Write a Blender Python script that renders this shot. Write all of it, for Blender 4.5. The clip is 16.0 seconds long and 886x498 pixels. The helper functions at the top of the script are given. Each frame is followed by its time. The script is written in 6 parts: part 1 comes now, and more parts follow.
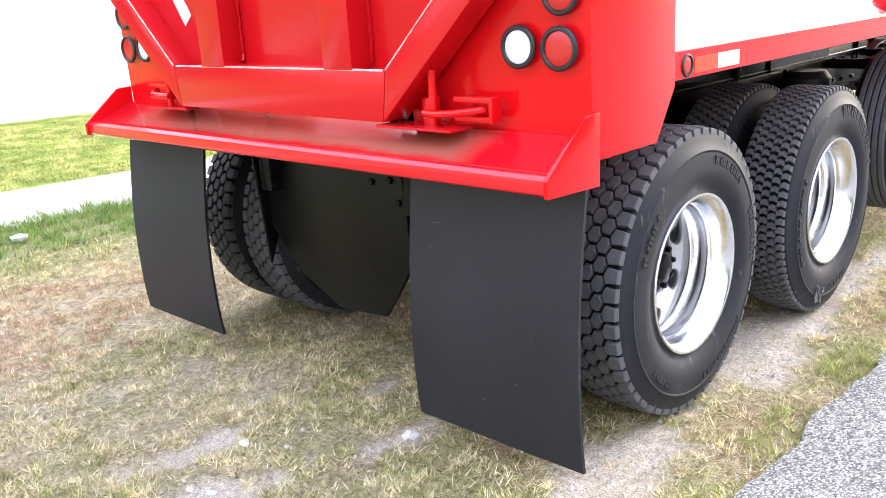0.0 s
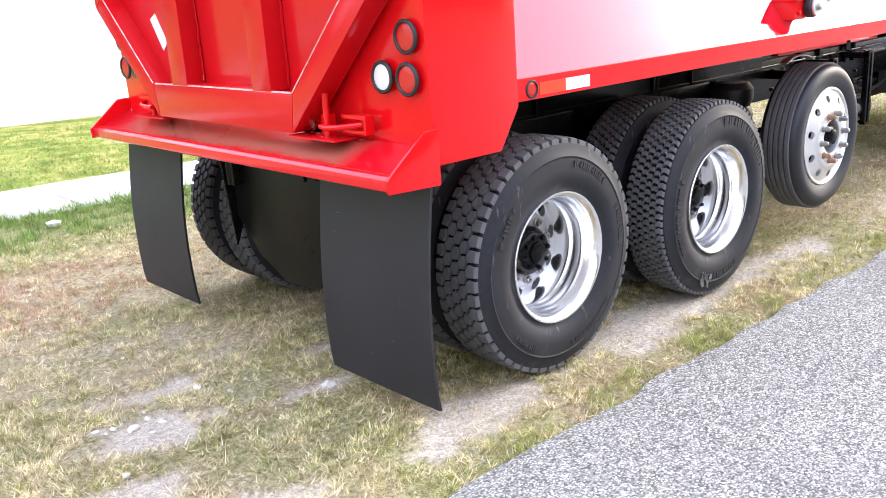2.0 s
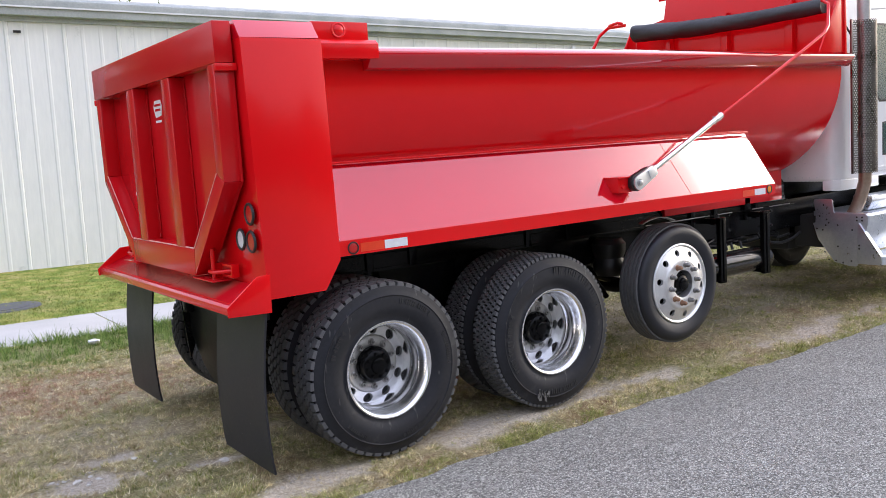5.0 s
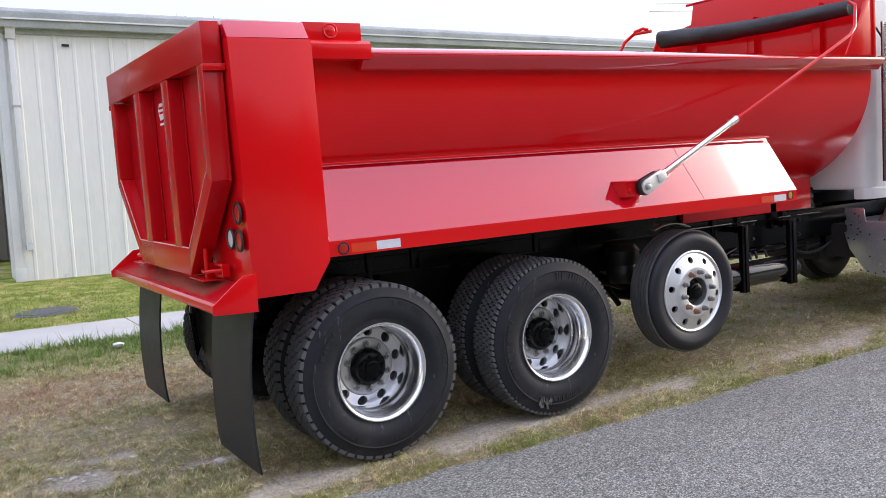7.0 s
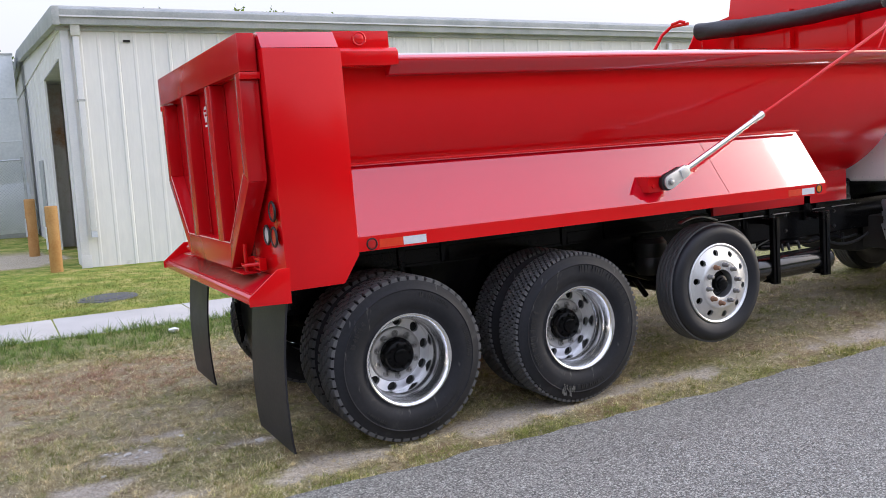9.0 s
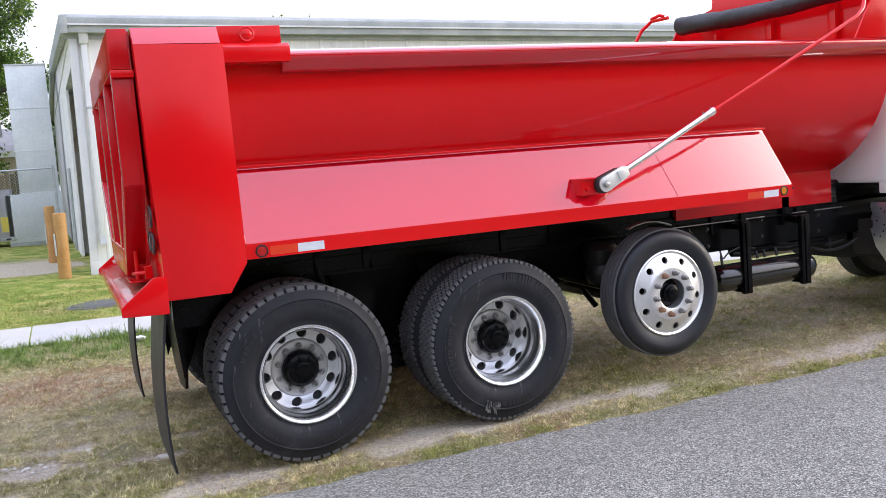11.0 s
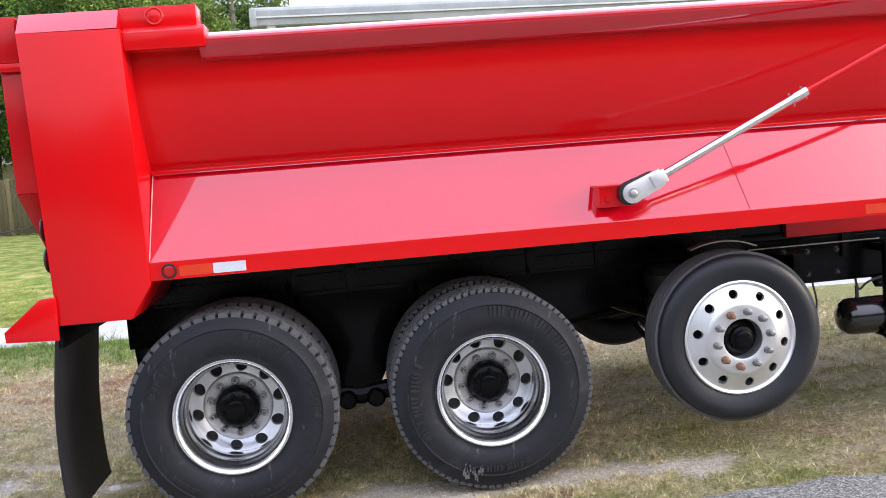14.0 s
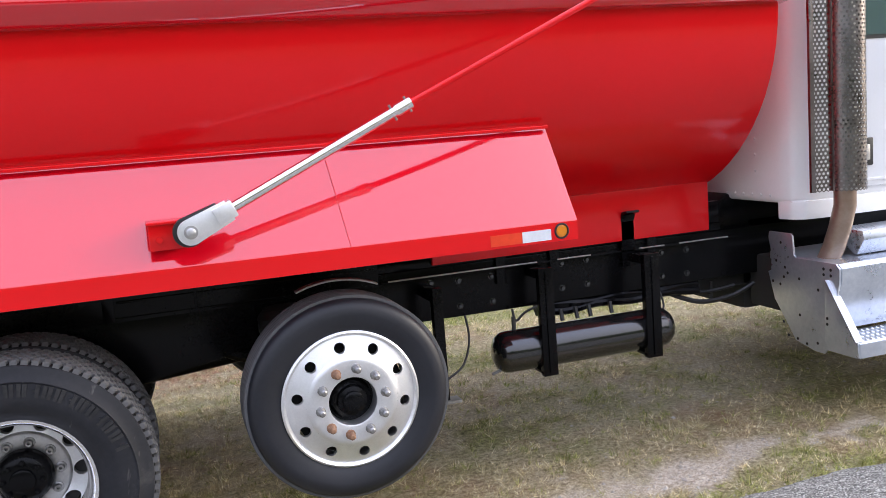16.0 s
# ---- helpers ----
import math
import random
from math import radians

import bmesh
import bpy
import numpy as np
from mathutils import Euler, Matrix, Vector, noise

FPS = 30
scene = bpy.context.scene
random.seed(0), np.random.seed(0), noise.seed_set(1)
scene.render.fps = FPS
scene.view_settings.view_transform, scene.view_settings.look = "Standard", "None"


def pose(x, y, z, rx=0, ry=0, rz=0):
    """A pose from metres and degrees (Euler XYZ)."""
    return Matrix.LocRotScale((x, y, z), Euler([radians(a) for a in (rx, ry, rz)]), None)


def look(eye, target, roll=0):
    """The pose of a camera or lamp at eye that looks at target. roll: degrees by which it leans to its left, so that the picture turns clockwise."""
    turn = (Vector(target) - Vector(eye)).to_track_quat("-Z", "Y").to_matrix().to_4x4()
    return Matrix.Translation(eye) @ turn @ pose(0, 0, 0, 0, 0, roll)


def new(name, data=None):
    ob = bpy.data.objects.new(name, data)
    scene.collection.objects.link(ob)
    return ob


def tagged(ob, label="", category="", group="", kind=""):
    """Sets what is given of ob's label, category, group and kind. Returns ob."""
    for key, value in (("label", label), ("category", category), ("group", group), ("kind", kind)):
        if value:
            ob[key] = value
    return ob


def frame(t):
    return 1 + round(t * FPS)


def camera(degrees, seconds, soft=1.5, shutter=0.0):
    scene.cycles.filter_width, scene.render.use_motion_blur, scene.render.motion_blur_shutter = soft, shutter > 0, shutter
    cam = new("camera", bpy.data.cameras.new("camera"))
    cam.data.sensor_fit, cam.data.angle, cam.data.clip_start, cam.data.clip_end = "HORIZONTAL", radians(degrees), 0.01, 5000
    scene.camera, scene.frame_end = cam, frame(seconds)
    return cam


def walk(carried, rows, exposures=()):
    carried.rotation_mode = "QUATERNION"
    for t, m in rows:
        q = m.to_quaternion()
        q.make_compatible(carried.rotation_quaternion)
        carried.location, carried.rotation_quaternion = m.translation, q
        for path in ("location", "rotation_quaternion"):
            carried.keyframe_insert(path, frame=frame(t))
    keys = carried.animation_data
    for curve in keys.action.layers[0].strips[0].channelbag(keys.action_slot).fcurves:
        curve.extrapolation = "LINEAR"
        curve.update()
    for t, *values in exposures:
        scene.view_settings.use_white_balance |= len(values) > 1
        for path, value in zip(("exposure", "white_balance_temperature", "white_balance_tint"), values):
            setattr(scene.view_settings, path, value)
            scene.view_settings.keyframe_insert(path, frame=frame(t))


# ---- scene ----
cam = camera(54.0, 16.0, 0.5)
SKY, SUN = 1.5, 1.0
EXPOSURE = [(0.0, 1.6), (1.0, 1.52), (3.0, 1.45), (3.5, 1.40), (4.0, 1.42), (4.3, 1.4), (4.5, 1.25), (4.8, 0.6), (5.0, 0.38), (5.2, 0.3), (9.0, 0.22), (11.5, 0.6), (12.5, 0.65), (14.0, 0.75), (15.5, 0.82), (16.0, 0.76)]
PATH = [
    (0, (-2.66, -1.354, 1.492), (-1.282, -0.018, 0.931), -3.4),
    (0.5, (-2.758, -1.549, 1.517), (-1.45, -0.141, 0.965), -3.7),
    (1, (-2.828, -1.739, 1.545), (-1.501, -0.348, 0.993), -3.3),
    (1.5, (-2.754, -2.011, 1.567), (-1.464, -0.585, 1.018), -3.7),
    (2, (-2.702, -2.287, 1.615), (-1.425, -0.854, 1.051), -3.7),
    (2.5, (-2.715, -2.635, 1.643), (-1.445, -1.192, 1.09), -3.9),
    (3, (-2.641, -3.0, 1.669), (-1.394, -1.535, 1.122), -4.1),
    (3.5, (-2.613, -3.361, 1.704), (-1.412, -1.855, 1.167), -4.2),
    (4, (-2.675, -3.698, 1.744), (-1.481, -2.163, 1.276), -3.8),
    (4.5, (-2.649, -4.013, 1.738), (-1.485, -2.439, 1.326), -4.5),
    (5, (-2.495, -4.191, 1.772), (-1.36, -2.562, 1.533), -3.8),
    (5.2, (-2.457, -4.243, 1.766), (-1.355, -2.588, 1.547), -3.9),
    (7.3, (-2.164, -4.346, 1.662), (-1.15, -2.634, 1.463), -3.8),
    (7.5, (-2.159, -4.348, 1.661), (-1.163, -2.625, 1.457), -3.8),
    (8, (-2.266, -4.443, 1.697), (-1.29, -2.71, 1.484), -3.5),
    (8.5, (-2.276, -4.55, 1.734), (-1.328, -2.803, 1.509), -3.9),
    (9, (-2.138, -4.676, 1.745), (-1.225, -2.911, 1.522), -4.1),
    (11.3, (-0.985, -4.793, 1.644), (-0.247, -2.944, 1.451), -4.7),
    (11.5, (-0.846, -4.809, 1.672), (-0.221, -2.919, 1.477), -4.6),
    (12, (-0.596, -4.771, 1.678), (-0.194, -2.819, 1.505), -4.7),
    (12.5, (-0.209, -4.852, 1.712), (-0.03, -2.867, 1.543), -4.6),
    (13, (0.032, -4.637, 1.649), (0.18, -2.65, 1.483), -4.3),
    (13.5, (0.351, -4.37, 1.664), (0.436, -2.38, 1.481), -4.3),
    (14, (0.659, -4.176, 1.622), (0.862, -2.195, 1.435), -4.6),
    (14.5, (0.969, -3.995, 1.684), (1.292, -2.034, 1.454), -4.7),
    (15, (1.254, -3.79, 1.675), (1.717, -1.857, 1.455), -4.5),
    (15.5, (1.536, -3.596, 1.721), (2.112, -1.698, 1.459), -4.5),
    (16, (1.897, -3.481, 1.742), (2.512, -1.598, 1.464), -4.5),
]
walk(cam, [(t, look(eye, target, roll)) for t, eye, target, roll in PATH], EXPOSURE)

# ---- world, sun ----
world = bpy.data.worlds.new("overcast_sky")
scene.world = world
world.use_nodes = True
wn, wl = world.node_tree.nodes, world.node_tree.links
wn.clear()
sky = wn.new("ShaderNodeTexSky")
sky.sky_type, sky.sun_disc = "NISHITA", False
sky.sun_elevation, sky.sun_rotation = radians(18), radians(101)
sky.air_density, sky.dust_density, sky.ozone_density = 1.0, 6.0, 1.0
grey = wn.new("ShaderNodeHueSaturation")
grey.inputs["Saturation"].default_value = 0.9
grey.inputs["Value"].default_value = 0.11
cloud = wn.new("ShaderNodeMix")
cloud.data_type = "RGBA"
cloud.inputs[0].default_value = 0.62
cloud.inputs[7].default_value = (0.97, 0.97, 1.06, 1)
bg = wn.new("ShaderNodeBackground")
bg.inputs["Strength"].default_value = SKY
wo = wn.new("ShaderNodeOutputWorld")
wl.new(sky.outputs[0], grey.inputs["Color"])
wl.new(grey.outputs[0], cloud.inputs[6])
up = wn.new("ShaderNodeSeparateXYZ")
wl.new(wn.new("ShaderNodeTexCoord").outputs["Generated"], up.inputs[0])
rise = wn.new("ShaderNodeMapRange")
rise.inputs["From Min"].default_value, rise.inputs["From Max"].default_value = 0.0, 1.0
rise.inputs["To Min"].default_value, rise.inputs["To Max"].default_value = 0.70, 1.50
wl.new(up.outputs["Z"], rise.inputs["Value"])
dome = wn.new("ShaderNodeVectorMath")
dome.operation = "SCALE"
tint = wn.new("ShaderNodeMix")
tint.data_type, tint.blend_type = "RGBA", "MULTIPLY"
tint.inputs[7].default_value = (0.87, 0.95, 1.23, 1)
wl.new(up.outputs["Z"], tint.inputs[0])
wl.new(cloud.outputs[2], tint.inputs[6])
wl.new(tint.outputs[2], dome.inputs[0])
wl.new(rise.outputs[0], dome.inputs["Scale"])
wl.new(dome.outputs[0], bg.inputs["Color"])
wl.new(bg.outputs[0], wo.inputs["Surface"])

sun = new("sun", bpy.data.lights.new("sun", "SUN"))
sun.data.energy, sun.data.angle, sun.data.color = SUN, radians(20), (1.0, 0.97, 0.93)
sun.matrix_world = look((8.6, -1.7, 2.85), (0, 0, 0))


# ---- materials ----
def mat(name):
    m = bpy.data.materials.new(name)
    m.use_nodes = True
    n, l = m.node_tree.nodes, m.node_tree.links
    return m, n, l, n["Principled BSDF"]


def noise_tex(n, l, scale, detail=4.0, rough=0.55, coord=None, stretch=None):
    t = n.new("ShaderNodeTexNoise")
    t.inputs["Scale"].default_value, t.inputs["Detail"].default_value, t.inputs["Roughness"].default_value = scale, detail, rough
    if coord is None:
        coord = n.new("ShaderNodeTexCoord").outputs["Object"]
    if stretch:
        mp = n.new("ShaderNodeMapping")
        mp.inputs["Scale"].default_value = stretch
        l.new(coord, mp.inputs["Vector"])
        coord = mp.outputs[0]
    l.new(coord, t.inputs["Vector"])
    return t.outputs["Fac"]


def ramp(n, l, fac, stops):
    r = n.new("ShaderNodeValToRGB")
    e = r.color_ramp.elements
    while len(e) < len(stops):
        e.new(0.5)
    for k, (p, c) in zip(e, stops):
        k.position, k.color = p, (*c, 1) if len(c) == 3 else c
    l.new(fac, r.inputs["Fac"])
    return r.outputs["Color"]


def mixc(n, l, fac, a, b, kind="MIX"):
    x = n.new("ShaderNodeMix")
    x.data_type, x.blend_type = "RGBA", kind
    for sock, v in ((x.inputs[0], fac), (x.inputs[6], a), (x.inputs[7], b)):
        if isinstance(v, (int, float)):
            sock.default_value = v
        elif isinstance(v, tuple):
            sock.default_value = (*v, 1)
        else:
            l.new(v, sock)
    return x.outputs[2]


def math_node(n, l, op, a, b=0.0):
    x = n.new("ShaderNodeMath")
    x.operation = op
    for sock, v in ((x.inputs[0], a), (x.inputs[1], b)):
        if isinstance(v, (int, float)):
            sock.default_value = v
        else:
            l.new(v, sock)
    return x.outputs[0]


def bump(n, l, p, height, strength, dist):
    b = n.new("ShaderNodeBump")
    b.inputs["Strength"].default_value, b.inputs["Distance"].default_value = strength, dist
    l.new(height, b.inputs["Height"])
    l.new(b.outputs[0], p.inputs["Normal"])


def surface(name, c1, c2, big=1.5, fine=40.0, rough=(0.4, 0.6), metal=0.0, relief=0.1, depth=0.002, coat=0.0, specks=None, stretch=None, spec=0.5, coat_ior=1.5, scuff=None):
    """A two-scale surface: patches of c1 and c2, grain, changing gloss, fine relief, and specks of dirt."""
    m, n, l, p = mat(name)
    a = noise_tex(n, l, big, 5, 0.6, stretch=stretch)
    b = noise_tex(n, l, fine, 3, 0.6, stretch=stretch)
    f = math_node(n, l, "ADD", math_node(n, l, "MULTIPLY", a, 0.65), math_node(n, l, "MULTIPLY", b, 0.35))
    col = ramp(n, l, f, [(0.35, c1), (0.65, c2)])
    if specks:
        colour, amount, size = specks
        s = noise_tex(n, l, size, 6, 0.7)
        col = mixc(n, l, ramp(n, l, s, [(0.62 - amount, (0, 0, 0)), (0.80 - amount, (1, 1, 1))]), col, colour)
    if scuff:
        colour, shape, at = scuff
        s = noise_tex(n, l, 1.0, 3, 0.6, stretch=shape)
        col = mixc(n, l, ramp(n, l, s, [(at, (0, 0, 0)), (at + 0.07, (0.8, 0.8, 0.8))]), col, colour)
    l.new(col, p.inputs["Base Color"])
    r = n.new("ShaderNodeMapRange")
    r.inputs["To Min"].default_value, r.inputs["To Max"].default_value = rough
    r.inputs["From Min"].default_value, r.inputs["From Max"].default_value = 0.3, 0.7
    l.new(f, r.inputs["Value"])
    l.new(r.outputs[0], p.inputs["Roughness"])
    p.inputs["Metallic"].default_value = metal
    p.inputs["Specular IOR Level"].default_value = spec
    p.inputs["Coat Weight"].default_value, p.inputs["Coat Roughness"].default_value = coat, 0.025
    p.inputs["Coat IOR"].default_value = coat_ior
    if relief:
        bump(n, l, p, b, relief, depth)
    return m


RED = surface("red_gloss_paint", (0.64, 0.004, 0.007), (0.70, 0.006, 0.010), 0.8, 260, (0.14, 0.20), 0, 0.03, 0.0005, 0.08, spec=0.32)
# Same red, glossier and bluer, to carry the sky sheen of upward faces.
RED_SHEEN = surface("sky_sheen_red_paint", (0.58, 0.0025, 0.012), (0.63, 0.003, 0.016), 0.8, 260, (0.05, 0.09), 0, 0.03, 0.0005, 1.0, spec=0.5, coat_ior=1.62)
RED_DUSTY = surface("red_gate_paint", (0.50, 0.005, 0.009), (0.57, 0.008, 0.013), 1.2, 200, (0.16, 0.26), 0, 0.03, 0.0005, 0.08, spec=0.30)
RED_APRON = surface("dusty_red_apron_paint", (0.54, 0.004, 0.012), (0.60, 0.007, 0.016), 1.2, 120, (0.12, 0.30), 0, 0.03, 0.0005, 0.35, ((0.42, 0.16, 0.13), 0.0, 1.8), spec=0.40)


def dust_below_gate(m):
    """Brown dust that has sifted out under the gate on to the apron, with a ragged front."""
    n, l = m.node_tree.nodes, m.node_tree.links
    base = n["Principled BSDF"].inputs["Base Color"]
    co = n.new("ShaderNodeTexCoord").outputs["Object"]
    sep = n.new("ShaderNodeSeparateXYZ")
    l.new(co, sep.inputs[0])
    ragged = math_node(n, l, "MULTIPLY", noise_tex(n, l, 4.5, 5, 0.65, co), 0.075)
    front = math_node(n, l, "MULTIPLY", math_node(n, l, "ADD", math_node(n, l, "ADD", sep.outputs[0], ragged), 0.872), 22.0)
    ends = math_node(n, l, "SUBTRACT", 5.4, math_node(n, l, "MULTIPLY", math_node(n, l, "ABSOLUTE", math_node(n, l, "SUBTRACT", sep.outputs[1], 1.22)), 5.4))
    f = math_node(n, l, "MINIMUM", math_node(n, l, "MINIMUM", front, ends), 0.72)
    f = math_node(n, l, "MAXIMUM", f, 0.0)
    l.new(mixc(n, l, f, base.links[0].from_socket, (0.30, 0.155, 0.10)), base)


dust_below_gate(RED_APRON)
WELD = surface("weld_bead", (0.62, 0.14, 0.12), (0.84, 0.62, 0.57), 26, 200, (0.3, 0.6), 0, 0.3, 0.002)
BLACK = surface("black_chassis_paint", (0.0025, 0.0025, 0.003), (0.005, 0.005, 0.0055), 2.5, 90, (0.16, 0.30), 0, 0.06, 0.001, 0.0, ((0.02, 0.018, 0.017), -0.10, 9.0), spec=0.15)
TANK_PAINT = surface("glossy_tank_enamel", (0.007, 0.007, 0.007), (0.014, 0.014, 0.014), 3, 60, (0.16, 0.24), 0, 0.04, 0.001, 0.6, spec=0.7)
BLACK_GLOSS = surface("glossy_black_plate", (0.0022, 0.0026, 0.0020), (0.0045, 0.005, 0.004), 3, 60, (0.26, 0.42), 0, 0.05, 0.001, 0.0, ((0.022, 0.020, 0.017), -0.12, 14.0), spec=0.20)
LETTERING = surface("dusty_raised_rubber", (0.012, 0.012, 0.013), (0.036, 0.0355, 0.035), 14, 70, (0.6, 0.8), spec=0.3)
RUBBER = surface("tyre_rubber", (0.0075, 0.008, 0.0105), (0.022, 0.0225, 0.026), 3, 40, (0.56, 0.76), 0, 0.12, 0.001, 0, ((0.060, 0.059, 0.058), 0.02, 3.5), spec=0.32, scuff=((0.085, 0.083, 0.08), (22.0, 22.0, 5.0), 0.66))
RUBBER_CLEAN = surface("clean_black_rubber", (0.0085, 0.0092, 0.0125), (0.017, 0.018, 0.023), 3, 60, (0.42, 0.58), 0, 0.08, 0.001, 0, ((0.045, 0.044, 0.043), -0.06, 6.0), spec=0.45)
TREAD = surface("worn_tread_rubber", (0.070, 0.071, 0.075), (0.115, 0.114, 0.112), 6, 90, (0.6, 0.8), 0, 0.2, 0.001, 0, ((0.22, 0.20, 0.17), -0.03, 12.0), spec=0.3)
# Same rubber, with the shade between tread blocks put into the colour.
TREAD_BASE = surface("shaded_tread_groove", (0.005, 0.005, 0.005), (0.010, 0.0095, 0.009), 6, 60, (0.75, 0.9), spec=0.2)
FLAP = surface("mud_flap_rubber", (0.0125, 0.0125, 0.0155), (0.021, 0.021, 0.025), 2.2, 50, (0.38, 0.52), 0, 0.06, 0.001, 0, ((0.075, 0.073, 0.071), -0.03, 5.0), spec=0.32, scuff=((0.12, 0.118, 0.115), (4.0, 9.0, 34.0), 0.70))
ALU = surface("polished_aluminium", (0.82, 0.82, 0.83), (0.88, 0.88, 0.88), 3, 90, (0.17, 0.21), 1.0, 0.010, 0.0003)
ALU_RIM = surface("bright_aluminium_rim", (0.86, 0.86, 0.87), (0.92, 0.92, 0.92), 3, 90, (0.18, 0.23), 1.0, 0.006, 0.0003)
ALU_FACE = surface("brushed_aluminium_face", (0.76, 0.76, 0.76), (0.88, 0.88, 0.88), 9, 120, (0.34, 0.46), 0.9, 0.10, 0.0006, 0, ((0.52, 0.50, 0.47), -0.07, 10.0))
ALU_DULL = surface("dull_aluminium_disc", (0.38, 0.37, 0.36), (0.54, 0.53, 0.51), 12, 90, (0.42, 0.56), 0.9, 0.15, 0.001, 0, ((0.14, 0.13, 0.12), 0.0, 11.0))
GALV = surface("galvanised_plate", (0.54, 0.575, 0.63), (0.74, 0.77, 0.81), 4, 40, (0.24, 0.38), 0.82, 0.02, 0.0006)
STEEL = surface("dark_stainless_shield", (0.15, 0.135, 0.13), (0.27, 0.25, 0.235), 5, 60, (0.22, 0.40), 1.0, 0.08, 0.001)
TAN = surface("heat_tanned_pipe", (0.30, 0.21, 0.15), (0.42, 0.33, 0.26), 8, 40, (0.35, 0.55), 0.7, 0.1, 0.001)
NUT = surface("lug_nut_steel", (0.22, 0.215, 0.21), (0.40, 0.39, 0.37), 40, 150, (0.35, 0.6), 0.9, 0.2, 0.001)
RUST = surface("rusty_nut", (0.22, 0.11, 0.06), (0.34, 0.20, 0.12), 40, 150, (0.6, 0.8), 0.2, 0.3, 0.001)
WHITE = surface("white_cab_paint", (0.83, 0.83, 0.82), (0.87, 0.87, 0.86), 1.2, 80, (0.18, 0.28), 0, 0.03, 0.0006, 0.6)
TARP = surface("black_vinyl_tarp", (0.010, 0.010, 0.011), (0.022, 0.022, 0.023), 5, 30, (0.40, 0.6), 0, 0.5, 0.01)
RINGRUB = surface("black_grommet_rubber", (0.010, 0.010, 0.010), (0.018, 0.018, 0.018), 20, 90, (0.35, 0.5))
SILVER_TAPE = surface("silver_reflective_tape", (0.62, 0.64, 0.68), (0.72, 0.74, 0.77), 30, 160, (0.3, 0.4), 0.1, 0.1, 0.0005)
RED_TAPE = surface("orange_red_reflective_tape", (0.62, 0.035, 0.008), (0.72, 0.05, 0.012), 30, 160, (0.3, 0.4), 0.0, 0.1, 0.0005)
PALE_MARK = surface("chalky_scuff_mark", (0.07, 0.07, 0.068), (0.17, 0.165, 0.155), 60, 160, (0.7, 0.9), 0, 0.3, 0.001)
STONE = surface("pale_limestone", (0.48, 0.45, 0.39), (0.70, 0.67, 0.60), 25, 90, (0.8, 0.95), 0, 0.5, 0.004)
GRAVEL = surface("mixed_gravel", (0.24, 0.215, 0.175), (0.54, 0.50, 0.425), 18, 90, (0.8, 0.95), 0, 0.5, 0.003)
BARK = surface("tree_bark", (0.045, 0.035, 0.028), (0.12, 0.10, 0.085), 3, 22, (0.8, 0.95), 0, 0.9, 0.03, stretch=(1, 1, 0.25))
CONCRETE = surface("sidewalk_concrete", (0.40, 0.385, 0.355), (0.52, 0.50, 0.465), 1.3, 45, (0.75, 0.9), 0, 0.25, 0.002, 0, ((0.36, 0.34, 0.30), -0.05, 4.0))
WALLMETAL = surface("white_metal_siding", (0.68, 0.69, 0.68), (0.80, 0.80, 0.78), 0.9, 20, (0.35, 0.5), 0, 0.08, 0.002, 0, ((0.42, 0.44, 0.42), -0.02, 2.2), (1, 1, 0.16))
TRIM = surface("pale_metal_trim", (0.60, 0.62, 0.63), (0.72, 0.73, 0.73), 1.5, 30, (0.35, 0.5), 0, 0.06, 0.002)
TRIM_GREY = surface("weathered_gutter", (0.30, 0.33, 0.33), (0.48, 0.50, 0.49), 2.0, 30, (0.4, 0.6), 0, 0.06, 0.002)
STAINED = surface("rust_stained_white_sheet", (0.56, 0.54, 0.48), (0.70, 0.69, 0.65), 1.2, 20, (0.45, 0.6), 0, 0.06, 0.002, 0, ((0.42, 0.21, 0.07), 0.05, 0.8), (1, 1, 0.35))
GREYWALL = surface("galvanised_grey_sheet", (0.56, 0.60, 0.62), (0.74, 0.77, 0.78), 0.9, 14, (0.35, 0.5), 0.25, 0.06, 0.002, 0, ((0.62, 0.66, 0.68), -0.02, 1.2))
PLANK = surface("weathered_fence_wood", (0.10, 0.082, 0.040), (0.215, 0.18, 0.098), 2.2, 30, (0.8, 0.95), 0, 0.4, 0.006, 0, ((0.085, 0.095, 0.035), 0.07, 1.4), (1, 1, 0.2))
BOLLARD = surface("worn_yellow_bollard", (0.40, 0.19, 0.05), (0.52, 0.30, 0.11), 3, 30, (0.5, 0.7), 0, 0.2, 0.003, 0, ((0.22, 0.11, 0.045), 0.06, 2.6))
BEIGE = surface("beige_house_siding", (0.50, 0.45, 0.37), (0.60, 0.55, 0.46), 1.0, 20, (0.6, 0.8))
SHINGLE = surface("grey_roof_shingle", (0.15, 0.15, 0.155), (0.25, 0.25, 0.25), 3.0, 30, (0.8, 0.95), 0, 0.5, 0.01)
AC_PAINT = surface("grey_machine_paint", (0.32, 0.32, 0.34), (0.40, 0.40, 0.42), 1.5, 30, (0.4, 0.55))
ZINC = surface("galvanised_fence_pipe", (0.40, 0.42, 0.44), (0.56, 0.58, 0.60), 8, 60, (0.35, 0.5), 0.8)
# Near-black: the shade of holes, slots and insides is put into the colour.
DARK = surface("shade_black_interior", (0.012, 0.012, 0.012), (0.03, 0.028, 0.026), 2, 20, (0.7, 0.9))
YELLOW = surface("yellow_label", (0.70, 0.55, 0.04), (0.78, 0.62, 0.06), 8, 60, (0.5, 0.6))
OFFWHITE = surface("white_sticker", (0.70, 0.70, 0.70), (0.80, 0.80, 0.80), 8, 60, (0.4, 0.5))
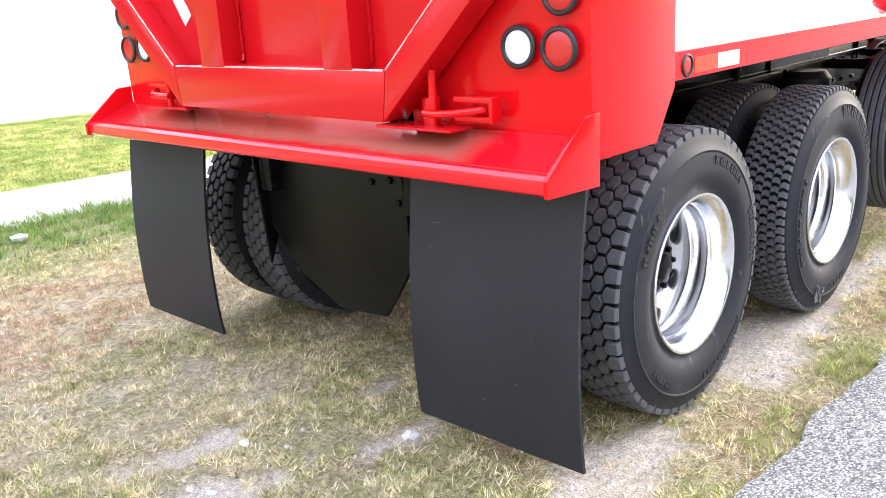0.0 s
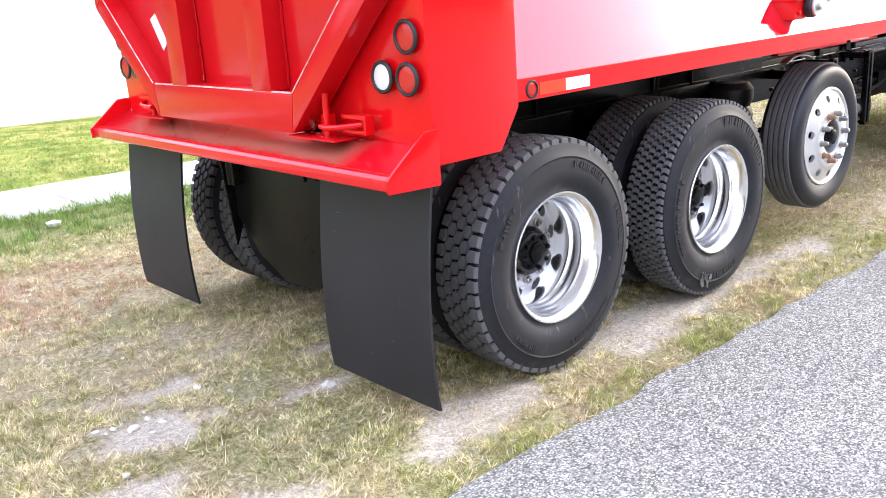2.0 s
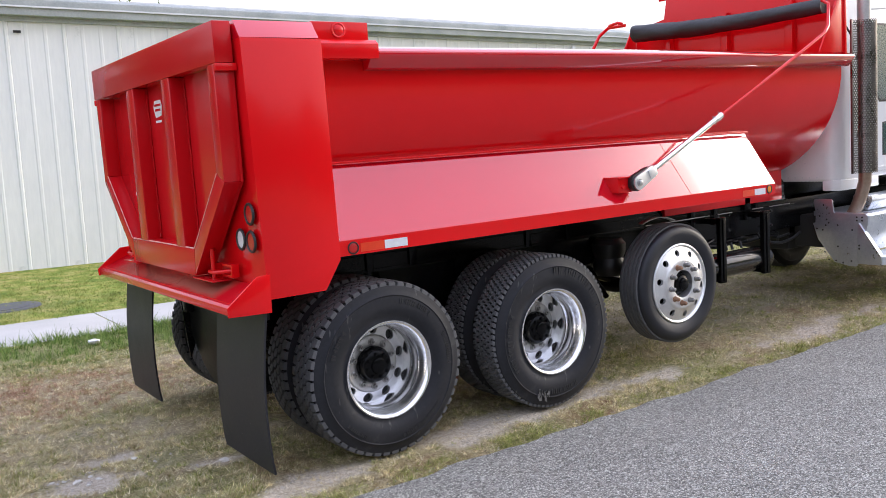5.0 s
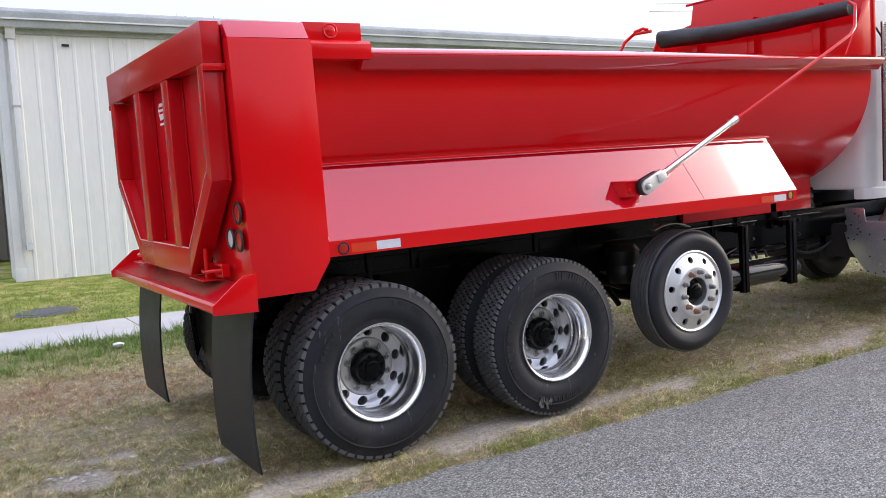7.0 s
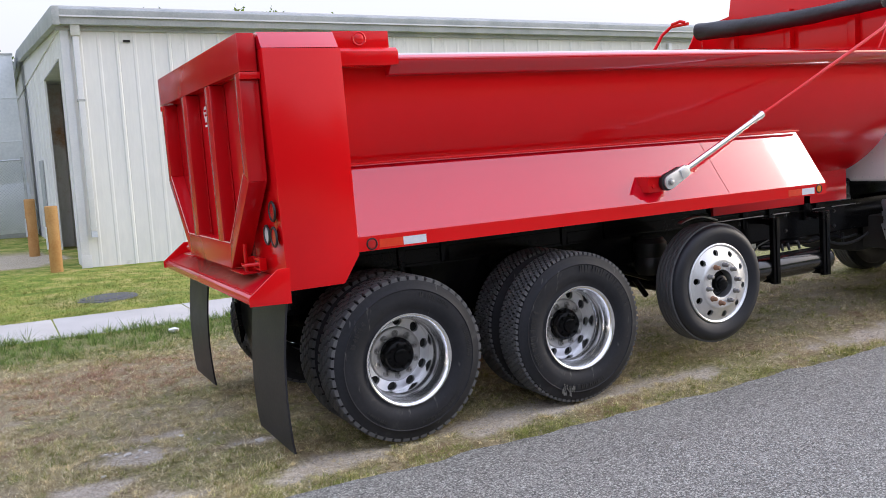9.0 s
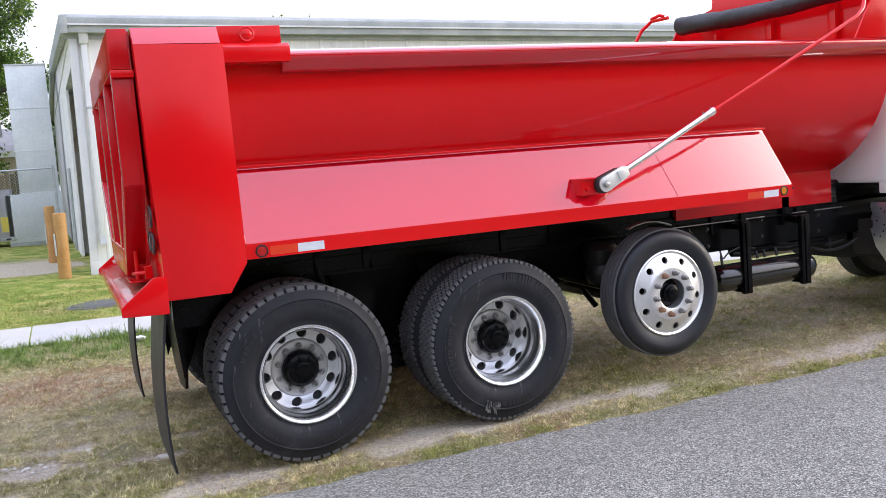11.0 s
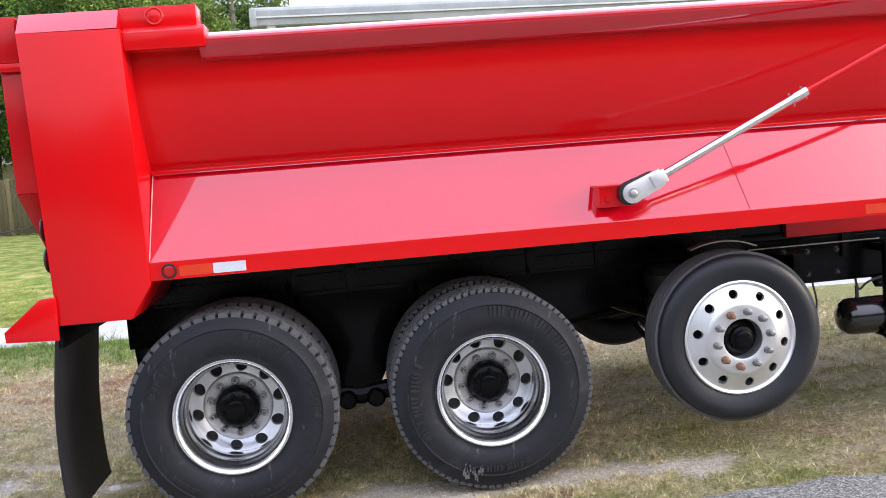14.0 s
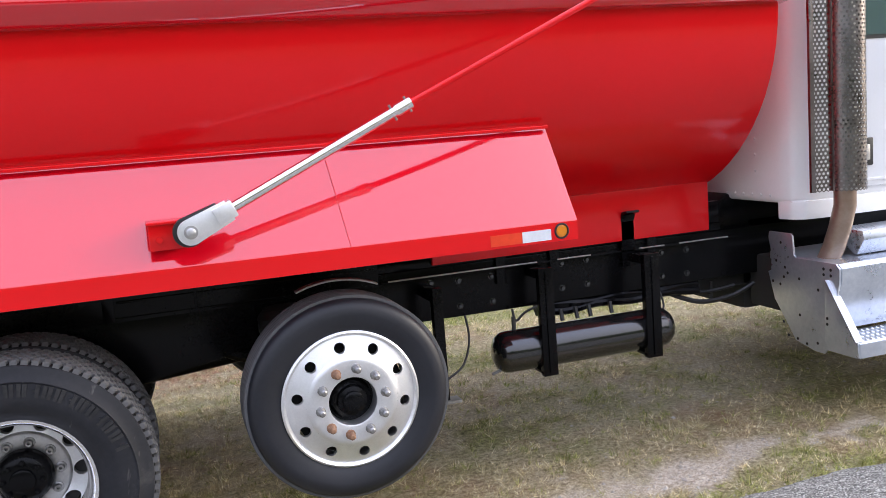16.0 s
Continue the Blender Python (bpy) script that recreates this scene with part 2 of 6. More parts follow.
POLEWOOD = surface("utility_pole_wood", (0.10, 0.085, 0.07), (0.18, 0.16, 0.135), 2, 20, (0.8, 0.95), 0, 0.4, 0.01, stretch=(1, 1, 0.2))


def piecewise(m, lo, hi):
    """Give each piece that carries the material its own tone."""
    n, l = m.node_tree.nodes, m.node_tree.links
    p = n["Principled BSDF"]
    old = p.inputs["Base Color"].links[0].from_socket
    tone = ramp(n, l, n.new("ShaderNodeObjectInfo").outputs["Random"], [(0.0, lo), (1.0, hi)])
    l.new(mixc(n, l, 1.0, old, tone, "MULTIPLY"), p.inputs["Base Color"])


piecewise(PLANK, (0.60, 0.62, 0.52), (1.25, 1.18, 1.0))
piecewise(CONCRETE, (0.92, 0.92, 0.91), (1.05, 1.04, 1.03))
piecewise(WALLMETAL, (0.95, 0.95, 0.95), (1.03, 1.03, 1.02))


def lens(name, colour, rough=0.12):
    m, n, l, p = mat(name)
    c = noise_tex(n, l, 260, 2)
    l.new(mixc(n, l, c, tuple(0.75 * v for v in colour), colour), p.inputs["Base Color"])
    p.inputs["Roughness"].default_value = rough
    p.inputs["Coat Weight"].default_value = 0.35
    bump(n, l, p, c, 0.3, 0.003)
    return m


LENS_RED = lens("red_lamp_lens", (0.55, 0.006, 0.006), 0.3)
LENS_WHITE = lens("clear_lamp_lens", (0.80, 0.80, 0.80))
LENS_AMBER = lens("amber_lamp_lens", (0.80, 0.26, 0.015))


def glass(name, colour):
    m, n, l, p = mat(name)
    p.inputs["Base Color"].default_value = (*colour, 1)
    p.inputs["Roughness"].default_value = 0.03
    p.inputs["Transmission Weight"].default_value = 0.85
    p.inputs["IOR"].default_value = 1.45
    return m


GLASS = glass("tinted_cab_glass", (0.45, 0.70, 0.62))
PANE = glass("house_window_glass", (0.62, 0.66, 0.70))


def leaf_mat(name, c1, c2, c3, tone=None):
    m, n, l, p = mat(name)
    g = n.new("ShaderNodeNewGeometry")
    col = ramp(n, l, g.outputs["Random Per Island"], [(0.0, c1), (0.55, c2), (1.0, c3)])
    if tone:
        col = mixc(n, l, 1.0, col, ramp(n, l, noise_tex(n, l, tone, 3, 0.6), [(0.36, (0.62, 0.59, 0.53)), (0.52, (1.0, 1.0, 1.0)), (0.68, (1.30, 1.28, 1.22))]), "MULTIPLY")
    l.new(col, p.inputs["Base Color"])
    p.inputs["Roughness"].default_value = 0.55
    p.inputs["Specular IOR Level"].default_value = 0.3
    t = n.new("ShaderNodeBsdfTranslucent")
    l.new(col, t.inputs["Color"])
    x = n.new("ShaderNodeMixShader")
    x.inputs[0].default_value = 0.35
    o = n["Material Output"]
    l.new(p.outputs[0], x.inputs[1])
    l.new(t.outputs[0], x.inputs[2])
    l.new(x.outputs[0], o.inputs["Surface"])
    return m


LEAF_A = leaf_mat("oak_leaves", (0.034, 0.080, 0.016), (0.085, 0.165, 0.028), (0.23, 0.32, 0.05), 0.9)
LEAF_B = leaf_mat("ash_leaves", (0.06, 0.11, 0.024), (0.15, 0.23, 0.042), (0.32, 0.41, 0.075), 0.9)
# Lightened leaf green: glare haze is mixed into the colour.
LEAF_C = leaf_mat("haze_paled_leaves", (0.10, 0.145, 0.085), (0.16, 0.22, 0.12), (0.24, 0.30, 0.16))
GRASS_DRY = leaf_mat("dry_straw_grass", (0.40, 0.31, 0.15), (0.74, 0.63, 0.36), (0.94, 0.88, 0.62), 14)
GRASS_GREEN = leaf_mat("green_grass", (0.16, 0.19, 0.042), (0.32, 0.35, 0.095), (0.60, 0.57, 0.24), 14)
GRASS_LUSH = leaf_mat("lush_verge_grass", (0.085, 0.165, 0.033), (0.17, 0.27, 0.058), (0.34, 0.41, 0.12), 9)
GRASS_LAWN = leaf_mat("mown_lawn_grass", (0.14, 0.20, 0.038), (0.26, 0.32, 0.06), (0.52, 0.48, 0.17), 1.6)
GRASS_RED = leaf_mat("dead_brown_grass", (0.24, 0.115, 0.065), (0.48, 0.27, 0.165), (0.74, 0.52, 0.35), 12)


def ground_mat():
    """Soil, straw and turf, spread by the same patches that the blades follow."""
    m, n, l, p = mat("verge_soil_and_turf")
    at = n.new("ShaderNodeAttribute")
    at.attribute_name = "cover"
    sep = n.new("ShaderNodeSeparateColor")
    l.new(at.outputs["Color"], sep.inputs[0])
    co = n.new("ShaderNodeTexCoord").outputs["Object"]
    a, b, c = noise_tex(n, l, 2.6, 6, 0.65, co), noise_tex(n, l, 38, 6, 0.7, co), noise_tex(n, l, 160, 3, 0.6, co)
    soil = ramp(n, l, b, [(0.28, (0.36, 0.30, 0.225)), (0.48, (0.62, 0.54, 0.425)), (0.72, (0.80, 0.73, 0.61))])
    straw = ramp(n, l, b, [(0.30, (0.16, 0.125, 0.07)), (0.50, (0.42, 0.345, 0.205)), (0.72, (0.72, 0.63, 0.44))])
    turf = ramp(n, l, b, [(0.30, (0.09, 0.095, 0.036)), (0.50, (0.29, 0.285, 0.115)), (0.72, (0.52, 0.47, 0.25))])
    lawn = ramp(n, l, math_node(n, l, "ADD", math_node(n, l, "MULTIPLY", a, 0.75), math_node(n, l, "MULTIPLY", b, 0.25)), [(0.34, (0.11, 0.19, 0.030)), (0.46, (0.23, 0.31, 0.055)), (0.54, (0.42, 0.41, 0.11)), (0.64, (0.60, 0.49, 0.22))])
    leaf = ramp(n, l, noise_tex(n, l, 1.1, 5, 0.65, co), [(0.52, (0, 0, 0)), (0.66, (0.7, 0.7, 0.7))])
    straw = mixc(n, l, leaf, straw, (0.30, 0.16, 0.095))
    col = mixc(n, l, sep.outputs[0], straw, soil)
    col = mixc(n, l, sep.outputs[1], col, turf)
    col = mixc(n, l, sep.outputs[2], col, lawn)
    col = mixc(n, l, 0.85, col, ramp(n, l, c, [(0.34, (0.38, 0.36, 0.34)), (0.55, (1.0, 1.0, 1.0)), (0.75, (1.25, 1.25, 1.22))]), "MULTIPLY")
    l.new(col, p.inputs["Base Color"])
    p.inputs["Roughness"].default_value = 0.95
    p.inputs["Specular IOR Level"].default_value = 0.15
    bump(n, l, p, math_node(n, l, "ADD", b, math_node(n, l, "MULTIPLY", c, 0.4)), 0.9, 0.03)
    return m


def asphalt_mat():
    """Chip-seal: pale and dark chips in dark binder, with worn and oily patches."""
    m, n, l, p = mat("chip_seal_asphalt")
    co = n.new("ShaderNodeTexCoord").outputs["Object"]
    v = n.new("ShaderNodeTexVoronoi")
    v.inputs["Scale"].default_value = 132
    l.new(co, v.inputs["Vector"])
    sep = n.new("ShaderNodeSeparateColor")
    l.new(v.outputs["Color"], sep.inputs[0])
    chip = ramp(n, l, sep.outputs[0], [(0.0, (0.105, 0.103, 0.090)), (0.35, (0.25, 0.246, 0.214)), (0.7, (0.375, 0.37, 0.322)), (1.0, (0.64, 0.632, 0.555))])
    col = mixc(n, l, ramp(n, l, v.outputs["Distance"], [(0.45, (0, 0, 0)), (0.85, (0.8, 0.8, 0.8))]), chip, (0.060, 0.057, 0.051))
    big = noise_tex(n, l, 0.9, 5, 0.6, co)
    col = mixc(n, l, 0.55, col, ramp(n, l, big, [(0.3, (0.62, 0.62, 0.63)), (0.7, (1, 1, 1))]), "MULTIPLY")
    spot = noise_tex(n, l, 2.3, 4, 0.55, co)
    col = mixc(n, l, ramp(n, l, spot, [(0.72, (0, 0, 0)), (0.80, (0.75, 0.75, 0.75))]), col, (0.055, 0.053, 0.052))
    l.new(col, p.inputs["Base Color"])
    p.inputs["Roughness"].default_value = 0.85
    p.inputs["Specular IOR Level"].default_value = 0.3
    inv = math_node(n, l, "SUBTRACT", 1.0, v.outputs["Distance"])
    bump(n, l, p, math_node(n, l, "ADD", inv, math_node(n, l, "MULTIPLY", sep.outputs[1], 0.5)), 0.8, 0.006)
    return m


GROUND = ground_mat()
ASPHALT = asphalt_mat()


# ---- mesh tools ----
def finish(bm, name, material, bevel=0.0, segs=2, angle=35.0, smooth=True):
    bmesh.ops.remove_doubles(bm, verts=bm.verts, dist=1e-5)
    bmesh.ops.recalc_face_normals(bm, faces=bm.faces)
    if bevel:
        sharp = [e for e in bm.edges if len(e.link_faces) == 2 and e.calc_face_angle(0) > radians(30)]
        bmesh.ops.bevel(bm, geom=sharp, offset=bevel, segments=segs, profile=0.6, affect="EDGES", clamp_overlap=True)
    me = bpy.data.meshes.new(name)
    bm.to_mesh(me)
    bm.free()
    me.materials.append(material)
    if smooth:
        me.polygons.foreach_set("use_smooth", [True] * len(me.polygons))
        me.set_sharp_from_angle(angle=radians(angle))
    return me


def place(name, me, parent=None, m=None, label=""):
    ob = new(name, me)
    ob.parent = parent
    if m is not None:
        ob.matrix_basis = m
    return tagged(ob, label=label)


def part(name, bm, material, parent=None, label="", bevel=0.0, m=None, segs=2, angle=35.0):
    return place(name, finish(bm, name, material, bevel, segs, angle), parent, m, label)


def thing(name, label, category, loc=(0, 0, 0), turn=0.0, group="", kind=""):
    e = new(name)
    e.empty_display_size = 0.2
    e.matrix_basis = pose(*loc, 0, 0, turn)
    return tagged(e, label, category, group, kind)


def box(bm, lo, hi):
    v = [bm.verts.new((x, y, z)) for x in (lo[0], hi[0]) for y in (lo[1], hi[1]) for z in (lo[2], hi[2])]
    for q in ((0, 1, 3, 2), (4, 6, 7, 5), (0, 4, 5, 1), (2, 3, 7, 6), (0, 2, 6, 4), (1, 5, 7, 3)):
        bm.faces.new([v[i] for i in q])
    return bm


def boxed(lo, hi):
    return box(bmesh.new(), lo, hi)


def prism(bm, pts, axis, a, b):
    """A polygon drawn in the plane across an axis, drawn out along that axis from a to b."""
    put = {"x": lambda p, s: (s, p[0], p[1]), "y": lambda p, s: (p[0], s, p[1]), "z": lambda p, s: (p[0], p[1], s)}[axis]
    lo, hi = [bm.verts.new(put(p, a)) for p in pts], [bm.verts.new(put(p, b)) for p in pts]
    bm.faces.new(lo), bm.faces.new(hi[::-1])
    for i in range(len(pts)):
        j = (i + 1) % len(pts)
        bm.faces.new((lo[i], hi[i], hi[j], lo[j]))
    return bm


def tube(bm, path, r, n=10, r2=None):
    """A round bar along a path; r2: the radius at its end."""
    path = [Vector(p) for p in path]
    rings, up = [], Vector((0.13, 0.21, 0.97))
    for i, p in enumerate(path):
        d = (path[min(i + 1, len(path) - 1)] - path[max(i - 1, 0)]).normalized()
        s = d.cross(up)
        s = s.normalized() if s.length > 1e-3 else d.orthogonal().normalized()
        t = d.cross(s)
        rr = r if r2 is None else r + (r2 - r) * i / (len(path) - 1)
        rings.append([bm.verts.new(p + rr * (math.cos(k * math.tau / n) * s + math.sin(k * math.tau / n) * t)) for k in range(n)])
    for a, b in zip(rings, rings[1:]):
        for k in range(n):
            bm.faces.new((a[k], a[(k + 1) % n], b[(k + 1) % n], b[k]))
    bm.faces.new(rings[0]), bm.faces.new(rings[-1][::-1])
    return bm


def lathe(bm, profile, n=48, closed=False):
    """Rows of (radius, along) turned about the y axis."""
    rings = []
    for r, a in profile:
        if r < 1e-5:
            rings.append([bm.verts.new((0, a, 0))])
        else:
            rings.append([bm.verts.new((r * math.cos(k * math.tau / n), a, r * math.sin(k * math.tau / n))) for k in range(n)])
    pairs = list(zip(rings, rings[1:])) + ([(rings[-1], rings[0])] if closed else [])
    for a, b in pairs:
        for k in range(n):
            j = (k + 1) % n
            q = [a[k % len(a)], a[j % len(a)], b[j % len(b)], b[k % len(b)]]
            q = list(dict.fromkeys(q))
            if len(q) > 2:
                bm.faces.new(q)
    return bm


def holed_ring(bm, r0, r1, a0, a1, count, hole, at, thick=0.012, n=20, turn=0.0):
    """A disc from radius r0 to r1 (along from a0 to a1) about the y axis, with round holes of that radius on the circle at."""
    def pt(r, th, d=0.0):
        f = (r - r0) / (r1 - r0)
        return bm.verts.new((r * math.cos(th), a0 + (a1 - a0) * f + d, r * math.sin(th)))
    half = math.pi / count
    for c in range(count):
        mid = turn + c * 2 * half
        rim, edge, deep = [], [], []
        for k in range(n):
            w = k * math.tau / n
            cu, cv = math.cos(w), math.sin(w)
            s = 1 / max(abs(cu), abs(cv))
            ru = at + (r1 - at if cu > 0 else at - r0) * cu * s
            rim.append(pt(ru, mid + half * cv * s))
            hr, ht = at + hole * cu, mid + hole * cv / at
            edge.append(pt(hr, ht))
            deep.append(pt(hr, ht, thick))
        for k in range(n):
            j = (k + 1) % n
            bm.faces.new((rim[k], rim[j], edge[j], edge[k]))
            bm.faces.new((edge[k], edge[j], deep[j], deep[k]))
    return bm


def raw_mesh(name, verts, sides, material, smooth=False):
    """Many loose polygons of equal side count, from an array of corner points."""
    me = bpy.data.meshes.new(name)
    n = len(verts)
    me.vertices.add(n), me.loops.add(n), me.polygons.add(n // sides)
    me.vertices.foreach_set("co", np.asarray(verts, np.float32).ravel())
    me.loops.foreach_set("vertex_index", np.arange(n, dtype=np.int32))
    me.polygons.foreach_set("loop_start", np.arange(0, n, sides, dtype=np.int32))
    me.update(calc_edges=True)
    me.materials.append(material)
    return me


def lattice(x, y, scale, seed):
    """Smooth patchy noise from 0 to 1 over a plane."""
    rng = np.random.RandomState(seed)
    grid = rng.rand(64, 64)
    total, amp, out = 0, 1.0, 0
    for o in range(3):
        u, v = np.asarray(x) / scale * 2**o + 17.3 * o, np.asarray(y) / scale * 2**o + 9.1 * o
        i, j = np.floor(u).astype(int), np.floor(v).astype(int)
        fu, fv = u - i, v - j
        fu, fv = fu * fu * (3 - 2 * fu), fv * fv * (3 - 2 * fv)
        g = lambda a, b: grid[a % 64, b % 64]  # noqa: E731
        out = out + amp * ((g(i, j) * (1 - fu) + g(i + 1, j) * fu) * (1 - fv) + (g(i, j + 1) * (1 - fu) + g(i + 1, j + 1) * fu) * fv)
        total += amp
        amp *= 0.5
    return out / total


def ease(v, a, b):
    t = np.clip((np.asarray(v, float) - a) / (b - a), 0, 1)
    return t * t * (3 - 2 * t)


# ---- ground, road, sidewalk ----
def road_edge(x):
    x = np.asarray(x, float)
    return -0.37 + 0.05 * (lattice(x, 0 * x, 0.9, 3) - 0.5) + 0.07 * (lattice(x, 0 * x, 0.22, 5) - 0.5)


def bare(x, y):
    """How bare the soil is, from 0 to 1: the wheel track, the scuffed hollows behind the truck, and chance patches."""
    x, y = np.asarray(x, float), np.asarray(y, float)
    track = np.exp(-(((y - 0.02 - 0.05 * np.sin(x * 1.3)) / 0.20) ** 2)) * (0.95 - 0.35 * ease(x, 2.6, 5.0)) * ease(x, -1.15, -0.85)
    holes = 0
    for cx, cy, rx, ry in ((-1.31, 1.24, 0.22, 0.11), (-1.50, 0.86, 0.38, 0.27), (-0.60, 1.07, 0.24, 0.12), (-0.82, 0.71, 0.24, 0.11), (-1.80, 0.46, 0.42, 0.22), (-1.56, 0.08, 0.34, 0.11), (-2.5, 0.55, 0.5, 0.30), (4.6, 0.10, 0.35, 0.15), (-2.6, 0.0, 0.8, 0.20)):
        holes = np.maximum(holes, np.exp(-(((x - cx) / rx) ** 2 + ((y - cy) / ry) ** 2)))
    n = 0.6 * lattice(x, y, 0.45, 11) + 0.4 * lattice(x, y, 0.12, 13)
    base = np.maximum(track, holes)
    v = 0.95 * ease(base + 2.0 * (n - 0.5), 0.52, 0.92) + 0.30 * ease(n, 0.60, 0.78)
    shade = ease(y, 0.5, 0.9) * ease(-y, -2.2, -1.7) * ease(x, -0.6, 0.2) * ease(-x, -7.5, -6.5)
    return np.clip(v + 0.35 * shade * (n > 0.4), 0, 1) * ease(-y, -4.6, -3.6)


def green(x, y):
    """How green the turf is: lush at the sidewalk and along the asphalt, in patches between."""
    x, y = np.asarray(x, float), np.asarray(y, float)
    n = 0.40 * lattice(x, y, 0.85, 23) + 0.32 * lattice(x, y, 0.22, 24) + 0.28 * lattice(x, y, 0.07, 25)
    walk_side = ease(y + 0.9 * (n - 0.5), 3.3, 4.3)
    kerb_side = np.exp(-(((y + 0.27) / 0.12) ** 2)) * ease(lattice(x, y, 0.7, 31), 0.38, 0.6)
    walk_side = walk_side + 0.5 * ease(-x, 2.0, 3.2) * ease(n, 0.30, 0.55)
    return np.clip(0.85 * walk_side + 0.8 * kerb_side + (0.70 * ease(n, 0.46, 0.66) + 0.8 * np.exp(-(((x + 1.04) / 0.24) ** 2 + ((y - 2.2) / 0.22) ** 2)) + 0.35 * ease(x, 2.0, 3.2) * ease(n, 0.36, 0.55)) * (1 - 0.8 * rusty(x, y)), 0, 1)


def rusty(x, y):
    """The belt of brown dead turf on the far side of the verge."""
    x, y = np.asarray(x, float), np.asarray(y, float)
    return (0.25 + 0.75 * ease(x, -3.4, -2.3)) * ease(y, 2.0, 2.8) * ease(-y, -4.1, -3.5) * np.maximum(ease(lattice(x, y, 1.1, 41), 0.36, 0.55), np.exp(-(((x + 1.3) / 1.2) ** 4 + ((y - 2.85) / 0.6) ** 4)))


FALL = 0.022        # the yards beyond the verge drop this much a metre along the road


def height(x, y):
    x, y = np.asarray(x, float), np.asarray(y, float)
    z = np.interp(y, [-400, -0.7, -0.42, -0.25, 0.0, 3.0, 4.7, 5.1, 6.5, 8.5, 40, 400], [-0.10, -0.05, -0.03, -0.006, 0.0, 0.0, 0.035, 0.05, 0.055, 0.09, 0.12, 0.12])
    verge = ease(y, -0.35, 0.1) * ease(-y, -5.0, -4.6) * ease(x, -9, -6) * ease(-x, -14, -10)
    rut = sum(np.exp(-(((x - cx) / 0.22) ** 2)) * ease(y, -0.10, 0.02) * ease(-y, -0.70, -0.58) for cx in (0.009, 1.288))
    z = z + FALL * (0.5 - np.clip(x, -30, 45)) * ease(y, 2.5, 5.0) + FALL * (0.5 - np.clip(x, -7.5, 0.5)) * ease(y, 8.0, 19.0)
    return z - 0.016 * rut + verge * (0.028 * (lattice(x, y, 0.8, 51) - 0.5) + 0.012 * (lattice(x, y, 0.2, 52) - 0.5) - 0.012 * bare(x, y))


def spread(fine_lo, fine_hi, step, far):
    fine = np.arange(fine_lo, fine_hi + 1e-6, step)
    out = [1.0]
    while out[-1] < far:
        out.append(out[-1] * 1.45)
    out = np.array(out)
    return np.concatenate([(fine_lo - out)[::-1], fine, fine_hi + out])


def sheet(name, xs, ys, zf, material, cover=None):
    gx, gy = np.meshgrid(xs, ys, indexing="ij")
    v = np.stack([gx, gy, zf(gx, gy)], -1).reshape(-1, 3)
    nx, ny = len(xs), len(ys)
    a = (np.arange(nx - 1)[:, None] * ny + np.arange(ny - 1)[None]).ravel()
    faces = np.stack([a, a + ny, a + ny + 1, a + 1], 1)
    me = bpy.data.meshes.new(name)
    me.vertices.add(len(v)), me.loops.add(faces.size), me.polygons.add(len(faces))
    me.vertices.foreach_set("co", v.astype(np.float32).ravel())
    me.loops.foreach_set("vertex_index", faces.astype(np.int32).ravel())
    me.polygons.foreach_set("loop_start", np.arange(0, faces.size, 4, dtype=np.int32))
    me.polygons.foreach_set("use_smooth", np.ones(len(faces), bool))
    me.update(calc_edges=True)
    me.materials.append(material)
    if cover is not None:
        c = me.color_attributes.new("cover", "FLOAT_COLOR", "POINT")
        c.data.foreach_set("color", cover(gx.ravel(), gy.ravel()).astype(np.float32).ravel())
    return me


def cover(x, y):
    gap = np.exp(-(((x + 3.2) / 1.5) ** 2 + ((y - 14.1) / 1.3) ** 2)) + np.exp(-(((x + 1.9) / 1.1) ** 2 + ((y - 14.4) / 1.9) ** 2))
    ring = np.exp(-(((x + 0.87) / 0.9) ** 2 + ((y - 7.75) / 0.6) ** 2))
    worn = np.clip(1.25 * ease(gap + 0.8 * (lattice(x, y, 0.9, 15) - 0.5), 0.35, 0.7) + 0.5 * ring, 0, 1) * (y > 6.4)
    return np.stack([np.maximum(bare(x, y), 0.9 * worn), green(x, y) * (1 - bare(x, y)) * (1 - worn), ease(y, 4.9, 5.2) * (1 - 0.92 * worn), np.ones_like(x)], -1)


ground = tagged(new("ground", sheet("ground", spread(-5, 9, 0.07, 420), np.concatenate([spread(-0.9, 7.0, 0.07, 420)[:-18], np.arange(7.3, 16.0, 0.3), 16.0 + 1.5 ** np.arange(1, 16)]), height, GROUND, cover)),
                "patchy dry and green verge with bare soil and lawn beyond", "ground", kind="structure")


def road_z(d):
    return 0.006 + 0.10 * (1 - math.exp(-d / 1.6))


def make_road():
    bm = bmesh.new()
    xs = np.concatenate([-6.0 - 1.4 ** np.arange(12, 0, -1), np.arange(-6, 12, 0.05), 12.0 + 1.4 ** np.arange(1, 13)])
    drops = [0.0, 0.02, 0.06, 0.15, 0.4, 0.8, 1.6, 3.2, 5.5, 8.0]
    rows = []
    for x, e in zip(xs, road_edge(xs)):
        rows.append([bm.verts.new((x, e + 0.012, -0.05))] + [bm.verts.new((x, e - d, road_z(d) - (0.004 if d == 0 else 0) + 0.004 * noise.noise((x * 3, d * 3, 0)))) for d in drops])
    for a, b in zip(rows, rows[1:]):
        for k in range(len(drops)):
            bm.faces.new((a[k], a[k + 1], b[k + 1], b[k]))
    me = finish(bm, "road", ASPHALT, angle=60)
    return tagged(new("road", me), "grey chip-seal asphalt road with a ragged edge", "road", kind="structure")


road = make_road()
pavement = thing("pavement", "pale concrete sidewalk in jointed slabs beside the verge", "sidewalk", kind="structure")


